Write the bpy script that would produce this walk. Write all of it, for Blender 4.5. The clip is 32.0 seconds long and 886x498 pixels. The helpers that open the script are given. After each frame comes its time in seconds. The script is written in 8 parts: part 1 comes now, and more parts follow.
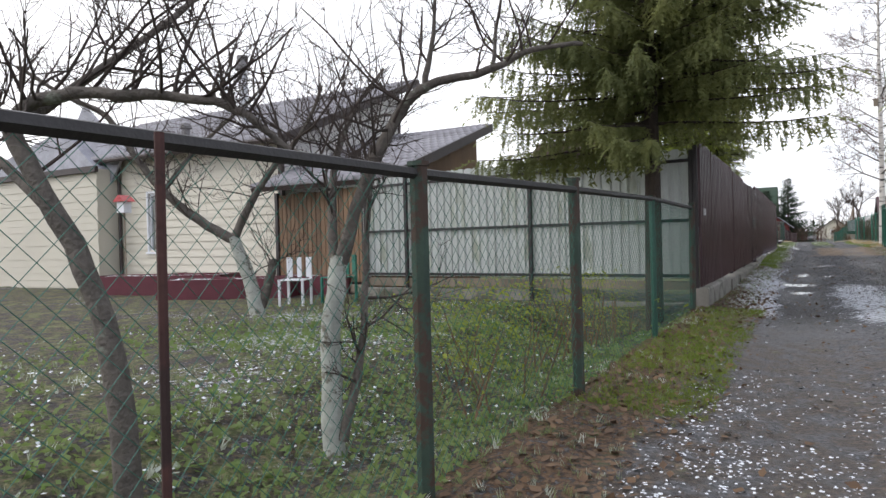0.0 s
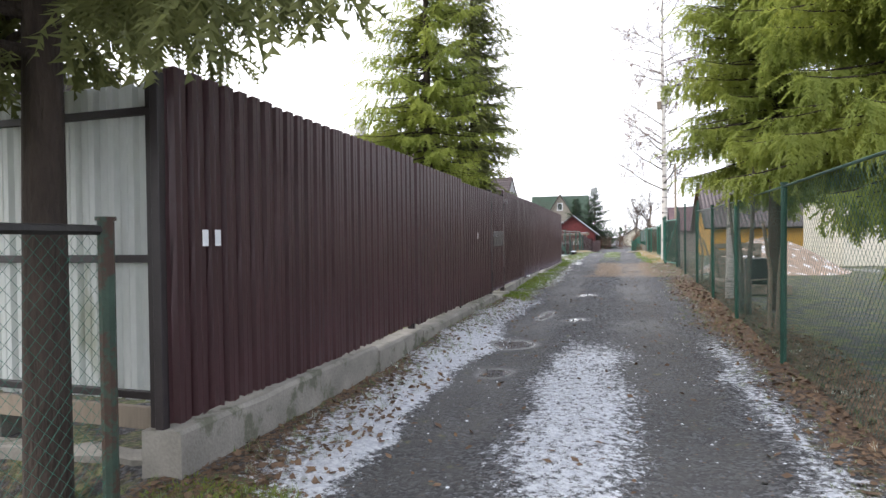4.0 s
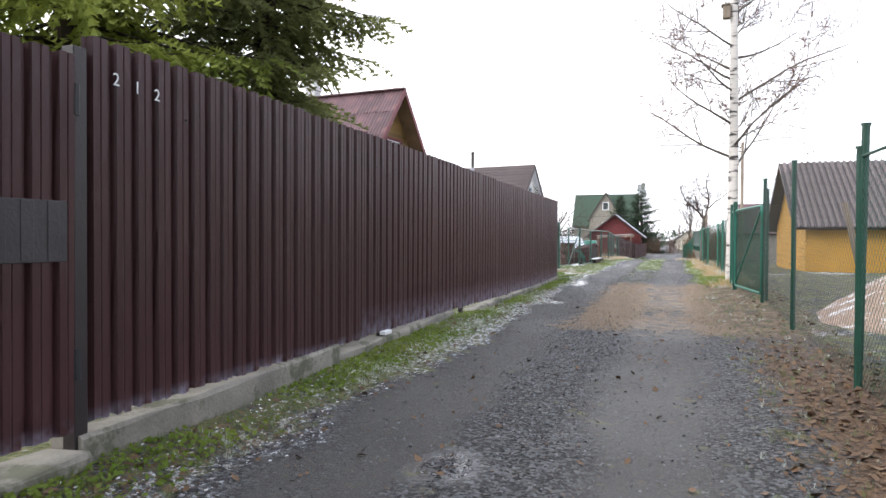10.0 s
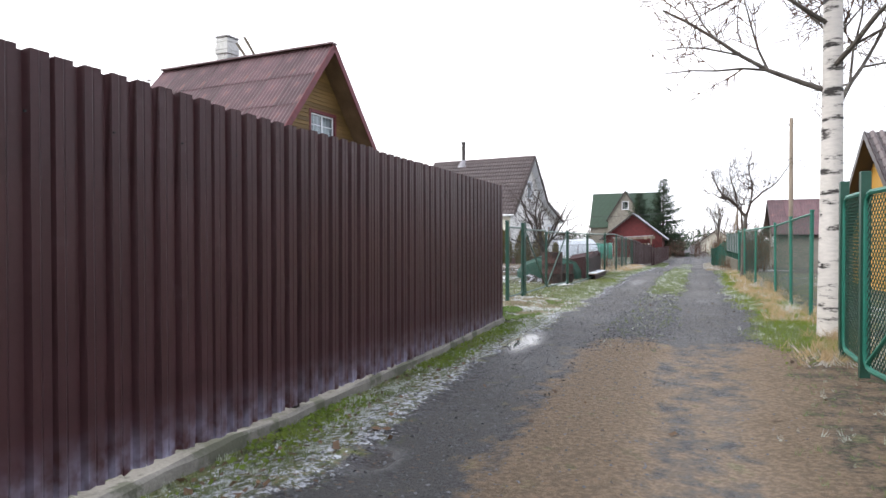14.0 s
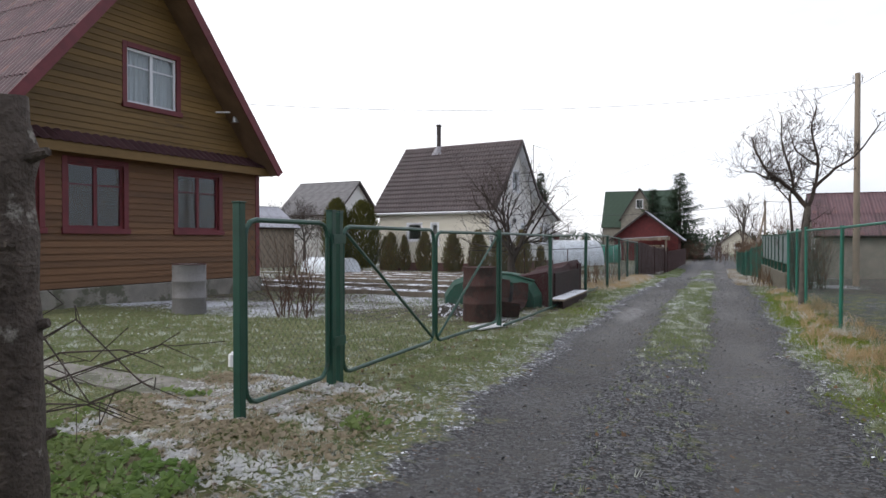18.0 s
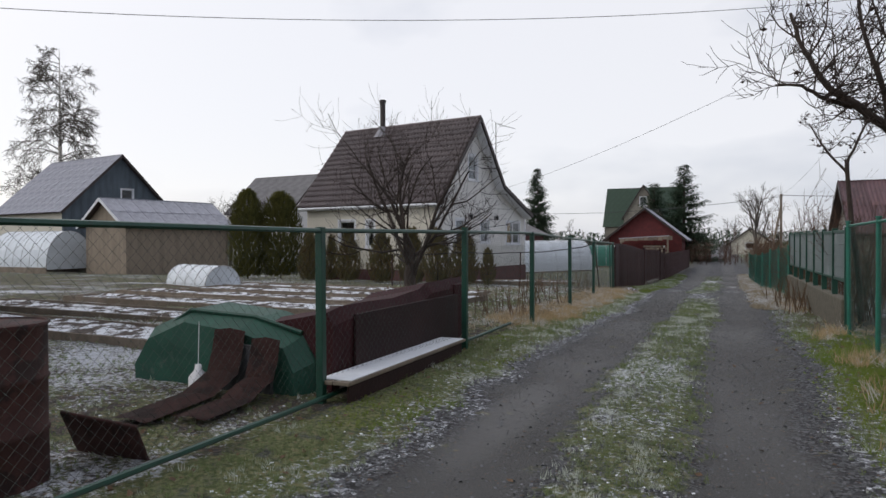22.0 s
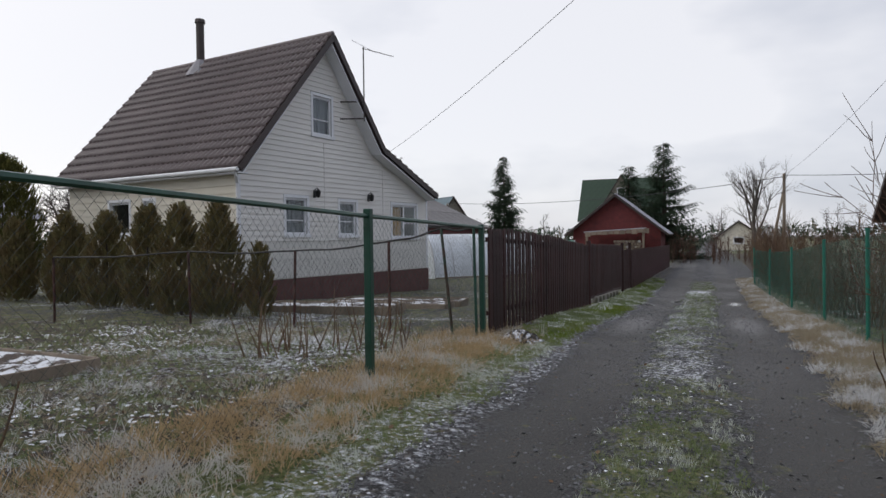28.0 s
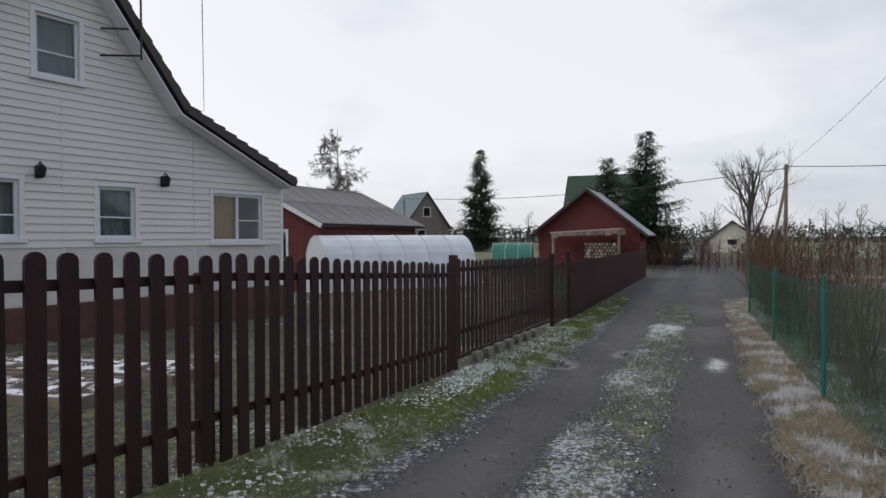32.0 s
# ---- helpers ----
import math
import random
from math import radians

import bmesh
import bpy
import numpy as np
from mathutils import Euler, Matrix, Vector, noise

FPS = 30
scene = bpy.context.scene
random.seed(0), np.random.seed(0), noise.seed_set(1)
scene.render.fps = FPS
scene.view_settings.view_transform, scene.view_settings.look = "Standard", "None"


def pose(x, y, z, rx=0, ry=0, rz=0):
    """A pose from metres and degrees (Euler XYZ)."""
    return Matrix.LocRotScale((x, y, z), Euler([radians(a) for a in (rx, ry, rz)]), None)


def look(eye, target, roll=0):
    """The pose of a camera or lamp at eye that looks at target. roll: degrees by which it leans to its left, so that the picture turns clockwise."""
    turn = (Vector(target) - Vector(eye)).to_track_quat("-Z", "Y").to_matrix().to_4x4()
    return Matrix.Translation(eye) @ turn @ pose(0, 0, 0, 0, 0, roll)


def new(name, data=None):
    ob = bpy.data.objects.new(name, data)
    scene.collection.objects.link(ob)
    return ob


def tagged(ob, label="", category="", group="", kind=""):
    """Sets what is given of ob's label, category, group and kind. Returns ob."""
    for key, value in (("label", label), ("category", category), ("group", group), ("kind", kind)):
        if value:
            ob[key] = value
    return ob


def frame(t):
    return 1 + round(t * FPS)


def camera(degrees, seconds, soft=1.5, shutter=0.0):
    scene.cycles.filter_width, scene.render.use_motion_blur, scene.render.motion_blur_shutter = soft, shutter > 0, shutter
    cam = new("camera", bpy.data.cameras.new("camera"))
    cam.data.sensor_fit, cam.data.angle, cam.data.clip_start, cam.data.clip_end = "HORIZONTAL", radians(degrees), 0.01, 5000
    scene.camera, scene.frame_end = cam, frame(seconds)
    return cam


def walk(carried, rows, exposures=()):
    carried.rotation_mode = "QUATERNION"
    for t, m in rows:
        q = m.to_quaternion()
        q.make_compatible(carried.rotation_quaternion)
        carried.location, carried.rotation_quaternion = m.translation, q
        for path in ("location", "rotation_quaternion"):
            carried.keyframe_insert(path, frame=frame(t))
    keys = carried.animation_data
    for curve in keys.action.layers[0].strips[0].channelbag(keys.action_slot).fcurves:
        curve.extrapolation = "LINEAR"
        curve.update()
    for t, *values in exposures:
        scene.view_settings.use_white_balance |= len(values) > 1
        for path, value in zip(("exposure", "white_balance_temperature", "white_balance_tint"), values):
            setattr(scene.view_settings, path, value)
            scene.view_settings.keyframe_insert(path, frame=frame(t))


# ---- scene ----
# camera and its walk
cam = camera(67.5, 32.0)
PATH = [
    (0, (-0.192, -0.613, 1.092), (-1.155, 1.14, 1.067), -1.5),
    (0.5, (-0.149, 0.115, 1.14), (-1.007, 1.921, 1.117), -1.7),
    (1, (-0.099, 0.927, 1.211), (-0.895, 2.762, 1.184), -1.6),
    (1.5, (-0.066, 1.83, 1.243), (-0.841, 3.674, 1.215), -1.5),
    (2, (0.044, 2.67, 1.305), (-0.69, 4.53, 1.277), -1.3),
    (2.5, (0.196, 3.583, 1.329), (-0.507, 5.455, 1.3), -1.2),
    (3, (0.48, 4.341, 1.371), (-0.135, 6.244, 1.342), -1.2),
    (3.5, (0.737, 5.205, 1.388), (0.172, 7.123, 1.359), -1.1),
    (4, (0.944, 6.053, 1.387), (0.432, 7.986, 1.356), -0.7),
    (4.5, (1.166, 6.988, 1.383), (0.655, 8.921, 1.354), -0.9),
    (6.5, (1.322, 10.777, 1.319), (0.77, 12.699, 1.282), 0.3),
    (7, (1.308, 11.836, 1.312), (0.741, 13.753, 1.276), 0.3),
    (7.5, (1.337, 12.83, 1.333), (0.751, 14.742, 1.297), 0.4),
    (8, (1.389, 13.804, 1.364), (0.789, 15.712, 1.33), 0.3),
    (8.5, (1.421, 14.829, 1.364), (0.809, 16.733, 1.33), 0.4),
    (9, (1.457, 15.805, 1.352), (0.835, 17.706, 1.319), 0.4),
    (9.5, (1.472, 16.773, 1.34), (0.838, 18.669, 1.306), 0.4),
    (10, (1.453, 17.724, 1.348), (0.798, 19.613, 1.317), 0.3),
    (10.5, (1.411, 18.751, 1.382), (0.744, 20.636, 1.351), 0.2),
    (11, (1.349, 19.726, 1.404), (0.668, 21.606, 1.373), 0.2),
    (11.5, (1.345, 20.698, 1.47), (0.658, 22.576, 1.44), 0.1),
    (12, (1.28, 21.7, 1.5), (0.59, 23.577, 1.471), 0.1),
    (12.5, (1.31, 22.731, 1.532), (0.617, 24.607, 1.501), -0.0),
    (13, (1.257, 23.735, 1.545), (0.553, 25.607, 1.515), -0.1),
    (13.5, (1.294, 24.795, 1.548), (0.584, 26.665, 1.52), -0.1),
    (14, (1.293, 25.829, 1.542), (0.577, 27.696, 1.516), -0.1),
    (14.5, (1.307, 26.811, 1.569), (0.594, 28.68, 1.544), -0.2),
    (16.5, (1.217, 30.915, 1.58), (0.474, 32.772, 1.557), -0.0),
    (17, (1.145, 31.948, 1.6), (0.394, 33.802, 1.574), -0.0),
    (17.5, (1.122, 32.959, 1.594), (0.367, 34.811, 1.571), -0.1),
    (18, (1.053, 34.023, 1.639), (0.292, 35.873, 1.613), -0.0),
    (18.5, (1.078, 35.023, 1.636), (0.317, 36.872, 1.611), -0.1),
    (19, (1.081, 36.082, 1.651), (0.319, 37.931, 1.626), -0.0),
    (19.5, (1.101, 37.097, 1.651), (0.342, 38.947, 1.627), -0.0),
    (20, (1.098, 38.094, 1.662), (0.335, 39.943, 1.639), -0.2),
    (20.5, (1.12, 39.044, 1.664), (0.353, 40.891, 1.642), -0.2),
    (21, (1.101, 40.043, 1.683), (0.326, 41.886, 1.661), -0.2),
    (21.5, (1.133, 40.992, 1.679), (0.352, 42.833, 1.657), -0.2),
    (22, (1.168, 41.972, 1.641), (0.383, 43.812, 1.617), -0.2),
    (22.5, (1.227, 42.941, 1.584), (0.441, 44.78, 1.561), -0.4),
    (23, (1.226, 43.903, 1.553), (0.44, 45.742, 1.528), -0.2),
    (23.5, (1.136, 45.054, 1.541), (0.344, 46.89, 1.517), -0.5),
    (24, (1.083, 45.994, 1.533), (0.291, 47.83, 1.502), -0.3),
    (24.5, (1.125, 46.804, 1.53), (0.333, 48.64, 1.495), -0.2),
    (25, (1.208, 47.655, 1.529), (0.418, 49.492, 1.488), -0.3),
    (25.5, (0.996, 48.83, 1.517), (0.211, 50.669, 1.479), -0.5),
    (27.5, (0.721, 52.883, 1.427), (-0.045, 54.73, 1.397), -0.7),
    (28, (0.79, 53.931, 1.412), (0.046, 55.787, 1.383), -0.7),
    (28.5, (0.83, 54.965, 1.418), (0.085, 56.82, 1.39), -0.6),
    (29, (0.913, 55.998, 1.428), (0.175, 57.856, 1.401), -0.5),
    (29.5, (0.921, 57.002, 1.489), (0.18, 58.86, 1.459), -0.4),
    (30, (0.965, 57.963, 1.535), (0.228, 59.822, 1.506), -0.3),
    (30.5, (0.979, 58.981, 1.55), (0.239, 60.839, 1.519), -0.3),
    (31, (1.065, 59.891, 1.565), (0.335, 61.752, 1.531), -0.1),
    (31.5, (1.12, 60.84, 1.580), (0.389, 62.701, 1.546), -0.1),
    (32, (1.226, 61.771, 1.587), (0.494, 63.632, 1.550), -0.2),
]
walk(cam, [(t, look(e, g, r)) for t, e, g, r in PATH],
     exposures=[(0.0, 0.80), (2.0, 1.10), (4.5, 1.55), (8.0, 1.60), (14.0, 1.35), (17.0, 0.75), (20.0, 0.15), (23.0, -0.05), (32.0, -0.04)])

# world: bright overcast sky
world = bpy.data.worlds.new("overcast")
scene.world = world
world.use_nodes = True
wn, wl = world.node_tree.nodes, world.node_tree.links
wn.clear()
w_out = wn.new("ShaderNodeOutputWorld")
w_bg = wn.new("ShaderNodeBackground")
w_bg.inputs["Strength"].default_value = 1.0
w_sky = wn.new("ShaderNodeTexSky")
w_sky.sky_type = "NISHITA"
w_sky.sun_disc = False
w_sky.sun_elevation = radians(32)
w_sky.sun_rotation = radians(-70)
w_scale = wn.new("ShaderNodeMixRGB")
w_scale.blend_type = "MULTIPLY"
w_scale.inputs[0].default_value = 1.0
w_scale.inputs[2].default_value = (0.10, 0.10, 0.10, 1)
wl.new(w_sky.outputs[0], w_scale.inputs[1])
w_co = wn.new("ShaderNodeTexCoord")
w_map = wn.new("ShaderNodeMapping")
w_map.inputs["Scale"].default_value = (1.0, 1.0, 2.6)
wl.new(w_co.outputs["Generated"], w_map.inputs[0])
w_noise = wn.new("ShaderNodeTexNoise")
w_noise.inputs["Scale"].default_value = 1.7
w_noise.inputs["Detail"].default_value = 5.0
w_noise.inputs["Roughness"].default_value = 0.5
wl.new(w_map.outputs[0], w_noise.inputs[0])
w_ramp = wn.new("ShaderNodeValToRGB")
w_ramp.color_ramp.elements[0].position = 0.38
w_ramp.color_ramp.elements[0].color = (0.565, 0.60, 0.70, 1)
w_ramp.color_ramp.elements[1].position = 0.62
w_ramp.color_ramp.elements[1].color = (0.975, 0.975, 1.02, 1)
w_xyz = wn.new("ShaderNodeSeparateXYZ")
wl.new(w_co.outputs["Generated"], w_xyz.inputs[0])
w_side = wn.new("ShaderNodeMath")
w_side.operation = "MULTIPLY_ADD"
wl.new(w_xyz.outputs[0], w_side.inputs[0])
w_side.inputs[1].default_value = -0.21
wl.new(w_noise.outputs[0], w_side.inputs[2])
wl.new(w_side.outputs[0], w_ramp.inputs[0])
w_mix = wn.new("ShaderNodeMixRGB")
w_mix.inputs[0].default_value = 0.86
wl.new(w_scale.outputs[0], w_mix.inputs[1])
wl.new(w_ramp.outputs[0], w_mix.inputs[2])
wl.new(w_mix.outputs[0], w_bg.inputs[0])
wl.new(w_bg.outputs[0], w_out.inputs[0])

sun = new("sun", bpy.data.lights.new("sun", "SUN"))
sun.data.energy = 0.7
sun.data.angle = radians(25)
sun.data.color = (1.0, 0.975, 0.94)
sun.matrix_world = look((-30, -20, 30), (0, 5, 0))

# ---- materials ----
def mat(name, color, rough=0.7, metal=0.0, var=0.25, scale=6.0, fine=60.0, bump=0.2, color2=None, fine_mix=0.3, spec=0.5,
        stretch=(1, 1, 1), coat=0.0, rnd=0.0, wear=None, wear_at=0.62, wear_scale=3.0, bump_d=0.01):
    """Procedural paint or stone: colour varied at two scales with fine relief; wear is a second colour in ragged patches."""
    m = bpy.data.materials.new(name)
    m.use_nodes = True
    n, l = m.node_tree.nodes, m.node_tree.links
    b = n["Principled BSDF"]
    b.inputs["Roughness"].default_value = rough
    b.inputs["Metallic"].default_value = metal
    b.inputs["Specular IOR Level"].default_value = spec
    b.inputs["Coat Weight"].default_value = coat
    co = n.new("ShaderNodeTexCoord")
    mp = n.new("ShaderNodeMapping")
    mp.inputs["Scale"].default_value = stretch
    l.new(co.outputs["Object"], mp.inputs[0])
    n1, n2 = n.new("ShaderNodeTexNoise"), n.new("ShaderNodeTexNoise")
    n1.inputs["Scale"].default_value, n2.inputs["Scale"].default_value = scale, fine
    n1.inputs["Detail"].default_value, n2.inputs["Detail"].default_value = 4, 3
    for k in (n1, n2):
        l.new(mp.outputs[0], k.inputs[0])
    lo = color2 or tuple(c * (1 - var) for c in color)
    hi = color if color2 else tuple(min(1, c * (1 + var)) for c in color)
    r = n.new("ShaderNodeValToRGB")
    r.color_ramp.elements[0].position, r.color_ramp.elements[1].position = 0.3, 0.7
    r.color_ramp.elements[0].color, r.color_ramp.elements[1].color = (*lo, 1), (*hi, 1)
    add = n.new("ShaderNodeMixRGB")
    add.inputs[0].default_value = fine_mix
    l.new(n1.outputs[0], add.inputs[1])
    l.new(n2.outputs[0], add.inputs[2])
    src = add.outputs[0]
    if rnd:
        oi = n.new("ShaderNodeObjectInfo")
        ma = n.new("ShaderNodeMath")
        ma.operation = "MULTIPLY_ADD"
        l.new(oi.outputs["Random"], ma.inputs[0])
        ma.inputs[1].default_value = rnd
        l.new(src, ma.inputs[2])
        mb = n.new("ShaderNodeMath")
        mb.operation = "SUBTRACT"
        l.new(ma.outputs[0], mb.inputs[0])
        mb.inputs[1].default_value = rnd / 2
        src = mb.outputs[0]
    l.new(src, r.inputs[0])
    out = r.outputs[0]
    if wear:
        n3 = n.new("ShaderNodeTexNoise")
        n3.inputs["Scale"].default_value, n3.inputs["Detail"].default_value = wear_scale, 8
        n3.inputs["Roughness"].default_value = 0.65
        l.new(mp.outputs[0], n3.inputs[0])
        r3 = n.new("ShaderNodeValToRGB")
        r3.color_ramp.elements[0].position, r3.color_ramp.elements[1].position = wear_at, wear_at + 0.06
        l.new(n3.outputs[0], r3.inputs[0])
        mx = n.new("ShaderNodeMixRGB")
        l.new(r3.outputs[0], mx.inputs[0])
        l.new(out, mx.inputs[1])
        mx.inputs[2].default_value = (*wear, 1)
        out = mx.outputs[0]
    l.new(out, b.inputs["Base Color"])
    if bump:
        bu = n.new("ShaderNodeBump")
        bu.inputs["Strength"].default_value, bu.inputs["Distance"].default_value = bump, bump_d
        l.new(n2.outputs[0], bu.inputs["Height"])
        l.new(bu.outputs[0], b.inputs["Normal"])
    return m


M_DARK = mat("maroon_sheet_paint", (0.088, 0.040, 0.044), 0.34, 0.0, 0.2, 1.2, 30, 0.05, spec=0.6, wear=(0.105, 0.056, 0.060), wear_at=0.6, wear_scale=2.2)
M_DARKPOST = mat("dark_post_paint", (0.022, 0.016, 0.017), 0.45, 0.0, 0.3)
M_SLIT = mat("matt_black_slot", (0.015, 0.016, 0.018), 0.5, var=0.3)
M_PLATE = mat("dark_grey_plate", (0.040, 0.036, 0.040), 0.4, 0.2, 0.3, 4)
M_WHITESHEET = mat("pale_grey_sheet", (0.68, 0.70, 0.68), 0.5, 0.0, 0.12, 1.5, 40, 0.05, wear=(0.50, 0.52, 0.44), wear_at=0.6, wear_scale=1.4, stretch=(1, 1, 0.3))
M_CONC = mat("weathered_concrete", (0.215, 0.20, 0.175), 0.9, 0, 0.35, 3, 50, 0.6, wear=(0.105, 0.105, 0.075), wear_at=0.52, wear_scale=2.5)
M_GREEN = mat("dark_green_paint", (0.012, 0.060, 0.040), 0.42, 0, 0.3, 5, 60, 0.1, wear=(0.025, 0.035, 0.028), wear_at=0.62, wear_scale=6)
M_TEAL = mat("bright_green_paint", (0.016, 0.150, 0.105), 0.45, 0, 0.25, 5, 60, 0.1, wear=(0.03, 0.09, 0.06), wear_at=0.62, wear_scale=5)
M_WIRE = mat("green_coated_wire", (0.014, 0.070, 0.046), 0.5, 0.0, 0.3)
M_WIREB = mat("bright_green_coated_wire", (0.018, 0.120, 0.085), 0.5, 0.0, 0.3)
M_PANEBACK = mat("pale_pane_backing", (0.50, 0.52, 0.55), 0.9, 0, 0.15, 5, 30)
M_WIREG = mat("dull_galvanised_wire", (0.055, 0.065, 0.058), 0.6, 0.1, 0.3)
M_RUSTPOST = mat("rusty_green_post", (0.030, 0.055, 0.038), 0.7, 0, 0.3, 8, 60, 0.4, wear=(0.050, 0.028, 0.018), wear_at=0.48, wear_scale=7)
M_BLACKRAIL = mat("black_pipe", (0.022, 0.019, 0.018), 0.55, 0, 0.4, 8, 60, 0.3)
M_RUST = mat("rusty_steel", (0.062, 0.024, 0.020), 0.8, 0.0, 0.35, 5, 50, 0.4, wear=(0.03, 0.014, 0.012), wear_at=0.52, wear_scale=4)
M_TANK = mat("maroon_tank_paint", (0.040, 0.010, 0.012), 0.7, 0, 0.3, 4, 50, 0.2, wear=(0.055, 0.026, 0.018), wear_at=0.62, wear_scale=5, spec=0.2)
M_TANKG = mat("faded_green_tarp", (0.012, 0.068, 0.045), 0.6, 0, 0.3, 3, 40, 0.3, wear=(0.06, 0.10, 0.08), wear_at=0.62, wear_scale=4)
M_BARK = mat("dark_bark", (0.052, 0.038, 0.030), 0.95, 0, 0.45, 9, 40, 1.0, stretch=(1, 1, 0.25), bump_d=0.03)
M_APPLEBARK = mat("grey_bark", (0.11, 0.095, 0.082), 0.95, 0, 0.45, 8, 45, 0.9, wear=(0.20, 0.21, 0.17), wear_at=0.6, wear_scale=6, bump_d=0.02)
M_LIME = mat("whitewashed_bark", (0.36, 0.37, 0.33), 0.95, 0, 0.3, 8, 45, 0.9, wear=(0.14, 0.13, 0.10), wear_at=0.55, wear_scale=7)
M_TWIG = mat("bare_twigs", (0.050, 0.036, 0.030), 0.9, 0, 0.4)
# Bright sky's glare over thin far twigs is put into this pale colour.
M_PALETWIG = mat("glare_paled_twigs", (0.26, 0.205, 0.165), 0.9, 0, 0.4)
M_TWIGRED = mat("reddish_brown_twigs", (0.085, 0.045, 0.030), 0.9, 0, 0.4)
M_DRY = mat("dry_brown_stems", (0.145, 0.092, 0.054), 0.9, 0, 0.45, 2)
M_STRAW = mat("dry_straw_grass", (0.54, 0.40, 0.23), 0.9, 0, 0.35, 2, wear=(0.62, 0.60, 0.56), wear_at=0.51, wear_scale=2)
M_FROSTSTRAW = mat("pale_frosted_straw", (0.50, 0.44, 0.33), 0.9, 0, 0.3, 2, color2=(0.30, 0.24, 0.16), wear=(0.70, 0.70, 0.70), wear_at=0.50, wear_scale=2.2)
M_GRASS = mat("short_frosted_grass", (0.160, 0.215, 0.078), 0.85, 0, 0.5, 0.9, 8, 0, color2=(0.26, 0.30, 0.15), wear=(0.62, 0.65, 0.57), wear_at=0.52, wear_scale=2.6)
M_LUSH = mat("lush_green_grass", (0.150, 0.240, 0.028), 0.85, 0, 0.4, 0.9, 8, 0, color2=(0.25, 0.29, 0.065), wear=(0.40, 0.45, 0.36), wear_at=0.66, wear_scale=2.6)
M_BLUEWOOD = mat("faded_blue_grey_boards", (0.085, 0.105, 0.125), 0.85, 0, 0.35, 3, 40, 0.4, stretch=(1, 1, 0.2))
M_HUSK = mat("withered_apple_skin", (0.040, 0.022, 0.018), 0.8, 0, 0.4)
M_WEED = mat("low_green_weeds", (0.140, 0.240, 0.060), 0.75, 0, 0.5, 1.5, 9, 0, color2=(0.24, 0.28, 0.11), wear=(0.50, 0.55, 0.50), wear_at=0.63, wear_scale=2.6)
M_LEAF = mat("fallen_brown_leaves", (0.19, 0.115, 0.062), 0.85, 0, 0.5, 3, 12, 0, color2=(0.075, 0.046, 0.030))
M_YLEAF = mat("yellow_green_shoots", (0.26, 0.30, 0.04), 0.7, 0, 0.3, 3)
M_NEEDLE = mat("spruce_needles", (0.255, 0.265, 0.090), 0.75, 0, 0.5, 0.8, 7, 0, color2=(0.115, 0.140, 0.060), wear=(0.27, 0.29, 0.21), wear_at=0.64, wear_scale=4)
M_NEEDLEY = mat("yellowish_spruce_needles", (0.400, 0.430, 0.085), 0.75, 0, 0.4, 0.8, 7, 0, color2=(0.180, 0.240, 0.060))
M_NEEDLED = mat("dark_spruce_needles", (0.055, 0.085, 0.045), 0.8, 0, 0.5, 0.8, 7, 0, color2=(0.022, 0.042, 0.026))
M_ROUND = mat("round_thuja_foliage", (0.165, 0.150, 0.040), 0.8, 0, 0.5, 1.6, 10, 0, color2=(0.060, 0.070, 0.022))
M_THUJA = mat("thuja_foliage", (0.165, 0.165, 0.070), 0.8, 0, 0.5, 2.2, 12, 0, color2=(0.165, 0.105, 0.055))
M_SNOW = mat("thin_old_snow", (0.78, 0.80, 0.84), 0.6, 0, 0.06, 12, 60, 0.4)
M_STONE = mat("grey_road_gravel", (0.150, 0.152, 0.162), 0.75, 0, 0.6, 30, 80, 0.3)
M_CREAM = mat("cream_vinyl_siding", (0.60, 0.56, 0.47), 0.55, 0, 0.06, 0.8, 30, 0.03, wear=(0.53, 0.49, 0.41), wear_at=0.66, wear_scale=1.5)
M_WHITE = mat("white_vinyl_siding", (0.70, 0.68, 0.65), 0.5, 0, 0.05, 0.8, 30, 0.03, wear=(0.63, 0.61, 0.58), wear_at=0.66, wear_scale=1.5)
M_STONEWHITE = mat("white_stone_panel", (0.60, 0.59, 0.56), 0.7, 0, 0.10, 3, 30, 0.4)
M_WFRAME = mat("white_plastic_frame", (0.72, 0.73, 0.76), 0.35, 0, 0.05)
M_PLINTH = mat("maroon_plinth", (0.105, 0.045, 0.042), 0.8, 0, 0.25, 4, 40, 0.4)
M_TILE = mat("brown_metal_tile", (0.115, 0.088, 0.088), 0.42, 0.0, 0.2, 1.5, 20, 0.1, spec=0.6, rnd=0.25)
M_TILEG = mat("grey_metal_tile_snow", (0.26, 0.25, 0.27), 0.55, 0.0, 0.25, 2, 20, 0.1, rnd=0.25)
M_TILEEDGE = mat("dark_brown_trim", (0.040, 0.026, 0.024), 0.45, 0, 0.2)
M_MAROONROOF = mat("maroon_wavy_roof_sheet", (0.100, 0.050, 0.056), 0.5, 0, 0.3, 2, 25, 0.2, rnd=0.3, wear=(0.16, 0.075, 0.07), wear_at=0.6, wear_scale=2)
M_WOODOCHRE = mat("ochre_brown_boards", (0.155, 0.090, 0.026), 0.7, 0, 0.3, 2, 30, 0.3, stretch=(1, 0.15, 1), rnd=0.3, wear=(0.095, 0.055, 0.020), wear_at=0.6, wear_scale=2)
M_WOODBROWN = mat("red_brown_boards", (0.130, 0.062, 0.026), 0.7, 0, 0.3, 2, 30, 0.3, stretch=(1, 0.15, 1), rnd=0.3)
M_REDTRIM = mat("dark_red_trim_paint", (0.125, 0.018, 0.024), 0.55, 0, 0.25, 4)
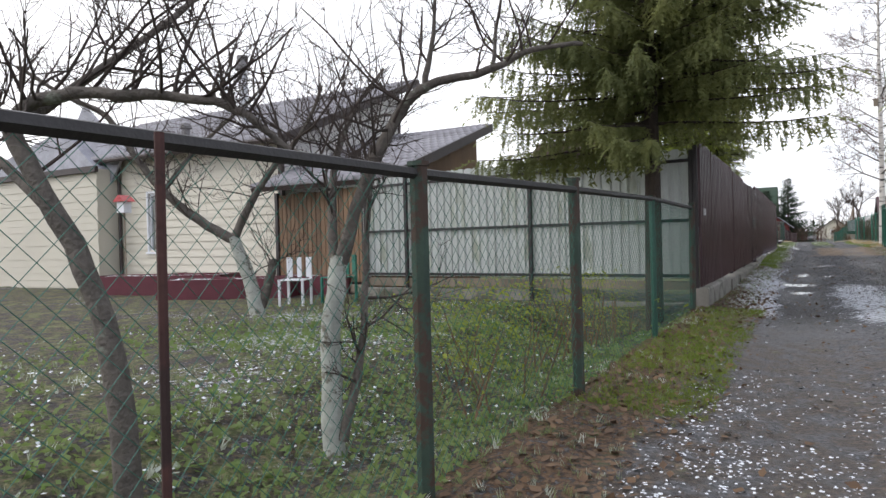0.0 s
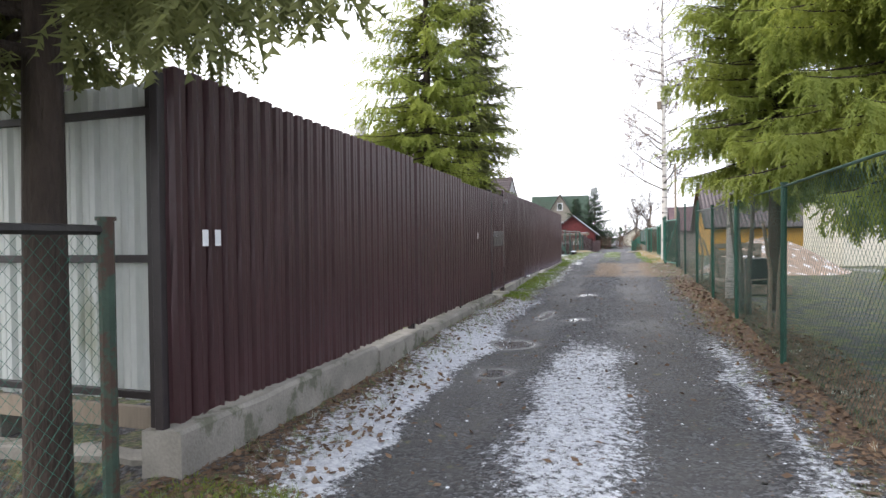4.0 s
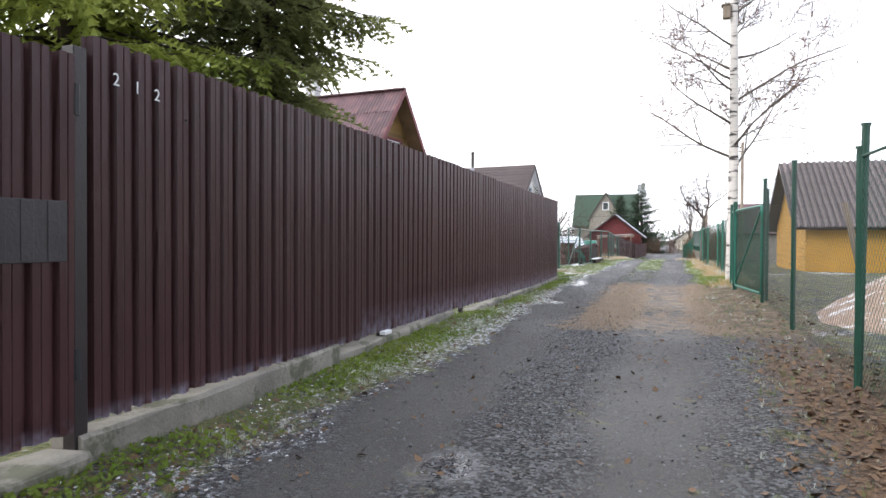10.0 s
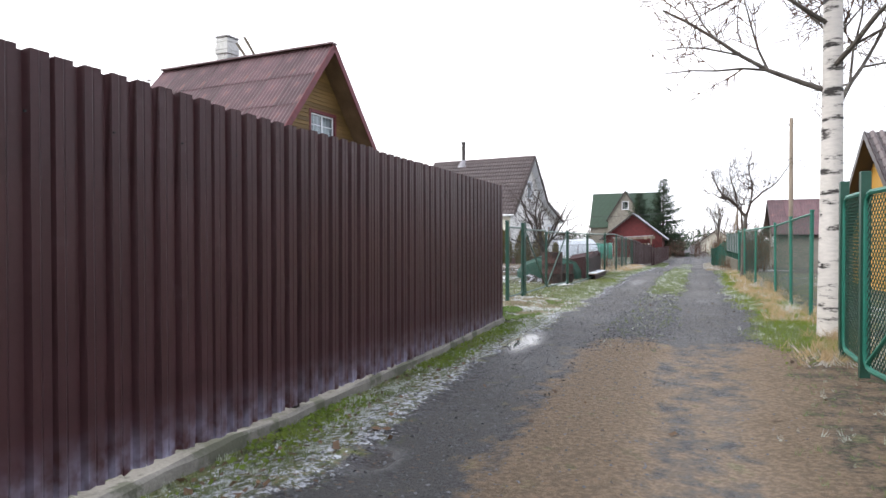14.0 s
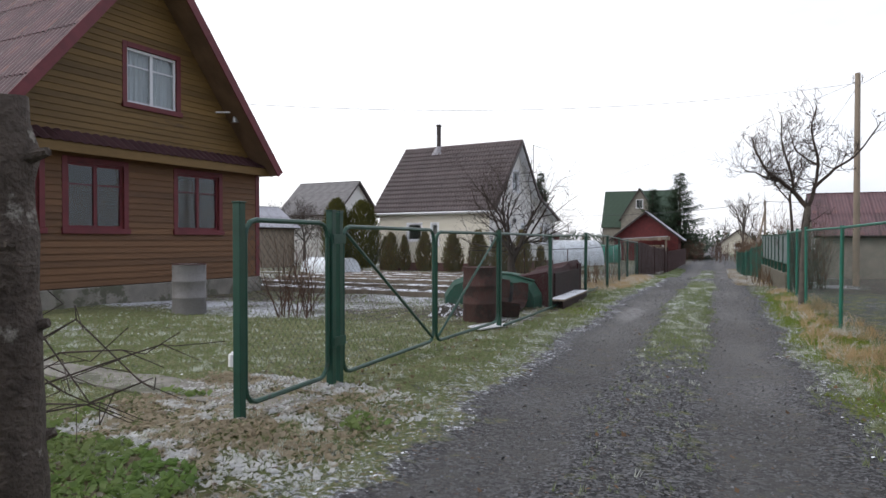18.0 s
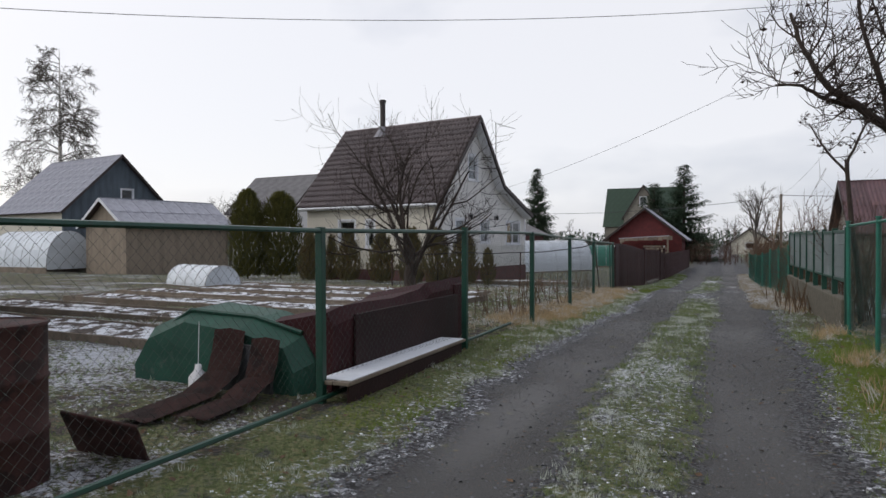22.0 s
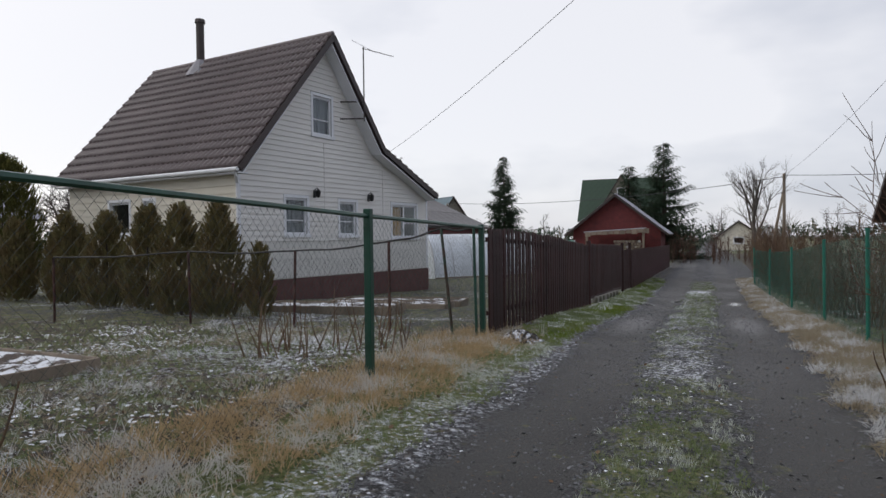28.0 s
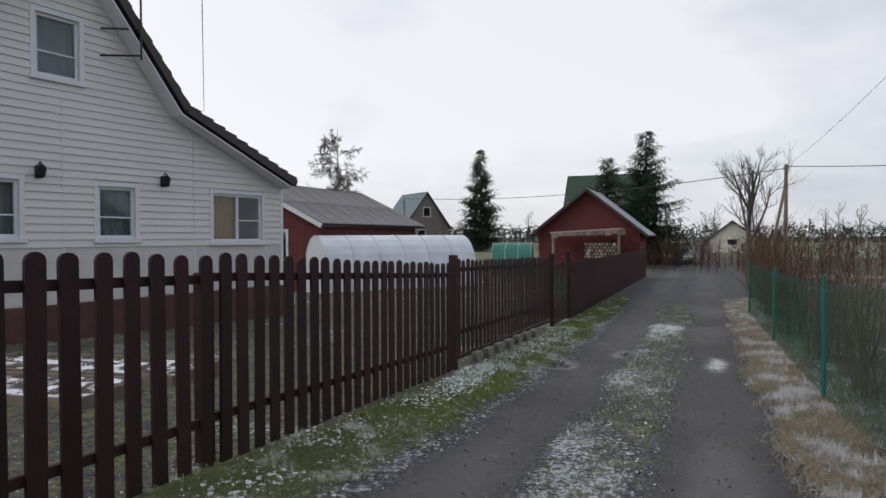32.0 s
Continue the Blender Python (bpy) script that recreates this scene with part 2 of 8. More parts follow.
M_REDWALL = mat("red_barn_boards", (0.115, 0.016, 0.016), 0.7, 0, 0.3, 3, 30, 0.3, rnd=0.25)
M_GREYROOF = mat("frosted_grey_roofing", (0.36, 0.36, 0.40), 0.7, 0, 0.3, 3, 30, 0.3)
M_SLATE = mat("grey_slate_sheet", (0.20, 0.19, 0.19), 0.7, 0, 0.25, 2, 30, 0.3)
M_GREENROOF = mat("dark_green_roof_sheet", (0.030, 0.060, 0.036), 0.6, 0, 0.2, 1, 20, 0.1)
M_BLUEROOF = mat("grey_blue_roof_sheet", (0.15, 0.21, 0.24), 0.5, 0, 0.2, 1, 20, 0.1)
M_OLDWOOD = mat("weathered_grey_wood", (0.21, 0.17, 0.13), 0.85, 0, 0.35, 3, 40, 0.5, stretch=(1, 1, 0.2), rnd=0.3)
M_PLANK = mat("brown_door_boards", (0.165, 0.100, 0.058), 0.75, 0, 0.3, 3, 40, 0.4, stretch=(1, 1, 0.15), rnd=0.35)
M_GREYWALL = mat("grey_plaster_wall", (0.22, 0.20, 0.17), 0.9, 0, 0.25, 2, 30, 0.3)
M_YELLOW = mat("yellow_board_wall", (0.50, 0.27, 0.045), 0.6, 0, 0.15, 1, 20, 0.1)
M_BRICKWHITE = mat("whitewashed_brick", (0.55, 0.54, 0.52), 0.9, 0, 0.2, 8, 40, 0.6, wear=(0.22, 0.18, 0.16), wear_at=0.64, wear_scale=6)
M_STEEL = mat("bare_steel_pipe", (0.45, 0.45, 0.46), 0.35, 0.8, 0.15)
M_PIPEDARK = mat("sooty_steel_pipe", (0.050, 0.040, 0.038), 0.55, 0.3, 0.3)
M_FILM = mat("milky_greenhouse_plastic", (0.66, 0.70, 0.74), 0.35, 0, 0.12, 2, 20, 0.1)
M_RASP = mat("maroon_raised_bed_boards", (0.100, 0.020, 0.030), 0.65, 0, 0.25, 3, rnd=0.3)
M_SAND = mat("pale_frosted_sand", (0.34, 0.25, 0.19), 0.95, 0, 0.25, 5, 60, 0.6, wear=(0.70, 0.70, 0.72), wear_at=0.54, wear_scale=4)
M_BLACK = mat("black_plastic", (0.018, 0.018, 0.020), 0.4, 0, 0.2)
M_CABLE = mat("grey_cable", (0.045, 0.046, 0.050), 0.6, 0, 0.2)
M_WALLDARK = mat("dark_interior", (0.05, 0.05, 0.055), 0.9, 0, 0.3)
M_CURTAIN = mat("ochre_curtain", (0.42, 0.24, 0.09), 0.9, 0, 0.3, 5, 30)
M_NET = mat("grey_net_curtain", (0.19, 0.20, 0.22), 0.9, 0, 0.15, 5, 30)
M_WHITEP = mat("white_plastic", (0.75, 0.75, 0.76), 0.4, 0, 0.1)
M_REDP = mat("red_plastic", (0.42, 0.035, 0.04), 0.4, 0, 0.2)
M_BROOM = mat("lamp_black_metal", (0.015, 0.015, 0.016), 0.4, 0.3, 0.2)


def birch_bark():
    m = mat("white_birch_bark", (0.62, 0.58, 0.54), 0.75, 0, 0.15, 4, 40, 0.4, wear=(0.035, 0.030, 0.028), wear_at=0.54, wear_scale=1.0, stretch=(2.2, 2.2, 9))
    return m


M_BIRCH = birch_bark()


def leafy(m, amount=0.5):
    """Lets light through thin needles and blades."""
    n, l = m.node_tree.nodes, m.node_tree.links
    b = n["Principled BSDF"]
    tr = n.new("ShaderNodeBsdfTranslucent")
    mx = n.new("ShaderNodeMixShader")
    mx.inputs[0].default_value = amount
    l.new(b.inputs["Base Color"].links[0].from_socket, tr.inputs[0])
    l.new(b.outputs[0], mx.inputs[1])
    l.new(tr.outputs[0], mx.inputs[2])
    l.new(mx.outputs[0], n["Material Output"].inputs[0])


for leaf_mat in (M_GRASS, M_WEED, M_YLEAF, M_LUSH, M_NEEDLE, M_NEEDLEY, M_NEEDLED, M_THUJA, M_ROUND, M_STRAW, M_FROSTSTRAW):
    leafy(leaf_mat)


def frosted(m):
    """Hoar frost where the sheets carry it, at their feet."""
    n, l = m.node_tree.nodes, m.node_tree.links
    b = n["Principled BSDF"]
    at = n.new("ShaderNodeAttribute")
    at.attribute_name = "frost"
    co = n.new("ShaderNodeTexCoord")
    k = n.new("ShaderNodeTexNoise")
    k.inputs["Scale"].default_value, k.inputs["Detail"].default_value = 9, 5
    l.new(co.outputs["Object"], k.inputs[0])
    e = n.new("ShaderNodeMapRange")
    l.new(k.outputs[0], e.inputs[0])
    e.inputs[1].default_value, e.inputs[2].default_value = 0.35, 0.7
    mu = n.new("ShaderNodeMath")
    mu.operation = "MULTIPLY"
    l.new(at.outputs["Fac"], mu.inputs[0])
    l.new(e.outputs[0], mu.inputs[1])
    mx = n.new("ShaderNodeMixRGB")
    l.new(mu.outputs[0], mx.inputs[0])
    l.new(b.inputs["Base Color"].links[0].from_socket, mx.inputs[1])
    mx.inputs[2].default_value = (0.40, 0.40, 0.52, 1)
    l.new(mx.outputs[0], b.inputs["Base Color"])


frosted(M_DARK)


def glass(name, tint):
    m = bpy.data.materials.new(name)
    m.use_nodes = True
    b = m.node_tree.nodes["Principled BSDF"]
    b.inputs["Base Color"].default_value = (*tint, 1)
    b.inputs["Roughness"].default_value = 0.04
    b.inputs["Transmission Weight"].default_value = 1.0
    b.inputs["IOR"].default_value = 1.45
    return m


M_GLASS = glass("window_glass", (0.85, 0.9, 0.9))


def ground_material():
    """Lane, verges and gardens in one: the sheet's own layers (how much grass, snow, leaves, sand, earth) broken up by fine noise."""
    m = bpy.data.materials.new("lane_and_gardens")
    m.use_nodes = True
    n, l = m.node_tree.nodes, m.node_tree.links
    b = n["Principled BSDF"]
    co = n.new("ShaderNodeTexCoord")

    def tex(scale, detail=5, rough=0.6):
        k = n.new("ShaderNodeTexNoise")
        k.inputs["Scale"].default_value, k.inputs["Detail"].default_value, k.inputs["Roughness"].default_value = scale, detail, rough
        l.new(co.outputs["Object"], k.inputs[0])
        e = n.new("ShaderNodeMapRange")
        l.new(k.outputs[0], e.inputs[0])
        e.inputs[1].default_value, e.inputs[2].default_value = 0.3, 0.7
        return e.outputs[0]

    def ramp(src, a, c1, e, c2):
        r = n.new("ShaderNodeValToRGB")
        r.color_ramp.elements[0].position, r.color_ramp.elements[1].position = a, e
        r.color_ramp.elements[0].color, r.color_ramp.elements[1].color = (*c1, 1), (*c2, 1)
        l.new(src, r.inputs[0])
        return r.outputs[0]

    def layer(attr, noise_out, spread, soft):
        at = n.new("ShaderNodeAttribute")
        at.attribute_name = attr
        k = n.new("ShaderNodeMath")
        k.operation = "MULTIPLY_ADD"
        l.new(noise_out, k.inputs[0])
        k.inputs[1].default_value = spread
        l.new(at.outputs["Fac"], k.inputs[2])
        k2 = n.new("ShaderNodeMapRange")
        l.new(k.outputs[0], k2.inputs[0])
        k2.inputs[1].default_value = 0.5 + spread / 2 - soft
        k2.inputs[2].default_value = 0.5 + spread / 2 + soft
        return k2.outputs[0]

    def over(base, top, fac):
        x = n.new("ShaderNodeMixRGB")
        l.new(fac, x.inputs[0])
        l.new(base, x.inputs[1])
        l.new(top, x.inputs[2])
        return x.outputs[0]

    big, mid, fine, grit = tex(0.7), tex(5, 6), tex(28, 4), tex(95, 3, 0.7)
    speck = tex(17, 6, 0.8)
    cell = n.new("ShaderNodeTexVoronoi")
    cell.inputs["Scale"].default_value = 48.0
    l.new(co.outputs["Object"], cell.inputs[0])
    hue = n.new("ShaderNodeSeparateColor")
    l.new(cell.outputs["Color"], hue.inputs[0])
    stone = hue.outputs[0]
    col = over(ramp(grit, 0.15, (0.016, 0.016, 0.018), 0.9, (0.150, 0.150, 0.156)), ramp(grit, 0.15, (0.028, 0.026, 0.027), 0.9, (0.088, 0.083, 0.083)), big)
    col = over(col, ramp(stone, 0.30, (0.012, 0.012, 0.014), 1.0, (0.240, 0.242, 0.255)), ramp(mid, 0.2, (0.45, 0.45, 0.45), 0.8, (0.95, 0.95, 0.95)))
    col = over(col, ramp(grit, 0.1, (0.050, 0.053, 0.052), 0.9, (0.110, 0.101, 0.096)), layer("mud", mid, 0.7, 0.25))
    col = over(col, ramp(fine, 0.3, (0.17, 0.120, 0.075), 0.9, (0.31, 0.225, 0.145)), layer("sand", mid, 0.8, 0.2))
    col = over(col, ramp(fine, 0.3, (0.040, 0.030, 0.024), 0.9, (0.125, 0.095, 0.072)), layer("earth", mid, 0.8, 0.15))
    col = over(col, ramp(fine, 0.3, (0.090, 0.115, 0.030), 0.9, (0.30, 0.295, 0.14)), layer("grass", mid, 0.9, 0.22))
    col = over(col, ramp(fine, 0.3, (0.060, 0.034, 0.020), 0.9, (0.22, 0.13, 0.070)), layer("leaf", fine, 0.9, 0.12))
    col = over(col, ramp(fine, 0.3, (0.60, 0.62, 0.68), 0.7, (0.80, 0.82, 0.86)), layer("snow", speck, 1.1, 0.13))
    l.new(col, b.inputs["Base Color"])
    wet = n.new("ShaderNodeAttribute")
    wet.attribute_name = "wet"
    mr = n.new("ShaderNodeMapRange")
    l.new(wet.outputs["Fac"], mr.inputs[0])
    mr.inputs[3].default_value, mr.inputs[4].default_value = 0.85, 0.08
    l.new(mr.outputs[0], b.inputs["Roughness"])
    bu = n.new("ShaderNodeBump")
    bu.inputs["Distance"].default_value = 0.012
    dry = n.new("ShaderNodeMapRange")
    l.new(wet.outputs["Fac"], dry.inputs[0])
    dry.inputs[3].default_value, dry.inputs[4].default_value = 1.0, 0.0
    l.new(dry.outputs[0], bu.inputs["Strength"])
    lump = n.new("ShaderNodeMath")
    lump.operation = "MULTIPLY_ADD"
    l.new(cell.outputs["Distance"], lump.inputs[0])
    lump.inputs[1].default_value = -0.9
    l.new(grit, lump.inputs[2])
    l.new(lump.outputs[0], bu.inputs["Height"])
    l.new(bu.outputs[0], b.inputs["Normal"])
    return m


M_GROUND = ground_material()


# ---- building helpers ----
def obj(name, bm, material, smooth=False):
    me = bpy.data.meshes.new(name)
    bm.to_mesh(me)
    bm.free()
    me.materials.append(material)
    if smooth:
        me.polygons.foreach_set("use_smooth", [True] * len(me.polygons))
    return new(name, me)


def part(name, bm, material, parent, label="", smooth=False):
    o = obj(name, bm, material, smooth)
    o.parent = parent
    if label:
        o["label"] = label
    return o


def share(name, mesh, m, parent):
    """A piece of its own on shared mesh data."""
    o = new(name, mesh)
    o.parent = parent
    o.matrix_basis = m
    return o


def thing(name, at, label, category, group="", kind="", turn=0.0):
    e = new(name)
    e.empty_display_size = 0.2
    e.matrix_basis = pose(*at, 0, 0, turn)
    return tagged(e, label, category, group, kind)


def mesh_np(name, verts, faces, material, smooth=False):
    """A mesh from arrays: verts (n,3), faces (m,k)."""
    verts, faces = np.asarray(verts, np.float32), np.asarray(faces, np.int32)
    me = bpy.data.meshes.new(name)
    k = faces.shape[1]
    me.vertices.add(len(verts))
    me.vertices.foreach_set("co", verts.ravel())
    me.loops.add(faces.size)
    me.loops.foreach_set("vertex_index", faces.ravel())
    me.polygons.add(len(faces))
    me.polygons.foreach_set("loop_start", np.arange(0, faces.size, k, dtype=np.int32))
    if smooth:
        me.polygons.foreach_set("use_smooth", np.ones(len(faces), bool))
    me.update(calc_edges=True)
    me.materials.append(material)
    return me


def box(bm, x0, x1, y0, y1, z0, z1, bevel=0.0):
    vs = [bm.verts.new((x, y, z)) for z in (z0, z1) for y in (y0, y1) for x in (x0, x1)]
    fs = [bm.faces.new([vs[i] for i in q]) for q in ((0, 2, 3, 1), (4, 5, 7, 6), (0, 1, 5, 4), (2, 6, 7, 3), (0, 4, 6, 2), (1, 3, 7, 5))]
    if bevel:
        es = list({e for f in fs for e in f.edges})
        bmesh.ops.bevel(bm, geom=es, offset=bevel, segments=1, affect="EDGES")
    return bm


def box_bm(x0, x1, y0, y1, z0, z1, bevel=0.0):
    return box(bmesh.new(), x0, x1, y0, y1, z0, z1, bevel)


def beam(bm, p, q, w, h=None, up=(0, 0, 1)):
    """A bar of w by h from p to q."""
    h = h or w
    p, q = Vector(p), Vector(q)
    a = (q - p).normalized()
    s = a.cross(Vector(up))
    s = s.normalized() if s.length > 1e-4 else Vector((1, 0, 0))
    u = s.cross(a).normalized()
    ring = [(-w / 2, -h / 2), (w / 2, -h / 2), (w / 2, h / 2), (-w / 2, h / 2)]
    A, B = ([bm.verts.new(c + s * i + u * j) for i, j in ring] for c in (p, q))
    for k in range(4):
        bm.faces.new((A[k], A[(k + 1) % 4], B[(k + 1) % 4], B[k]))
    bm.faces.new(A[::-1])
    bm.faces.new(B)
    return bm


def tube(bm, pts, radii, sides=6, cap=True):
    """A round bar through pts, with one radius or one at each point."""
    pts = [Vector(p) for p in pts]
    radii = radii if isinstance(radii, (list, tuple)) else [radii] * len(pts)
    rings, side = [], None
    for k, p in enumerate(pts):
        a = (pts[min(k + 1, len(pts) - 1)] - pts[max(k - 1, 0)]).normalized()
        side = (side - a * side.dot(a)) if side else a.cross(Vector((0.3, 0.2, 1) if abs(a.z) < 0.9 else (1, 0.1, 0)))
        side.normalize()
        other = a.cross(side)
        rings.append([bm.verts.new(p + (side * math.cos(t) + other * math.sin(t)) * radii[k]) for t in (2 * math.pi * i / sides for i in range(sides))])
    for A, B in zip(rings, rings[1:]):
        for i in range(sides):
            bm.faces.new((A[i], A[(i + 1) % sides], B[(i + 1) % sides], B[i]))
    if cap:
        bm.faces.new(rings[0][::-1])
        bm.faces.new(rings[-1])
    return bm


def prism(bm, outline, axis, a, b):
    """An outline (2D) pushed along an axis from a to b: axis 'x' takes (y, z), 'y' takes (x, z), 'z' takes (x, y)."""
    def at(p, d):
        return {"x": (d, p[0], p[1]), "y": (p[0], d, p[1]), "z": (p[0], p[1], d)}[axis]
    A, B = ([bm.verts.new(at(p, d)) for p in outline] for d in (a, b))
    n = len(outline)
    for i in range(n):
        bm.faces.new((A[i], A[(i + 1) % n], B[(i + 1) % n], B[i]))
    bm.faces.new(A[::-1])
    bm.faces.new(B)
    bmesh.ops.recalc_face_normals(bm, faces=bm.faces)
    return bm


GY = (-60, -10, 0, 7, 12.8, 20, 29, 33, 36, 45, 52, 59, 62, 64.6, 70.5, 76, 140)
GZ = (-0.2, -0.15, -0.05, 0.04, 0.02, 0.06, 0.27, 0.30, 0.36, 0.27, 0.30, 0.16, 0.10, 0.03, -0.28, -0.40, -0.5)


def G(y):
    """The lane's height along the walk."""
    return float(np.interp(y, GY, GZ))


def fbm(x, y, scale, seed=0.0):
    """Smooth value noise in about 0..1, on arrays."""
    x, y = np.asarray(x, float) * scale + seed * 17.3, np.asarray(y, float) * scale - seed * 9.1
    tot, amp, out = 0.0, 1.0, np.zeros(np.broadcast(x, y).shape)
    for _ in range(4):
        xi, yi = np.floor(x), np.floor(y)
        fx, fy = x - xi, y - yi
        fx, fy = fx * fx * (3 - 2 * fx), fy * fy * (3 - 2 * fy)

        def h(a, b):
            s = np.sin(a * 127.1 + b * 311.7) * 43758.5453
            return s - np.floor(s)
        out = out + amp * ((h(xi, yi) * (1 - fx) + h(xi + 1, yi) * fx) * (1 - fy) + (h(xi, yi + 1) * (1 - fx) + h(xi + 1, yi + 1) * fx) * fy)
        tot += amp
        amp *= 0.5
        x, y = x * 2.03 + 5.2, y * 2.03 + 1.3
    return out / tot


def bump01(v, a, b, soft):
    """1 between a and b, 0 outside, with soft edges."""
    v = np.asarray(v, float)
    return np.clip((v - a) / soft + 0.5, 0, 1) * np.clip((b - v) / soft + 0.5, 0, 1)


def height(x, y):
    """The ground's height anywhere."""
    x, y = np.asarray(x, float), np.asarray(y, float)
    z = np.interp(y, GY, GZ)
    z = z - 0.03 * bump01(x, -0.6, 0.15, 0.3) - 0.03 * bump01(x, 0.95, 1.7, 0.3)
    z = z + 0.05 * bump01(x, -30, -1.25, 0.6) + 0.04 * bump01(x, 2.3, 30, 0.8)
    z = z - 0.22 * bump01(x, -3.2, -1.9, 0.9) * bump01(y, -20, 8.2, 1.5)
    z = z - 0.75 * bump01(x, -3.6, -2.0, 1.0) * bump01(y, 7.2, 9.0, 0.8)
    z = z - 0.13 * bump01(x, -2.9, -1.15, 0.6) * bump01(y, 27.5, 36.6, 2.0)
    z = z + 0.09 * bump01(x, -1.9, -1.0, 0.3) * bump01(y, 13.5, 20.5, 2.0)
    off = np.clip((np.abs(x - 0.6) - 2.0) / 2, 0, 1)
    z = z + off * 0.10 * (fbm(x, y, 0.8, 1) - 0.5) + 0.025 * (fbm(x, y, 2.2, 2) - 0.5)
    return z


def H(x, y):
    return float(height(x, y))


# ---- the ground, one sheet ----
def build_ground():
    xs = np.concatenate([[-900, -400, -200, -120, -80, -60, -48], np.arange(-40, -12, 0.5), np.arange(-12, -3, 0.3), np.arange(-3, 3.6, 0.075), np.arange(3.6, 10, 0.4), np.arange(10, 30, 0.7), [36, 50, 80, 150, 300, 900]])
    ys = np.concatenate([[-500, -200, -80, -40, -25, -15, -10, -7, -5], np.arange(-4, 26, 0.11), np.arange(26, 78, 0.13), np.arange(78, 100, 0.5), np.arange(100, 150, 4), [160, 200, 300, 500, 1200]])
    X, Y = np.meshgrid(xs, ys)
    Z = height(X, Y)
    nx, ny = len(xs), len(ys)
    i = (np.arange(ny - 1)[:, None] * nx + np.arange(nx - 1)[None]).ravel()
    faces = np.stack([i, i + 1, i + 1 + nx, i + nx], 1)
    n1, n2, n3 = fbm(X, Y, 0.5, 3), fbm(X, Y, 1.6, 4), fbm(X, Y, 0.22, 5)
    wob = 0.35 * (n2 - 0.5) + 0.3 * (n1 - 0.5)
    xe = X + wob
    left = bump01(xe, -1.75, -0.95 + 0.25 * bump01(Y, 22, 40, 4), 0.25)
    right = bump01(xe, 2.05, 3.0, 0.3)
    mid = bump01(xe, 0.15, 0.95, 0.25)
    lane = bump01(xe, -1.0, 2.2, 0.3)
    rut = bump01(xe, -0.65, 0.15, 0.3) + bump01(xe, 0.95, 1.75, 0.3)
    gl, gr = bump01(X, -60, -1.7, 0.3), bump01(X, 2.9, 60, 0.3)
    grass = np.zeros_like(X)
    grass += left * (0.2 + 0.35 * bump01(Y, 3.5, 9.0, 2) + 0.6 * bump01(Y, 21, 80, 4) + 0.15 * bump01(Y, 61, 80, 2))
    grass += right * (0.15 + 0.75 * bump01(Y, 33.8, 51, 1.5) + 0.25 * bump01(Y, 51, 80, 2))
    grass += mid * (0.62 * bump01(Y, 42, 58, 2) + 0.38 * bump01(Y, 58, 80, 2) + 0.15 * bump01(Y, 35, 42, 2))
    grass += gl * (0.42 * bump01(Y, -80, 12, 2) + 0.85 * bump01(Y, 12, 43.5, 2) + 0.42 * bump01(Y, 43, 62, 3) + 0.45 * bump01(Y, 62, 400, 3))
    grass += gr * (0.45 - 0.32 * bump01(Y, 53, 130, 3)) + 0.12 * bump01(Y, 100, 2000, 8)
    earth = gl * (0.35 + 0.6 * bump01(Y, 43, 62, 3) + 0.35 * bump01(Y, -80, 10, 2)) + gr * (0.5 + 0.35 * bump01(Y, 53, 130, 3)) + right * 0.45 * bump01(Y, -10, 34, 1) + left * 0.4 + lane * (0.55 * bump01(Y, -30, 7.5, 3) + 0.30 * bump01(Y, 55, 85, 4) * (1 - rut))
    leaf = left * (0.52 * bump01(Y, -20, 12.5, 2) + 0.3 * bump01(Y, 12, 22, 2) + 0.15) + bump01(xe, 2.25, 3.2, 0.35) * (0.80 * bump01(Y, 3, 25, 3) + 0.2 * bump01(Y, 25, 34, 2) + 0.35 * bump01(Y, 51, 62, 2))
    leaf += lane * 0.10 + gl * 0.18
    sand = bump01(xe, 0.1, 3.4, 0.6) * bump01(Y + 2.0 * (n1 - 0.5), 26.5, 34.3, 1.2) * 1.05 * (1 - 0.5 * rut * bump01(xe, 0.9, 1.8, 0.2))
    sand += 0.95 * bump01(X + 0.4 * (n2 - 0.5), 1.8, 2.7, 0.2) * bump01(Y, 61.9, 63.4, 0.4)
    mud = rut * (0.55 + 0.35 * bump01(Y, 42, 85, 3)) + 0.25 * lane * bump01(Y, 20, 30, 5)
    patch = (n1 - 0.5) * 2.2 + (n2 - 0.5) * 0.8
    snow = np.full_like(X, -0.35)
    snow += lane * (0.46 * bump01(Y, -20, 4.6, 1.5) + bump01(Y, 8.0, 15.5, 1.6) * (0.50 + 0.50 * bump01(xe, 0.2, 1.15, 0.3) * bump01(Y, 7.8, 14.5, 1.5))) * (1 - 0.45 * rut)
    snow += bump01(xe, -1.35, -0.6, 0.25) * (0.85 * bump01(Y, 9.0, 20, 2) + 0.6 * bump01(Y, 20, 24, 2) + 0.80 * bump01(Y, 24, 37, 2) + 0.66 * bump01(Y, 37, 55, 3) + 0.72 * bump01(Y, 55, 62, 3) + 0.62 * bump01(Y, 62, 80, 3))
    snow += bump01(xe, 1.85, 2.5, 0.25) * (0.35 * bump01(Y, -10, 14, 2) + 0.3 * bump01(Y, 14, 34, 2) + 0.75 * bump01(Y, 40, 48, 2) + 0.62 * bump01(Y, 48, 56, 2) + 0.78 * bump01(Y, 56, 82, 3))
    snow += mid * (0.62 * bump01(Y, 42, 58, 3) + 0.50 * bump01(Y, 58, 82, 2) + 0.3 * bump01(Y, 20, 26, 2) + patch * 0.5 * bump01(Y, 42, 82, 2))
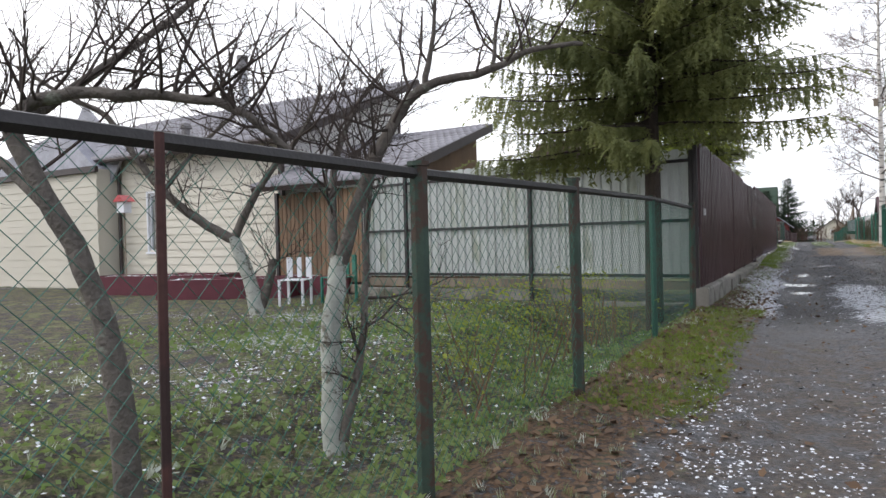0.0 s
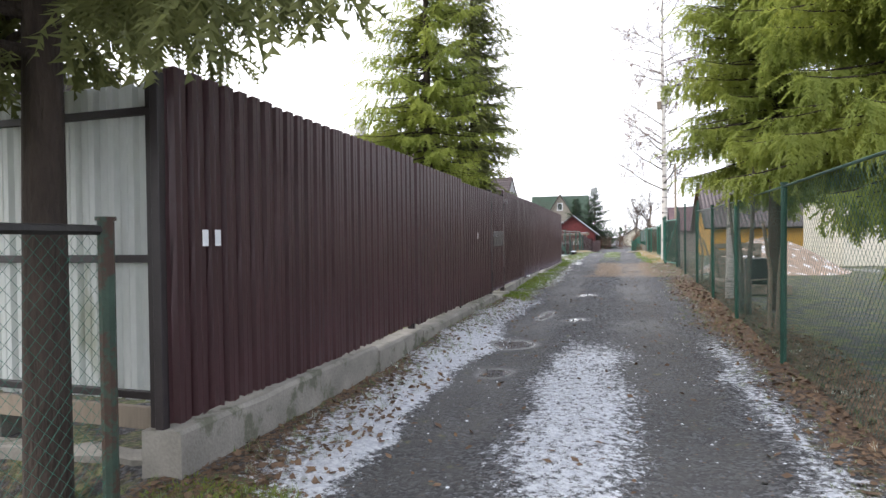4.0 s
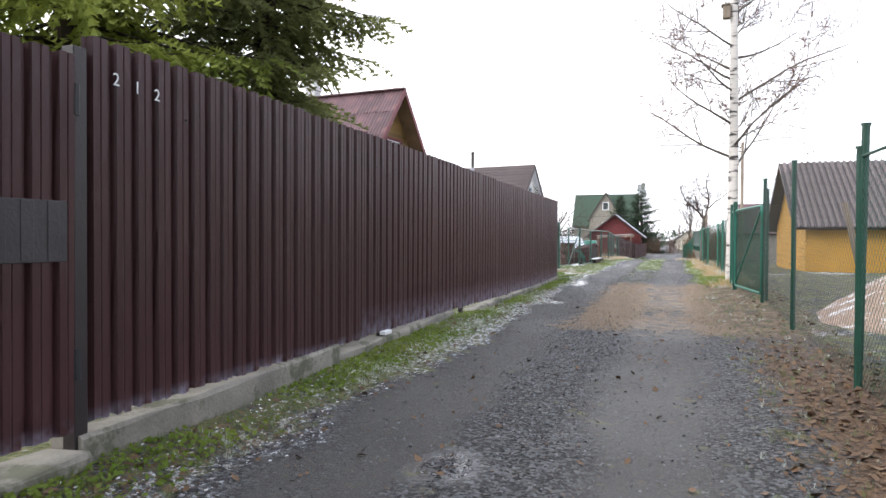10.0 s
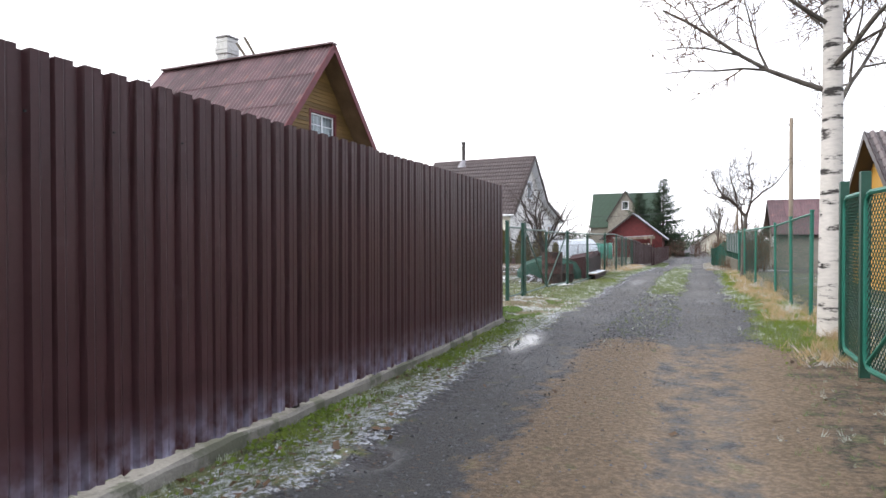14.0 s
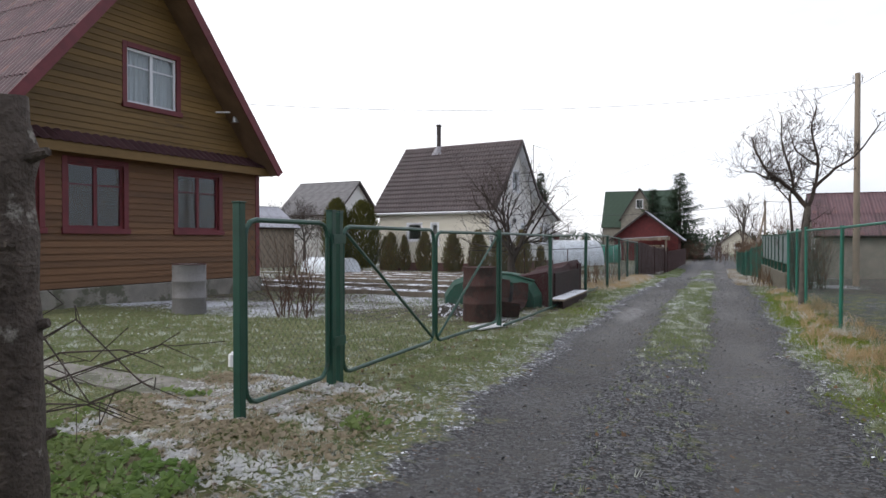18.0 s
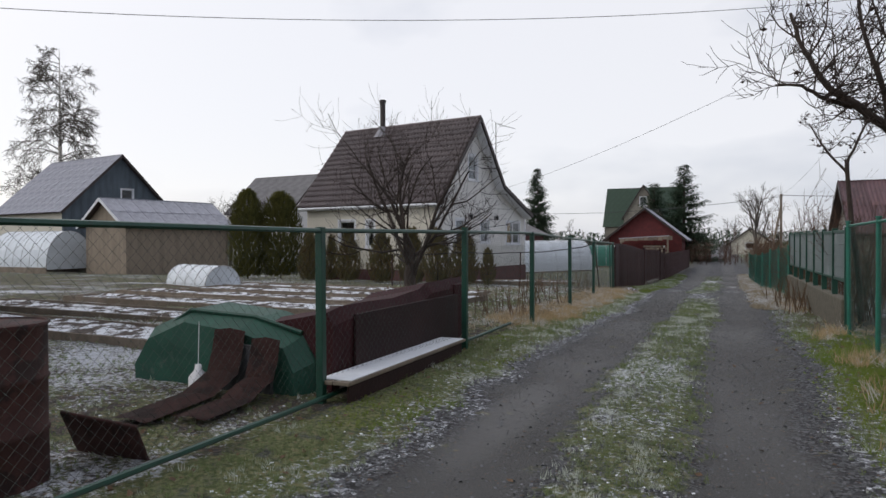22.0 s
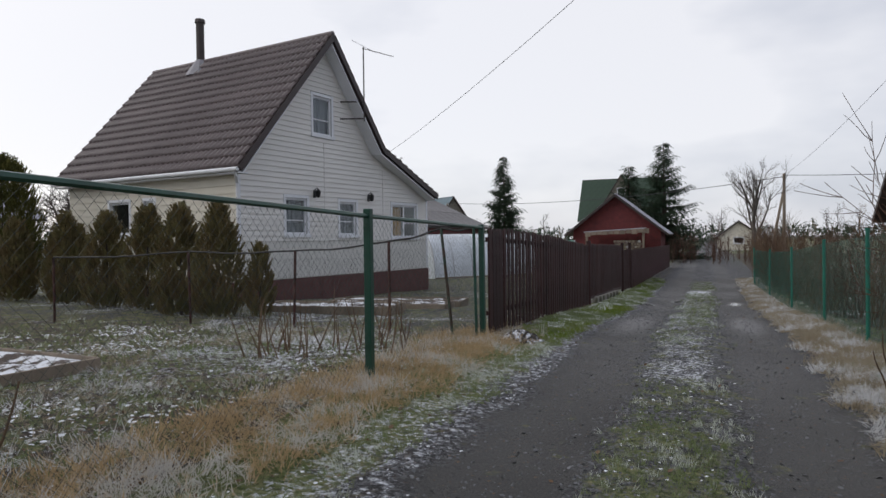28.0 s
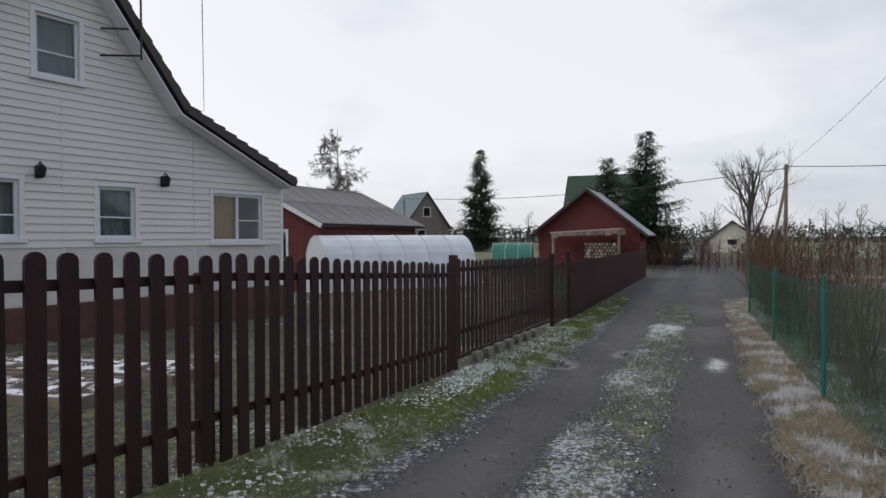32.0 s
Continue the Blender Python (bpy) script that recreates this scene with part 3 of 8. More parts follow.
    snow += gl * (0.30 + 0.04 * bump01(Y, -20, 9.0, 1) + 0.36 * bump01(Y, 36, 62, 3) + 0.12 * bump01(Y, 62, 90, 3) - 0.15 * bump01(Y, 57, 62, 2) + patch * 0.6) + gr * (0.45 + patch * 0.5)
    snow += 0.25 * lane * bump01(Y, 58, 80, 3) * patch
    snow -= 0.9 * bump01(X, 2.9, 14, 0.4) * bump01(Y, -5, 24, 2)
    snow -= 0.38 * bump01(X, -14, -1.9, 0.5) * bump01(Y, 36.5, 43.5, 1.0)
    snow -= 0.55 * bump01(X, -6.5, -1.75, 0.4) * bump01(Y, 48.8, 54.5, 1.0)
    wet = np.zeros_like(X)
    for px, py, rx, ry in ((-0.31, 17.7, 0.13, 0.85), (0.22, 17.0, 0.22, 0.3), (-0.27, 12.78, 0.22, 0.3), (-0.40, 14.6, 0.3, 0.5), (-0.62, 33.7, 0.22, 0.9), (-0.57, 29.35, 0.24, 0.28), (0.25, 21.2, 0.3, 0.3), (1.4, 72.5, 0.22, 0.8), (-0.75, 71.5, 0.3, 0.5), (0.0, 73.0, 0.24, 0.5)):
        d = ((X - px + 0.3 * (n2 - 0.5)) / rx) ** 2 + ((Y - py) / ry) ** 2
        wet = np.maximum(wet, np.clip(1.25 - d, 0, 1))
    wet = np.maximum(wet, 0.38 * np.clip(rut, 0, 1) * np.clip(n1 * 1.6 - 0.3, 0, 1))
    for px, py, rx, ry in ((1.35, 66.0, 0.35, 2.6), (-0.35, 65.5, 0.4, 2.4), (-0.4, 47.0, 0.3, 2.0)):
        wet = np.maximum(wet, 0.52 * np.clip(1.2 - ((X - px) / rx) ** 2 - ((Y - py) / ry) ** 2, 0, 1))
    wet = np.maximum(wet, 0.45 * lane * bump01(Y, -30, 8.5, 2))
    deep = np.clip(wet - 0.55, 0, 1) * 2.2
    Z -= 0.005 * deep
    snow -= deep * 2
    me = mesh_np("ground", np.stack([X, Y, Z], -1).reshape(-1, 3), faces, M_GROUND, True)
    for name, a in (("grass", grass), ("earth", earth), ("leaf", leaf), ("sand", sand), ("mud", mud), ("snow", snow), ("wet", wet)):
        me.attributes.new(name, "FLOAT", "POINT").data.foreach_set("value", a.ravel().astype(np.float32))
    g = new("ground", me)
    tagged(g, "wet gravel lane with frosty grass verges and garden soil", "ground", kind="structure")


build_ground()


# ---- profiled sheet fences ----
def sheet_bm(width, z0, z1, pitch=0.158, depth=0.034, cut=0.0):
    """A profiled steel sheet along y from 0, ribs standing towards +x; cut roughens its lower edge."""
    bm = bmesh.new()
    n = max(1, round(width / pitch))
    p = width / n
    prof = []
    for k in range(n):
        y = k * p
        prof += [(y + 0.00 * p, 0.0), (y + 0.20 * p, 0.0), (y + 0.30 * p, depth), (y + 0.56 * p, depth), (y + 0.60 * p, depth - 0.005), (y + 0.64 * p, depth), (y + 0.90 * p, depth)]
    prof.append((width, 0.0))
    rows = []
    for z in (z0, z0 + 0.08, z0 + 0.17, z0 + 0.32, (z0 + z1) / 2, z1):
        rows.append([bm.verts.new((x, y, z + (random.uniform(-cut, cut) if z == z0 else 0) + (0.012 if (z == z1 and x > 0) else 0))) for y, x in prof])
    for A, B in zip(rows, rows[1:]):
        for i in range(len(prof) - 1):
            bm.faces.new((A[i], A[i + 1], B[i + 1], B[i]))
    bmesh.ops.solidify(bm, geom=bm.faces, thickness=0.0015)
    return bm


def add_frost(me, z0, reach):
    co = np.zeros(len(me.vertices) * 3, np.float32)
    me.vertices.foreach_get("co", co)
    me.attributes.new("frost", "FLOAT", "POINT").data.foreach_set("value", np.clip(1 - (co[2::3] - z0) / reach, 0, 1) ** 1.5)


def sheet_run(parent, x, y0, y1, z0, z1, material, width=1.11, cut=0.0, slope=0.0):
    n = max(1, round((y1 - y0) / width))
    w = (y1 - y0) / n
    for k in range(n):
        o = part("sheet", sheet_bm(w + 0.035, z0, z1, cut=cut), material, parent)
        if y0 > 18:
            add_frost(o.data, z0, 0.30 if y0 + k * w > 23 else 0.06)
        dz = slope * (k + 0.5) / n + random.uniform(-0.012, 0.012)
        o.matrix_basis = pose(x + (0.002 if k % 2 else 0.0) + random.uniform(-0.002, 0.002), y0 + k * w, dz, 0, random.uniform(-0.2, 0.2), random.uniform(-0.08, 0.08))


def rivets(parent, x, y0, y1, z, step=0.32):
    me = None
    for k in range(int((y1 - y0) / step)):
        if me is None:
            bm = bmesh.new()
            bmesh.ops.create_cone(bm, cap_ends=True, segments=6, radius1=0.008, radius2=0.005, depth=0.008)
            bm.transform(Matrix.Rotation(radians(90), 4, "Y"))
            o = part("screw", bm, M_SLIT, parent)
            me = o.data
        else:
            o = share("screw", me, Matrix.Identity(4), parent)
        o.matrix_basis = pose(x, y0 + (k + 0.4) * step, z + random.uniform(-0.02, 0.02))


XF = -1.52
dark = thing("sheet_fence", (0, 0, 0), "tall dark maroon profiled steel fence on a concrete strip", "fence")
sheet_run(dark, XF, 9.27, 13.84, 0.34, 2.37, M_DARK, cut=0.012)
sheet_run(dark, XF, 20.43, 35.60, 0.37, 2.43, M_DARK, cut=0.01, slope=-0.08)
for y, z in ((9.25, 2.36), (13.86, 2.38), (18.93, 2.33), (20.40, 2.34), (24.3, 2.30), (27.2, 2.30), (30.1, 2.32), (33.0, 2.32), (35.58, 2.36)):
    part("post", box_bm(XF - 0.06, XF - 0.005, y - 0.03, y + 0.03, -0.05, z - 0.02, 0.004), M_DARKPOST, dark)
for a, b in ((9.3, 13.8), (20.5, 35.7)):
    for z in (0.75, 1.95):
        part("rail", box_bm(XF - 0.045, XF - 0.012, a, b, z, z + 0.04, 0.003), M_DARKPOST, dark)
rivets(dark, XF + 0.036, 21.0, 35.5, 2.10, 0.48)

gate = thing("vehicle_gate", (0, 0, 0), "closed maroon sheet steel gate with two leaves and worn lower edge", "gate")
for a, b in ((13.94, 16.40), (16.40, 18.925)):
    leaf_part = part("gate_leaf", box_bm(XF - 0.05, XF - 0.01, a, b, 0.34, 0.40, 0.003), M_DARKPOST, gate)
    sheet_run(leaf_part, XF, a, b, 0.32, 2.29 if a > 15 else 2.33, M_DARK, cut=0.02)
part("hinge_post", box_bm(XF - 0.05, XF + 0.012, 13.86, 13.93, 0.0, 2.38, 0.005), M_DARKPOST, gate)
bm = tube(bmesh.new(), [(XF + 0.03, 16.30, 0.10), (XF + 0.03, 16.30, 0.62)], 0.012, 6)
part("drop_bolt", bm, M_SLIT, gate)

wicket = thing("wicket_gate", (0, 0, 0), "closed maroon sheet steel wicket with a dark lock plate", "gate")
for y in (18.95, 20.38):
    part("post", box_bm(XF - 0.04, XF + 0.045, y - 0.04, y + 0.045, 0.05, 2.34, 0.005), M_DARKPOST, wicket)
door = part("gate_leaf", box_bm(XF - 0.03, XF - 0.006, 19.04, 20.30, 0.42, 0.47, 0.003), M_DARKPOST, wicket)
sheet_run(door, XF + 0.004, 18.99, 20.33, 0.33, 2.28, M_DARK)
pl = part("lock_plate", box_bm(XF + 0.040, XF + 0.046, 19.14, 20.30, 1.22, 1.53, 0.002), M_PLATE, door, "dark grey lock plate bent over the ribs")
for k in range(8):
    bm = box_bm(XF + 0.046, XF + 0.0495, 19.17 + k * 0.145, 19.24 + k * 0.145, 1.225, 1.525, 0.0015)
    part("plate_rib", bm, M_PLATE, pl)
bm = tube(bmesh.new(), [(XF + 0.045, 19.18, 1.44), (XF + 0.085, 19.18, 1.44), (XF + 0.088, 19.24, 1.42), (XF + 0.085, 19.32, 1.42)], 0.011, 6)
part("handle", bm, M_STEEL, door, "bare metal gate handle")
for y, z in ((18.99, 1.92), (18.99, 0.55), (20.36, 1.98), (20.36, 0.60)):
    bm = tube(bmesh.new(), [(XF + 0.035, y, z), (XF + 0.035, y, z + 0.16)], 0.022, 8)
    part("hinge", bm, M_SLIT, wicket)


def text_bm(s, size):
    cu = bpy.data.curves.new("digits", "FONT")
    cu.body, cu.size, cu.extrude = s, size, 0.002
    ob = bpy.data.objects.new("digits", cu)
    me = bpy.data.meshes.new_from_object(ob)
    bm = bmesh.new()
    bm.from_mesh(me)
    bpy.data.objects.remove(ob)
    bpy.data.curves.remove(cu)
    bpy.data.meshes.remove(me)
    return bm


for k, s in enumerate("212"):
    d = part("digit", text_bm(s, 0.10), M_WHITEP, dark, "small white painted house number digit")
    d.matrix_basis = pose(XF + 0.038, 20.60 + k * 0.155, 2.19 - 0.012 * k, 90, 0, 90)
for dy in (0.0, 0.13):
    part("paper_scrap", box_bm(XF + 0.036, XF + 0.0385, 9.55 + dy, 9.61 + dy, 1.36, 1.46), M_WHITEP, dark, "torn white paper scrap")


def concrete(y0, y1, z0, z1, x0, x1, name="concrete_strip"):
    bm = bmesh.new()
    n = max(2, int((y1 - y0) / 0.3))
    prof = [(x0, z0), (x0, z1), (x1 - 0.02, z1), (x1, z1 - 0.02), (x1 + 0.01, z0)]
    rows = []
    for k in range(n + 1):
        y = y0 + (y1 - y0) * k / n
        rows.append([bm.verts.new((px + random.uniform(-0.008, 0.008), y, pz + G(y) + (random.uniform(-0.012, 0.012) if pz > z0 else 0))) for px, pz in prof])
    for A, B in zip(rows, rows[1:]):
        for i in range(len(prof)):
            bm.faces.new((A[i], A[(i + 1) % 5], B[(i + 1) % 5], B[i]))
    bm.faces.new(rows[0])
    bm.faces.new(rows[-1][::-1])
    bmesh.ops.recalc_face_normals(bm, faces=bm.faces)
    o = obj(name, bm, M_CONC)
    return tagged(o, "weathered concrete strip under the sheet fence", "concrete strip", kind="structure")


part("paper_scrap", box_bm(XF + 0.036, XF + 0.0385, 17.62, 17.70, 1.38, 1.49), M_WHITEP, gate, "small torn white paper scrap")
concrete(9.20, 12.3, -0.6, 0.30, -1.66, -1.40)
concrete(12.3, 13.82, -0.6, 0.26, -1.64, -1.38)
concrete(13.82, 18.9, -0.3, 0.24, -1.66, -1.36)
concrete(18.9, 20.34, -0.3, 0.17, -1.66, -1.36)
concrete(20.36, 23.2, -0.3, 0.23, -1.66, -1.45)
concrete(23.2, 26.6, -0.3, 0.13, -1.66, -1.46)
concrete(26.6, 35.7, -0.3, 0.01, -1.64, -1.47)

# pale sheets at right angles, between the gardens
pale = thing("pale_sheet_fence", (-1.58, 9.36, 0), "pale grey profiled sheet fence with dark posts, stained near the ground", "fence", turn=85.6)
for k in range(6):
    o = part("sheet", sheet_bm(1.04, 0.46, 2.30), M_WHITESHEET, pale)
    o.matrix_basis = pose(0.0 + (0.002 if k % 2 else 0), 0.02 + k * 1.005, random.uniform(-0.02, 0.02) + 0.02 * (k == 0), 0, random.uniform(-0.3, 0.3), 0) @ Matrix.Diagonal((-1, 1, 1, 1))
for y in (0.03, 2.54, 5.03, 5.98):
    part("post", box_bm(-0.10, -0.04, y - 0.03, y + 0.03, -0.7, 2.30, 0.004), M_DARKPOST, pale)
for z in (0.48, 1.27, 2.12):
    part("rail", box_bm(-0.075, -0.038, 0, 6.0, z, z + 0.045, 0.003), M_DARKPOST, pale)
for k in range(3):
    part("bottom_board", box_bm(-0.06, -0.02, k * 2.0, k * 2.0 + 1.98, 0.30 - 0.01 * k, 0.43, 0.004), M_OLDWOOD, pale, "grey weathered bottom board")
# the ditch's concrete cheeks under the pale sheets
def ditch_wall(x0, x1, y0, y1, z0, z1, label):
    bm = bmesh.new()
    n = 9
    rows = []
    for j in range(n + 1):
        x = x0 + (x1 - x0) * j / n
        rows.append([bm.verts.new((x, y + random.uniform(-0.02, 0.02), z + random.uniform(-0.02, 0.02))) for y, z in ((y0, z0), (y0, (z0 + z1) / 2), (y0, z1), (y1, z1), (y1, z0))])
    for A, B in zip(rows, rows[1:]):
        for i in range(5):
            bm.faces.new((A[i], A[(i + 1) % 5], B[(i + 1) % 5], B[i]))
    bm.faces.new(rows[0])
    bm.faces.new(rows[-1][::-1])
    bmesh.ops.recalc_face_normals(bm, faces=bm.faces)
    return tagged(obj("ditch_wall", bm, M_CONC), label, "wall", kind="structure")


ditch_wall(-1.70, -3.05, 9.36, 9.56, -1.1, 0.10, "stained concrete ditch wall under the pale fence")
ditch_wall(-3.08, -7.6, 9.56, 9.76, -0.9, 0.26, "mossy low concrete wall under the pale fence")


# ---- chain-link fences ----
def chain_np(length, h, cell, r):
    """Diagonal wires of a chain-link net in the y-z plane, as thin three-sided bars."""
    segs = []
    d = cell * math.sqrt(2)
    k = -h
    while k < length:
        for sgn in (1, -1):
            a, b = max(0.0, k), min(length, k + h)
            if b - a > 0.01:
                za, zb = (a - k, b - k) if sgn > 0 else (h - (a - k), h - (b - k))
                segs.append(((0.002 * sgn, a, za), (0.002 * sgn, b, zb)))
        k += d
    P = np.array([s[0] for s in segs])
    Q = np.array([s[1] for s in segs])
    D = Q - P
    D /= np.linalg.norm(D, axis=1, keepdims=True)
    S = np.cross(D, [1.0, 0, 0])
    N = np.tile([1.0, 0, 0], (len(P), 1))
    vs = []
    for c in (P, Q):
        for t in (0, 2.094, 4.189):
            vs.append(c + r * (math.cos(t) * N + math.sin(t) * S))
    V = np.stack(vs, 1).reshape(-1, 3)
    base = np.arange(len(P))[:, None] * 6
    F = np.concatenate([base + np.array(q) for q in ((0, 1, 4, 3), (1, 2, 5, 4), (2, 0, 3, 5))])
    return V, F


def net(parent, a, b, z0, z1, material, cell=0.05, r=0.0016):
    """A net between two plan points, from z0 to z1 above each end's ground."""
    (xa, ya, ga), (xb, yb, gb) = a, b
    L = math.hypot(xb - xa, yb - ya)
    V, F = chain_np(L, z1 - z0, cell, r)
    V = V + [0, 0, z0]
    V[:, 2] += ga + (gb - ga) * V[:, 1] / L
    o = new("net", mesh_np("net", V, F, material))
    o.parent = parent
    o.matrix_basis = pose(xa, ya, 0, 0, 0, math.degrees(math.atan2(-(xb - xa), yb - ya)))
    return o


def posts_line(name, label, pts, h, material, r=0.03, rail=None, rail_mat=None, net_mat=None, cell=0.05, square=False, netted=None, group="", wire_r=0.0016, low=0.05):
    """A chain-link fence: a post at each plan point, nets between them and, if asked, a top rail."""
    f = thing(name, (0, 0, 0), label, "fence", group)
    g = [(x, y, H(x, y)) for x, y in pts]
    for x, y, z in g:
        hh = h + random.uniform(-0.03, 0.03)
        lean = random.uniform(-0.02, 0.02)
        if square:
            bm = box_bm(-r, r, -r, r, -0.3, hh, 0.004)
        else:
            bm = tube(bmesh.new(), [(0, 0, -0.3), (0, 0, hh)], r, 8)
        o = part("post", bm, material, f)
        o.matrix_basis = pose(x, y, z, lean * 40, lean * 30, 0)
        if not square:
            cap = part("cap", tube(bmesh.new(), [(0, 0, hh), (0, 0, hh + 0.02)], r * 1.25, 8), material, o)
    for k, (a, b) in enumerate(zip(g, g[1:])):
        if rail:
            bm = tube(bmesh.new(), [(a[0], a[1], a[2] + h - 0.04), (b[0], b[1], b[2] + h - 0.04)], rail, 6)
            part("top_rail", bm, rail_mat or material, f)
        if net_mat and (netted is None or k in netted):
            net(f, a, b, low, h - 0.06, net_mat, cell, wire_r)
    return f


# first garden: a sagging net on rusty posts with a black top pipe
first_net = posts_line("chain_link_fence", "green chain-link fence with rusty posts and black top pipe", [(-1.60, -7.0), (-1.60, -4.0), (-1.64, -1.3), (-1.64, 1.82), (-1.58, 3.80), (-1.55, 6.25), (-1.56, 8.86)], 1.44, M_RUSTPOST, 0.040, 0.026, M_BLACKRAIL, M_WIREB, 0.055, wire_r=0.0013)
for o in first_net.children:
    if o.name.startswith("post") and 5.5 < o.matrix_basis.translation.y < 7:
        o.data.materials[0] = M_GREEN
        o.matrix_basis = o.matrix_basis @ Matrix.Diagonal((0.75, 0.75, 1, 1))

# lane's other side: tall net under the spruces
posts_line("tall_chain_link_fence", "tall green chain-link fence beside the lane", [(2.42, 6.6), (2.48, 10.0), (2.58, 13.55), (2.72, 17.2), (2.80, 20.5), (2.84, 23.7)], 1.86, M_GREEN, 0.032, 0.012, M_GREEN, M_WIRE, 0.055)
posts_line("low_net_fence", "thin green net between tall posts by the sand heap", [(2.84, 23.7), (2.85, 26.8), (2.86, 29.8)], 2.05, M_GREEN, 0.03, None, None, M_WIREG, 0.06)


def framed_leaf(parent, a, b, z0, z1, material, net_mat, r=0.022, brace=1, name="gate_leaf", cell=0.05, wire_r=0.0011):
    """A gate leaf of bent pipe with rounded corners, a diagonal and a net, between plan points a and b."""
    (xa, ya), (xb, yb) = a, b
    L = math.hypot(xb - xa, yb - ya)
    c = 0.12
    loop = []
    for cx, cz, a0 in ((L - c, z1 - c, 0), (c, z1 - c, 90), (c, z0 + c, 180), (L - c, z0 + c, 270)):
        loop += [(0, cx + c * math.cos(radians(a0 + t)), cz + c * math.sin(radians(a0 + t))) for t in (0, 30, 60, 90)]
    loop.append(loop[0])
    o = part(name, tube(bmesh.new(), loop, r, 7, False), material, parent)
    g = H((xa + xb) / 2, (ya + yb) / 2)
    o.matrix_basis = pose(xa, ya, g, 0, 0, math.degrees(math.atan2(-(xb - xa), yb - ya)))
    if brace:
        pq = [(0, 0.05, z1 - 0.05), (0, L - 0.05, z0 + 0.05)] if brace > 0 else [(0, 0.05, z0 + 0.05), (0, L - 0.05, z1 - 0.05)]
        part("brace", tube(bmesh.new(), pq, r * 0.8, 6), material, o)
    V, F = chain_np(L - 0.06, z1 - z0 - 0.06, cell, wire_r)
    nn = new("net", mesh_np("net", V + [0, 0.03, z0 + 0.03], F, net_mat))
    nn.parent = o
    return o


# bright green gate opposite, its two leaves ajar
g2 = thing("green_net_gate", (0, 0, 0), "bright green steel gate with wire mesh beside the birch", "gate")
for x, y, h in ((2.68, 33.55, 1.78), (2.66, 32.55, 1.80), (2.95, 30.2, 1.9)):
    bm = box_bm(-0.04, 0.04, -0.04, 0.04, -0.2, h, 0.005)
    o = part("post", bm, M_GREEN, g2)
    o.matrix_basis = pose(x, y, H(x, y))
framed_leaf(g2, (2.66, 32.5), (2.90, 30.3), 0.10, 1.62, M_TEAL, M_GREEN, 0.025, -1, cell=0.045, wire_r=0.0045)
framed_leaf(g2, (2.68, 33.5), (2.67, 32.6), 0.10, 1.62, M_TEAL, M_GREEN, 0.025, 0, cell=0.045, wire_r=0.0045)

posts_line("green_chain_link_fence", "green chain-link fence on bright green posts along grass", [(2.82, 36.6), (2.85, 39.0), (2.90, 42.0), (2.72, 45.0), (2.68, 48.6), (2.72, 50.6), (2.74, 52.6)], 1.55, M_TEAL, 0.028, 0.018, M_TEAL, M_WIRE, 0.05, wire_r=0.0012)
posts_line("garden_net_fence", "green net fence with shrubs behind it", [(2.62, 60.6), (2.56, 63.2), (2.50, 66.0), (2.45, 70.0), (2.40, 75.0), (2.3, 80.0)], 1.35, M_TEAL, 0.025, None, None, M_WIREB, 0.05, wire_r=0.0016)

# grey panels on a pebble-dashed base beside the lane
M_PEBBLE = mat("pebble_dashed_base", (0.17, 0.15, 0.115), 0.95, 0, 0.5, 14, 45, 1.0, color2=(0.07, 0.065, 0.045), bump_d=0.02)
M_PANEL = mat("dull_blue_grey_panel", (0.145, 0.175, 0.175), 0.7, 0, 0.25, 2, 30, 0.3, wear=(0.24, 0.27, 0.26), wear_at=0.58, wear_scale=2)
pf = thing("panel_fence", (2.76, 53.0, 0.26), "blue-grey panels in green frames on a pebble-dashed base", "fence", turn=1.0)
part("base_wall", box_bm(-0.06, 0.10, 0.0, 7.45, -0.35, 0.52, 0.015), M_PEBBLE, pf, "rough pebble-dashed base wall")
for k in range(7):
    y = k * 1.065
    fr_ = part("panel", box_bm(0.0, 0.03, y + 0.05, y + 1.02, 0.80, 1.48, 0.004), M_PANEL, pf)
    for z in (0.76, 1.48):
        part("frame_bar", box_bm(-0.012, 0.045, y + 0.03, y + 1.04, z, z + 0.045, 0.003), M_GREEN, fr_)
    for j in range(1, 4):
        part("slat_joint", box_bm(-0.006, 0.034, y + 0.05, y + 1.02, 0.80 + j * 0.17, 0.815 + j * 0.17, 0.002), M_PANEL, fr_)
for k in range(8):
    part("post", box_bm(-0.025, 0.055, k * 1.065 - 0.02, k * 1.065 + 0.04, -0.3, 1.56, 0.004), M_GREEN, pf)

# brown house's gates and fence
gl = thing("yard_gate", (0, 0, 0), "dark green pipe gate with chain-link net and twin posts", "gate")
for x, y, h in ((-1.99, 37.72, 1.50), (-2.0, 38.92, 1.50), (-2.0, 39.04, 1.50), (-1.93, 43.47, 1.45)):
    o = part("post", box_bm(-0.032, 0.032, -0.032, 0.032, -0.2, h, 0.005), M_GREEN, gl)
    o.matrix_basis = pose(x, y, H(x, y))
    cap = part("post_cap", box_bm(-0.036, 0.036, -0.036, 0.036, h, h + 0.012, 0.003), M_GREEN, o)
for z in (0.4, 1.28):
    part("hinge_strap", box_bm(-1.966, -1.958, 38.90, 39.10, 0.33 + z, 0.41 + z, 0.002), M_GREEN, gl)
framed_leaf(gl, (-1.99, 37.78), (-2.0, 38.86), 0.10, 1.40, M_GREEN, M_WIREG, 0.02, 0)
framed_leaf(gl, (-2.0, 39.11), (-2.02, 41.20), 0.10, 1.40, M_GREEN, M_WIREG, 0.02, 1)
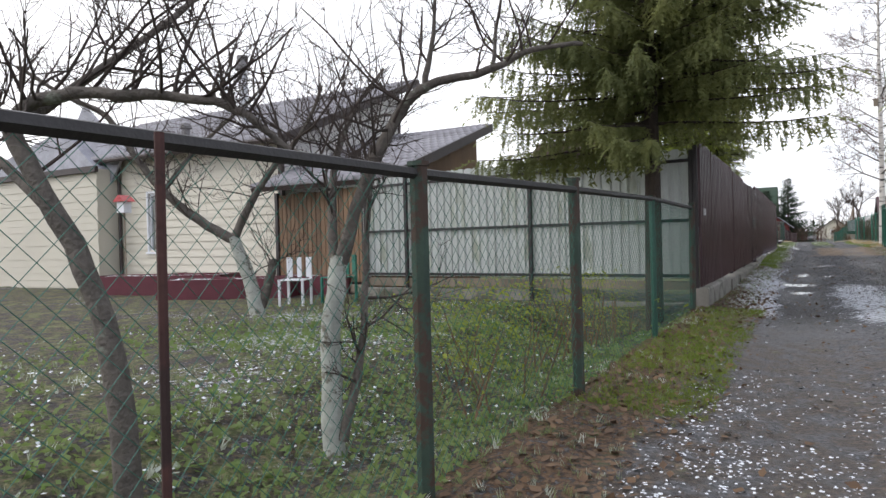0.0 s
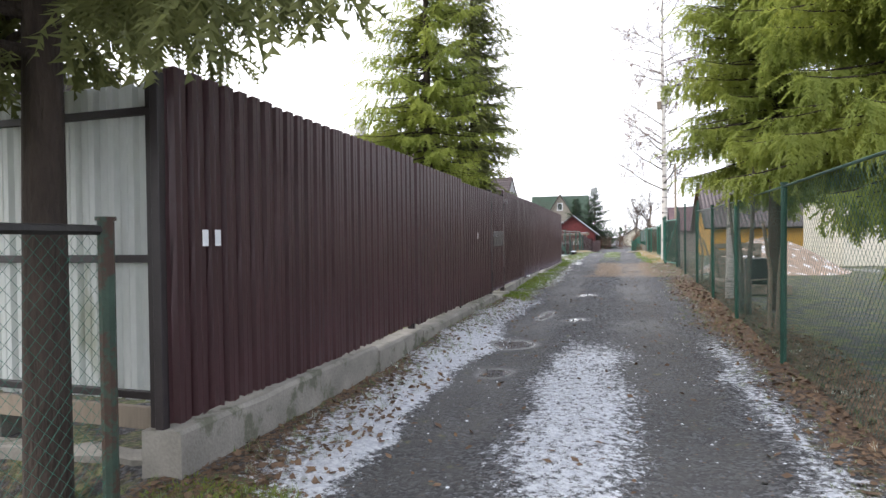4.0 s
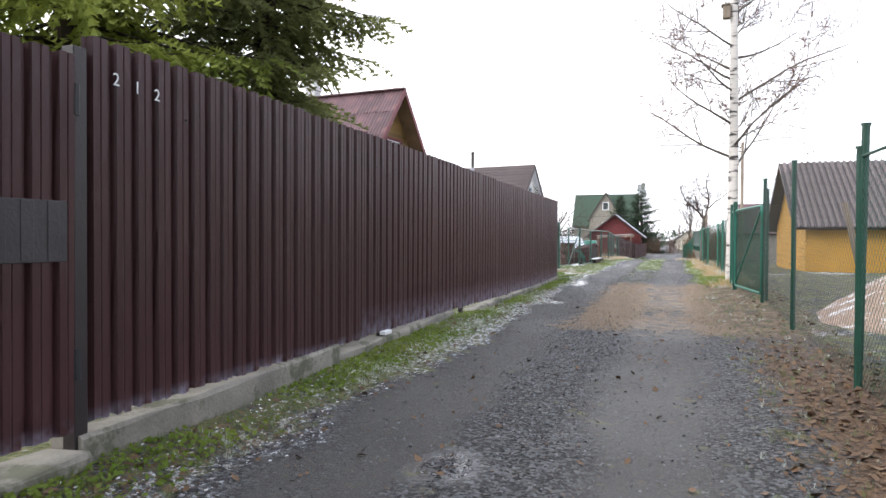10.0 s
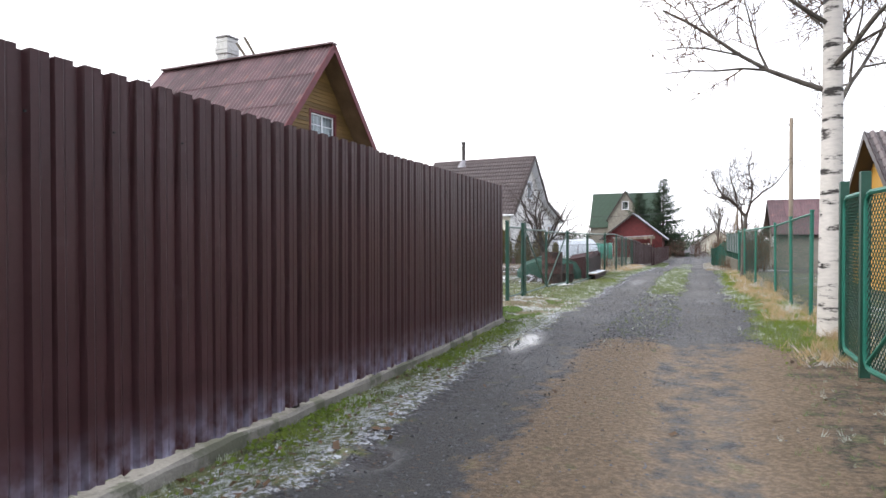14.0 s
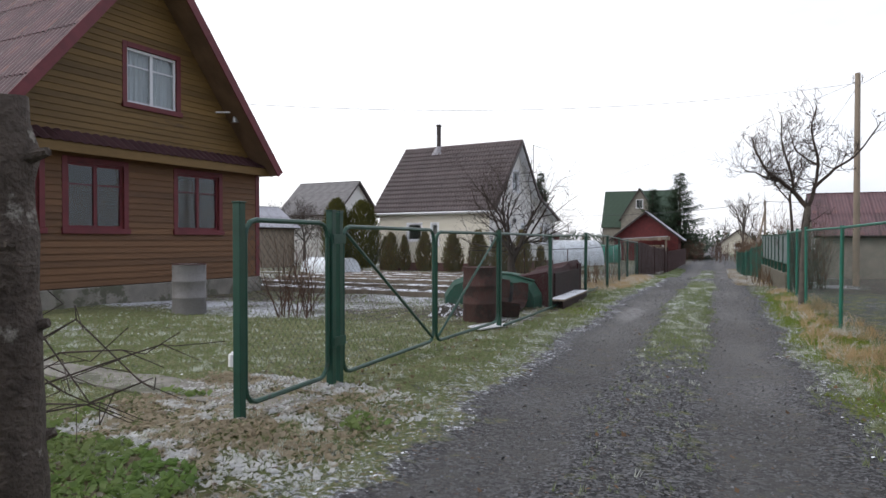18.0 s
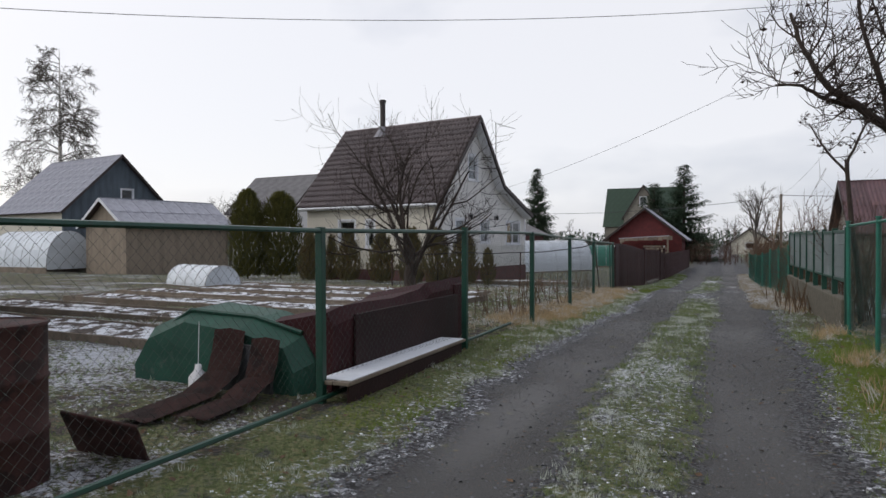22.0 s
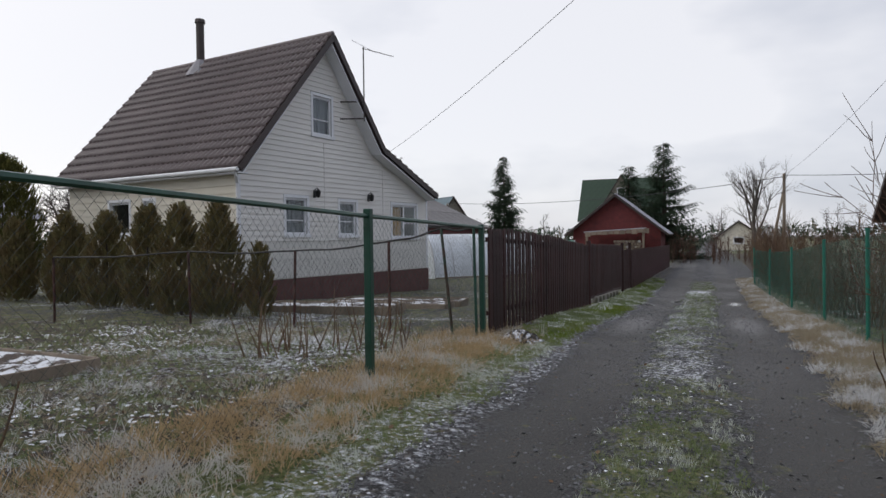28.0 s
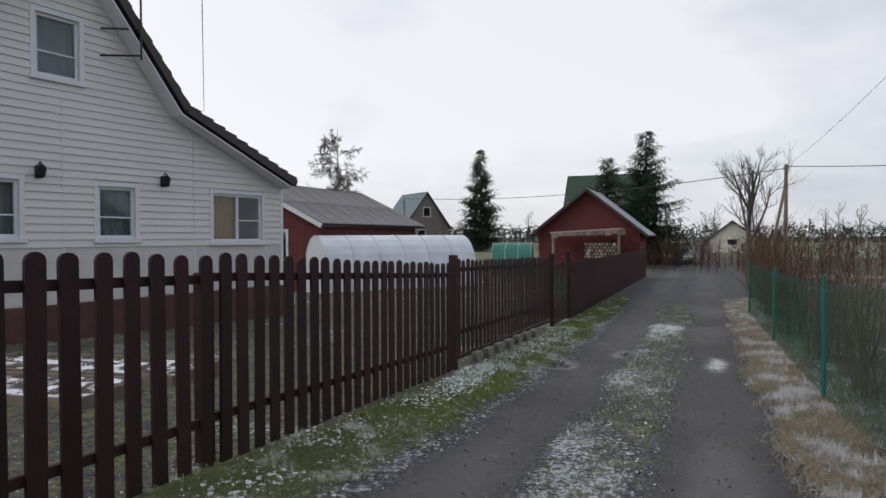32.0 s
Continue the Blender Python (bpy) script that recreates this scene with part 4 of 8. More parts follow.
framed_leaf(gl, (-2.02, 41.28), (-1.93, 43.40), 0.10, 1.40, M_GREEN, M_WIREG, 0.02, -1)
posts_line("garden_fence", "dark green chain-link fence with a square top rail", [(-1.93, 43.47), (-1.87, 46.55), (-1.72, 49.4), (-1.62, 52.05), (-1.75, 55.4), (-1.93, 58.99), (-1.90, 61.98)], 1.45, M_GREEN, 0.032, 0.02, M_GREEN, M_WIREG, 0.055, square=True, wire_r=0.001)
sf = thing("side_net_fence", (0, 0, 0), "old sagging net across the garden on thin rusty posts", "fence")
SIDE = ((-1.98, 61.92, 0.02, 1.40, M_GREEN), (-2.38, 61.90, 0.12, 1.40, M_RUSTPOST), (-3.13, 61.79, 0.0, 1.22, M_RUST), (-4.75, 62.0, -0.03, 1.12, M_RUST), (-6.6, 61.9, 0.02, 1.10, M_RUST), (-9.0, 61.5, 0.0, 1.05, M_RUST))
side_tops = []
for x, y, lean, h, m in SIDE:
    g = H(x, y)
    part("post", tube(bmesh.new(), [(x + lean, y, g - 0.2), (x - lean * 0.4, y, g + h)], 0.02, 7), m, sf)
    side_tops.append((x - lean * 0.4, y, g + h))
for (xa, ya, za), (xb, yb, zb) in zip(side_tops, side_tops[1:]):
    sag = [(xa + (xb - xa) * t, ya + (yb - ya) * t, za + (zb - za) * t - 0.025 * math.sin(math.pi * t) + 0.008 * math.sin(9 * t)) for t in (0, 0.2, 0.4, 0.6, 0.8, 1)]
    part("top_band", tube(bmesh.new(), sag, 0.014, 5), M_BLACKRAIL, sf)
    net(sf, (xa, ya, 0), (xb, yb, 0), H(xa, ya) + 0.1, min(za, zb) - 0.1, M_WIREG, 0.05, 0.0011)

# maroon picket fence
pick = thing("picket_fence", (0, 0, 0), "dark maroon wooden picket fence with rounded tops", "fence")
bm = bmesh.new()
w, h = 0.112, 1.44
out = [(-w / 2, 0), (w / 2, 0), (w / 2, h - 0.035)] + [(w / 2 * math.cos(radians(a)), h - 0.035 + 0.045 * math.sin(radians(a))) for a in (30, 60, 90, 120, 150)] + [(-w / 2, h - 0.035)]
prism(bm, out, "x", 0, 0.02)
M_PICKET = mat("maroon_wood_paint", (0.030, 0.011, 0.011), 0.65, 0, 0.3, 3, 40, 0.3, rnd=0.35, spec=0.3)
me_pick = bpy.data.meshes.new("picket")
bm.to_mesh(me_pick)
bm.free()
me_pick.materials.append(M_PICKET)


def pickets(parent, a, b, step, z, top_scale=1.0, wide=1.0):
    (xa, ya), (xb, yb) = a, b
    L = math.hypot(xb - xa, yb - ya)
    n = int(L / step)
    yaw = math.degrees(math.atan2(-(xb - xa), yb - ya))
    for k in range(n):
        t = (k + 0.5) / n
        x, y = xa + (xb - xa) * t, ya + (yb - ya) * t
        share("picket", me_pick, pose(x, y, G(y) + z + random.uniform(-0.006, 0.006), random.uniform(-0.5, 0.5), 0, yaw) @ Matrix.Diagonal((1, wide * random.uniform(0.95, 1.05), top_scale * random.uniform(0.992, 1.008), 1)), parent)
    for zz in (0.33, 1.29):
        part("rail", beam(bmesh.new(), (xa - 0.02, ya, G(ya) + z + zz * top_scale), (xb - 0.02, yb, G(yb) + z + zz * top_scale), 0.03, 0.06), M_PICKET, parent)


pickets(pick, (-1.87, 62.13), (-1.87, 62.74), 0.15, 0.015, 1.0, 1.28)
pickets(pick, (-1.87, 62.76), (-1.88, 65.4), 0.190, 0.025)
pickets(pick, (-1.88, 65.4), (-1.91, 70.0), 0.190, 0.04)
for x, y in ((-1.97, 62.62), (-1.97, 65.4), (-1.91, 70.12)):
    o = part("post", box_bm(-0.05, 0.05, -0.05, 0.05, -0.3, 1.60 if y > 70 else 1.36, 0.006), M_PICKET, pick)
    o.matrix_basis = pose(x, y, G(y))
pg = thing("picket_gate", (0, 0, 0), "maroon steel framed picket gate hung above bricks", "gate")
pickets(pg, (-1.92, 70.24), (-1.80, 75.6), 0.175, 0.24, 0.90, 0.85)
pickets(pg, (-1.77, 75.9), (-1.72, 77.1), 0.175, 0.10, 0.90, 0.85)
for x, y in ((-1.78, 75.75), (-1.71, 77.25)):
    o = part("post", box_bm(-0.045, 0.045, -0.045, 0.045, -0.3, 1.62, 0.006), M_PICKET, pg)
    o.matrix_basis = pose(x, y, G(y))
part("bottom_bar", beam(bmesh.new(), (-1.92, 70.24, G(70.24) + 0.2), (-1.80, 75.6, G(75.6) + 0.2), 0.05, 0.05), M_PICKET, pg)
pk2 = thing("sheet_picket_fence", (0, 0, 0), "dark maroon sheet steel fence beyond the gate", "fence")
for k in range(16):
    o = part("sheet", sheet_bm(1.11, 0.06, 1.36), M_DARK, pk2)
    y = 77.35 + k * 1.1
    o.matrix_basis = pose(-1.70 + k * 0.02, y, G(y), 0, 0, -1.2)
for k in range(7):
    y = 70.9 + k * 0.5
    b = tagged(obj("kerb_brick", box_bm(-0.06, 0.06, -0.14, 0.14, 0.0, 0.16, 0.01), M_CONC), "grey concrete brick lying under the picket gate", "brick", "bricks under the gate")
    b.matrix_basis = pose(-1.86 + k * 0.02, y, H(-1.86, y), 0, 0, random.uniform(-8, 8))


# ---- houses ----
def strips(levels, iv, openings):
    """Trapezoids (z0, z1, a0, b0, a1, b1) that fill a wall between levels, leaving out openings (y0, y1, z0, z1)."""
    for z0, z1 in zip(levels, levels[1:]):
        (a0, b0), (a1, b1) = iv(z0), iv(z1)
        if b0 - a0 < 0.05:
            continue
        zm = (z0 + z1) / 2
        holes = sorted((o[0], o[1]) for o in openings if o[2] < zm < o[3])
        s0, s1 = a0, a1
        for h0, h1 in holes:
            if h0 > s0:
                yield z0, z1, s0, h0, s1, h0
            s0 = s1 = h1
        if b0 > s0 + 0.02:
            yield z0, z1, s0, b0, min(s1, max(b1, s0)), max(b1, s1)


def wall_core(parent, iv, z0, z1, openings, x_out, thick, material, extra=()):
    levels = sorted({z0, z1, *[v for o in openings for v in o[2:]], *extra})
    bm = bmesh.new()
    for a, b, p0, q0, p1, q1 in strips(levels, iv, openings):
        pts = [(p0, a), (q0, a), (q1, b), (p1, b)]
        A, B = ([bm.verts.new((x, y, z)) for y, z in pts] for x in (x_out, x_out - thick))
        for i in range(4):
            bm.faces.new((A[i], A[(i + 1) % 4], B[(i + 1) % 4], B[i]))
        bm.faces.new(A)
        bm.faces.new(B[::-1])
    bmesh.ops.recalc_face_normals(bm, faces=bm.faces)
    return part("wall", bm, material, parent)


def siding(parent, iv, z0, z1, course, openings, x, material, name="siding_board", lap=0.028, m=None):
    n = int(round((z1 - z0) / course))
    levels = [z0 + k * (z1 - z0) / n for k in range(n + 1)]
    for a, b, p0, q0, p1, q1 in strips(levels, iv, openings):
        bm = bmesh.new()
        o = [(x + lap, p0, a), (x + lap, q0, a), (x + 0.004, q1, b), (x + 0.004, p1, b), (x - 0.02, p0, a), (x - 0.02, q0, a), (x - 0.02, q1, b), (x - 0.02, p1, b)]
        v = [bm.verts.new(c) for c in o]
        for q in ((0, 1, 2, 3), (1, 0, 4, 5), (2, 1, 5, 6), (3, 2, 6, 7), (0, 3, 7, 4)):
            bm.faces.new([v[i] for i in q])
        w = part(name, bm, material, parent)
        if m:
            w.matrix_basis = m


def window(parent, y0, y1, z0, z1, x, frame_mat, m=None, cols=2, rows=((0.33,),), trim=0.09, trim_mat=None, curtain=None, bars=(), proud=0.03):
    """A window in the wall x: trim, frame, mullions, sill, panes and what hangs behind them."""
    hub = new("window")
    hub.parent = parent
    hub.empty_display_size = 0.1
    if m:
        hub.matrix_basis = m
    t = trim
    for n, a, b, c, d in (("trim", y0 - t, y0, z0 - t, z1 + t), ("trim", y1, y1 + t, z0 - t, z1 + t), ("trim", y0, y1, z1, z1 + t)):
        part(n, box_bm(x - 0.02, x + proud, a, b, c, d, 0.004), trim_mat or frame_mat, hub)
    part("sill", box_bm(x - 0.02, x + proud + 0.04, y0 - t - 0.02, y1 + t + 0.02, z0 - t, z0, 0.004), trim_mat or frame_mat, hub)
    f = 0.055
    bm = bmesh.new()
    for a, b, c, d in ((y0, y0 + f, z0, z1), (y1 - f, y1, z0, z1), (y0 + f, y1 - f, z0, z0 + f), (y0 + f, y1 - f, z1 - f, z1)):
        box(bm, x - 0.09, x - 0.03, a, b, c, d)
    part("window_frame", bm, frame_mat, hub)
    for k in range(1, cols):
        y = y0 + (y1 - y0) * k / cols
        part("mullion", box_bm(x - 0.085, x - 0.028, y - 0.035, y + 0.035, z0 + f, z1 - f), frame_mat, hub)
    for z, a, b in bars:
        part("glazing_bar", box_bm(x - 0.07, x - 0.035, y0 + f + (y1 - y0) * a, y0 - f + (y1 - y0) * b, z - 0.014, z + 0.014), frame_mat, hub)
    for k in range(cols):
        a, b = y0 + (y1 - y0) * k / cols, y0 + (y1 - y0) * (k + 1) / cols
        p = part("pane", box_bm(x - 0.062, x - 0.056, a + 0.03, b - 0.03, z0 + 0.03, z1 - 0.03), M_GLASS, hub)
        p.visible_shadow = False
        if curtain and curtain[k % len(curtain)]:
            bm = bmesh.new()
            n = 14
            top, bot = [], []
            for i in range(n + 1):
                yy = a + (b - a) * i / n
                xx = x - 0.16 + 0.02 * math.sin(i * 1.9)
                top.append(bm.verts.new((xx, yy, z1)))
                bot.append(bm.verts.new((xx, yy, z0)))
            for i in range(n):
                bm.faces.new((bot[i], bot[i + 1], top[i + 1], top[i]))
            part("curtain", bm, curtain[k % len(curtain)], hub)
    return hub


def tile_rows(parent, name, material, p_low, p_high, x0, x1, row=0.35, wave=0.19, amp=0.048, step=0.012, flat=False):
    """Rows of wavy metal tile on a slope from p_low to p_high (y, z), between x0 and x1; each row a part."""
    L = math.hypot(p_high[0] - p_low[0], p_high[1] - p_low[1])
    n = max(1, round(L / row))
    c, s = (p_high[0] - p_low[0]) / L, (p_high[1] - p_low[1]) / L
    nrm = (-s, c) if c > 0 else (s, -c)
    nx = max(2, int(abs(x1 - x0) / wave * (1 if flat else 4)))
    V, F = [], []
    for j, (d, hgt) in enumerate(((0.0, -0.01), (0.0, step), (L / n, 0.0))):
        for i in range(nx + 1):
            x = x0 + (x1 - x0) * i / nx
            w = amp * math.sin(2 * math.pi * (x - x0) / wave) if not flat else 0.0
            hh = hgt + (w if j else 0)
            V.append((x, c * d + nrm[0] * hh, s * d + nrm[1] * hh))
    for j in range(2):
        for i in range(nx):
            a = j * (nx + 1) + i
            F.append((a, a + 1, a + nx + 2, a + nx + 1))
    me = mesh_np(name, V, F, material, False)
    for k in range(n):
        share(name, me, Matrix.Translation((0, p_low[0] + c * L * k / n, p_low[1] + s * L * k / n)), parent)


def wavy_sheets(parent, name, material, p_low, p_high, x0, x1, width=1.0, wave=0.15, amp=0.02):
    """Corrugated sheets, waves running down the slope; each sheet a part."""
    L = math.hypot(p_high[0] - p_low[0], p_high[1] - p_low[1])
    c, s = (p_high[0] - p_low[0]) / L, (p_high[1] - p_low[1]) / L
    nrm = (-s, c) if c > 0 else (s, -c)
    n = max(1, round(abs(x1 - x0) / width))
    w = (x1 - x0) / n
    rows = max(1, round(L / 1.6))
    k4 = max(4, int(abs(w) / wave * 6))
    V, F = [], []
    for d in (0.0, L / rows + 0.05):
        for i in range(k4 + 1):
            x = w * i / k4
            h = amp * math.sin(2 * math.pi * i / 6) + (0.02 if d == 0 else 0.0)
            V.append((x, c * d + nrm[0] * h, s * d + nrm[1] * h))
    for i in range(k4):
        F.append((i, i + 1, i + k4 + 2, i + k4 + 1))
    me = mesh_np(name, V, F, material, True)
    for r in range(rows):
        for i in range(n):
            d = L * r / rows
            share(name, me, Matrix.Translation((x0 + w * i, p_low[0] + c * d, p_low[1] + s * d)), parent)


def roof_slab(parent, a, b, x0, x1, thick, material, name="roof"):
    """A plain slab under the covering between two (y, z) points."""
    L = math.hypot(b[0] - a[0], b[1] - a[1])
    nx, nz = -(b[1] - a[1]) / L, (b[0] - a[0]) / L
    if nz < 0:
        nx, nz = -nx, -nz
    bm = prism(bmesh.new(), [a, b, (b[0] - nx * thick, b[1] - nz * thick), (a[0] - nx * thick, a[1] - nz * thick)], "x", x0, x1)
    return part(name, bm, material, parent)


def along(m, *pts):
    return [m @ Vector(p) for p in pts]


# the white house with the bell-cast roof
def white_house():
    h = thing("house", (-9.67, 68.7, 0), "white sided house with steep brown tile roof and maroon plinth", "house", turn=-9.3)
    y0, y1 = -1.55, 7.03
    ridge, bell, eL, eR = (1.6, 7.2), (3.95, 4.25), (-1.87, 3.2), (7.1, 2.95)

    def iv(z):
        a = y0 if z < 3.4 else max(y0, eL[0] + (z - eL[1]) * (ridge[0] - eL[0]) / (ridge[1] - eL[1]) + 0.05)
        if z < 2.9:
            b = y1
        elif z < bell[1]:
            b = min(y1, eR[0] + (z - eR[1]) * (bell[0] - eR[0]) / (bell[1] - eR[1]) - 0.1)
        else:
            b = bell[0] + (z - bell[1]) * (ridge[0] - bell[0]) / (ridge[1] - bell[1]) - 0.05
        return a, max(a, b)
    wins = [(0.07, 0.88, 1.60, 2.58), (2.28, 3.03, 1.58, 2.56), (4.92, 6.36, 1.5, 2.57), (1.18, 1.95, 4.42, 5.5)]
    wall_core(h, iv, 0.40, 7.0, wins, -0.03, 0.2, M_WHITE, extra=(2.9, 3.4, 4.25, 5.6, 6.4))
    siding(h, iv, 1.42, 7.0, 0.14, [(a - 0.06, b + 0.06, c - 0.06, d + 0.06) for a, b, c, d in wins], 0, M_WHITE)
    siding(h, iv, 0.42, 1.42, 0.25, [], 0, M_STONEWHITE, "stone_panel", 0.012)
    for y in (y0 + 0.02, y1 - 0.02):
        part("corner_post", box_bm(-0.06, 0.03, y - 0.05, y + 0.05, 0.4, 3.2 if y < 0 else 2.85, 0.006), M_WFRAME, h)
    for y in (1.62, 4.42):
        part("joint_strip", box_bm(0.0, 0.022, y - 0.02, y + 0.02, 0.42, 4.2), M_WHITE, h)
    part("plinth", box_bm(-7.2, 0.05, y0 - 0.03, y1 + 0.03, -0.5, 0.40, 0.01), M_PLINTH, h)
    # side walls and back
    side = Matrix.Rotation(radians(-90), 4, "Z")
    ms = Matrix.Translation((0, y0, 0)) @ side
    ivs = (lambda z: (-7.2, 0.0))
    sw = [(-5.2, -4.3, 1.65, 2.55), (-3.6, -3.2, 1.4, 2.55)]
    c = wall_core(h, ivs, 0.40, 3.25, sw, 0, 0.2, M_CREAM)
    c.matrix_basis = ms
    siding(h, ivs, 0.42, 3.2, 0.2, [(a - 0.06, b + 0.06, c1 - 0.06, d + 0.06) for a, b, c1, d in sw], 0.03, M_CREAM, m=ms)
    window(h, *sw[0], 0.03, M_WFRAME, m=ms, cols=1)
    window(h, *sw[1], 0.03, M_WFRAME, m=ms, cols=1)
    part("north_wall", box_bm(-7.2, -0.2, y1 - 0.2, y1, 0.4, 2.85), M_WHITE, h)
    part("back_wall", prism(bmesh.new(), [(y0, 0.4), (y1, 0.4), (y1, 2.8), (bell[0], bell[1] - 0.15), (ridge[0], ridge[1] - 0.2), (y0, 3.2)], "x", -7.2, -7.0), M_WHITE, h)
    part("floor_slab", box_bm(-7.0, -0.2, y0 + 0.2, y1 - 0.2, 0.38, 0.44), M_WALLDARK, h)
    part("upper_floor", box_bm(-7.0, -0.2, y0 + 0.2, y1 - 0.25, 2.72, 2.80), M_WALLDARK, h)
    window(h, *wins[0], 0, M_WFRAME, cols=1, bars=((1.98, 0, 1),), curtain=(M_NET,))
    window(h, *wins[1], 0, M_WFRAME, cols=1, bars=((1.98, 0, 1),), curtain=(M_NET,))
    window(h, *wins[2], 0, M_WFRAME, cols=2, bars=((1.98, 0.5, 1),), curtain=(M_CURTAIN, None))
    window(h, *wins[3], 0, M_WFRAME, cols=1, bars=((4.85, 0, 1),), curtain=(M_NET,))
    # roof
    xa, xb = -7.55, 0.42
    for a, b in ((eL, ridge), (bell, ridge), (eR, bell)):
        roof_slab(h, a, b, xa, xb, 0.10, M_TILEEDGE)
        tile_rows(h, "roof_panel", M_TILE, (a[0], a[1] + 0.02), (b[0], b[1] + 0.02), xa - 0.02, xb + 0.02, step=0.045, amp=0.055)
    part("ridge_cap", tube(bmesh.new(), [(xa, ridge[0], ridge[1] + 0.03), (xb, ridge[0], ridge[1] + 0.03)], 0.09, 8), M_TILE, h)
    for a, b in ((eL, ridge), (ridge, bell), (bell, eR)):
        part("barge_board", beam(bmesh.new(), (xb + 0.02, a[0], a[1] - 0.04), (xb + 0.02, b[0], b[1] - 0.04), 0.05, 0.16), M_TILEEDGE, h)
        dy = 0.11 * (1 if b[1] > a[1] else -1)
        part("soffit", beam(bmesh.new(), (xb - 0.2, a[0] + dy, a[1] - 0.15), (xb - 0.2, b[0] + (dy if b != ridge else 0), b[1] - 0.15), 0.38, 0.03), M_WFRAME, h)
    part("gutter", tube(bmesh.new(), [(xa, eL[0] - 0.05, eL[1] - 0.05), (xb, eL[0] - 0.05, eL[1] - 0.05)], 0.055, 8), M_WFRAME, h)
    part("eave_soffit", box_bm(xa, xb - 0.03, eL[0], y0 - 0.02, eL[1] - 0.14, eL[1] - 0.11), M_WFRAME, h)
    part("downpipe", tube(bmesh.new(), [(0.28, eL[0] - 0.03, 3.12), (0.26, eL[0] + 0.03, 3.0), (0.05, y0 - 0.06, 2.85), (0.05, y0 - 0.06, 0.3)], 0.035, 8), M_WFRAME, h)
    cx, cy = -5.1, 1.55
    part("flue", tube(bmesh.new(), [(cx, cy, 6.7), (cx, cy, 8.55)], 0.13, 12), M_PIPEDARK, h, "tall sooty metal flue")
    part("flue_cap", tube(bmesh.new(), [(cx, cy, 8.5), (cx, cy, 8.62)], [0.17, 0.15], 12), M_PIPEDARK, h)
    part("flashing", tube(bmesh.new(), [(cx, cy, 6.75), (cx, cy, 7.3)], [0.5, 0.15], 10), M_TILEG, h)
    # two lanterns
    for y in (1.18, 3.64):
        lam = part("wall_lantern", box_bm(0.02, 0.05, y - 0.05, y + 0.05, 2.62, 2.84, 0.01), M_BROOM, h, "black metal wall lantern")
        part("arm", tube(bmesh.new(), [(0.04, y, 2.84), (0.12, y, 2.90), (0.16, y, 2.86)], 0.012, 6), M_BROOM, lam)
        part("lantern_cage", tube(bmesh.new(), [(0.16, y, 2.62), (0.16, y, 2.66), (0.16, y, 2.80), (0.16, y, 2.86)], [0.03, 0.06, 0.08, 0.015], 8), M_BROOM, lam)
    # aerial on two brackets
    a = thing("aerial", (0, 0, 0), "thin steel television aerial on the gable", "aerial")
    T = h.matrix_basis
    mast = along(T, (0.52, 2.85, 4.95), (0.52, 2.85, 7.15))
    part("mast", tube(bmesh.new(), mast, 0.02, 6), M_PIPEDARK, a)
    part("boom", tube(bmesh.new(), along(T, (0.52, 2.8, 7.1), (1.3, 3.3, 6.85)), 0.012, 5), M_PIPEDARK, a)
    part("element", tube(bmesh.new(), along(T, (0.52, 2.3, 7.22), (0.52, 3.5, 7.12)), 0.007, 5), M_STEEL, a)
    for z in (5.0, 5.5):
        part("bracket", tube(bmesh.new(), along(T, (0.0, 2.35, z), (0.52, 2.85, z + 0.03)), 0.02, 5), M_PIPEDARK, a)
    return h


white_house()


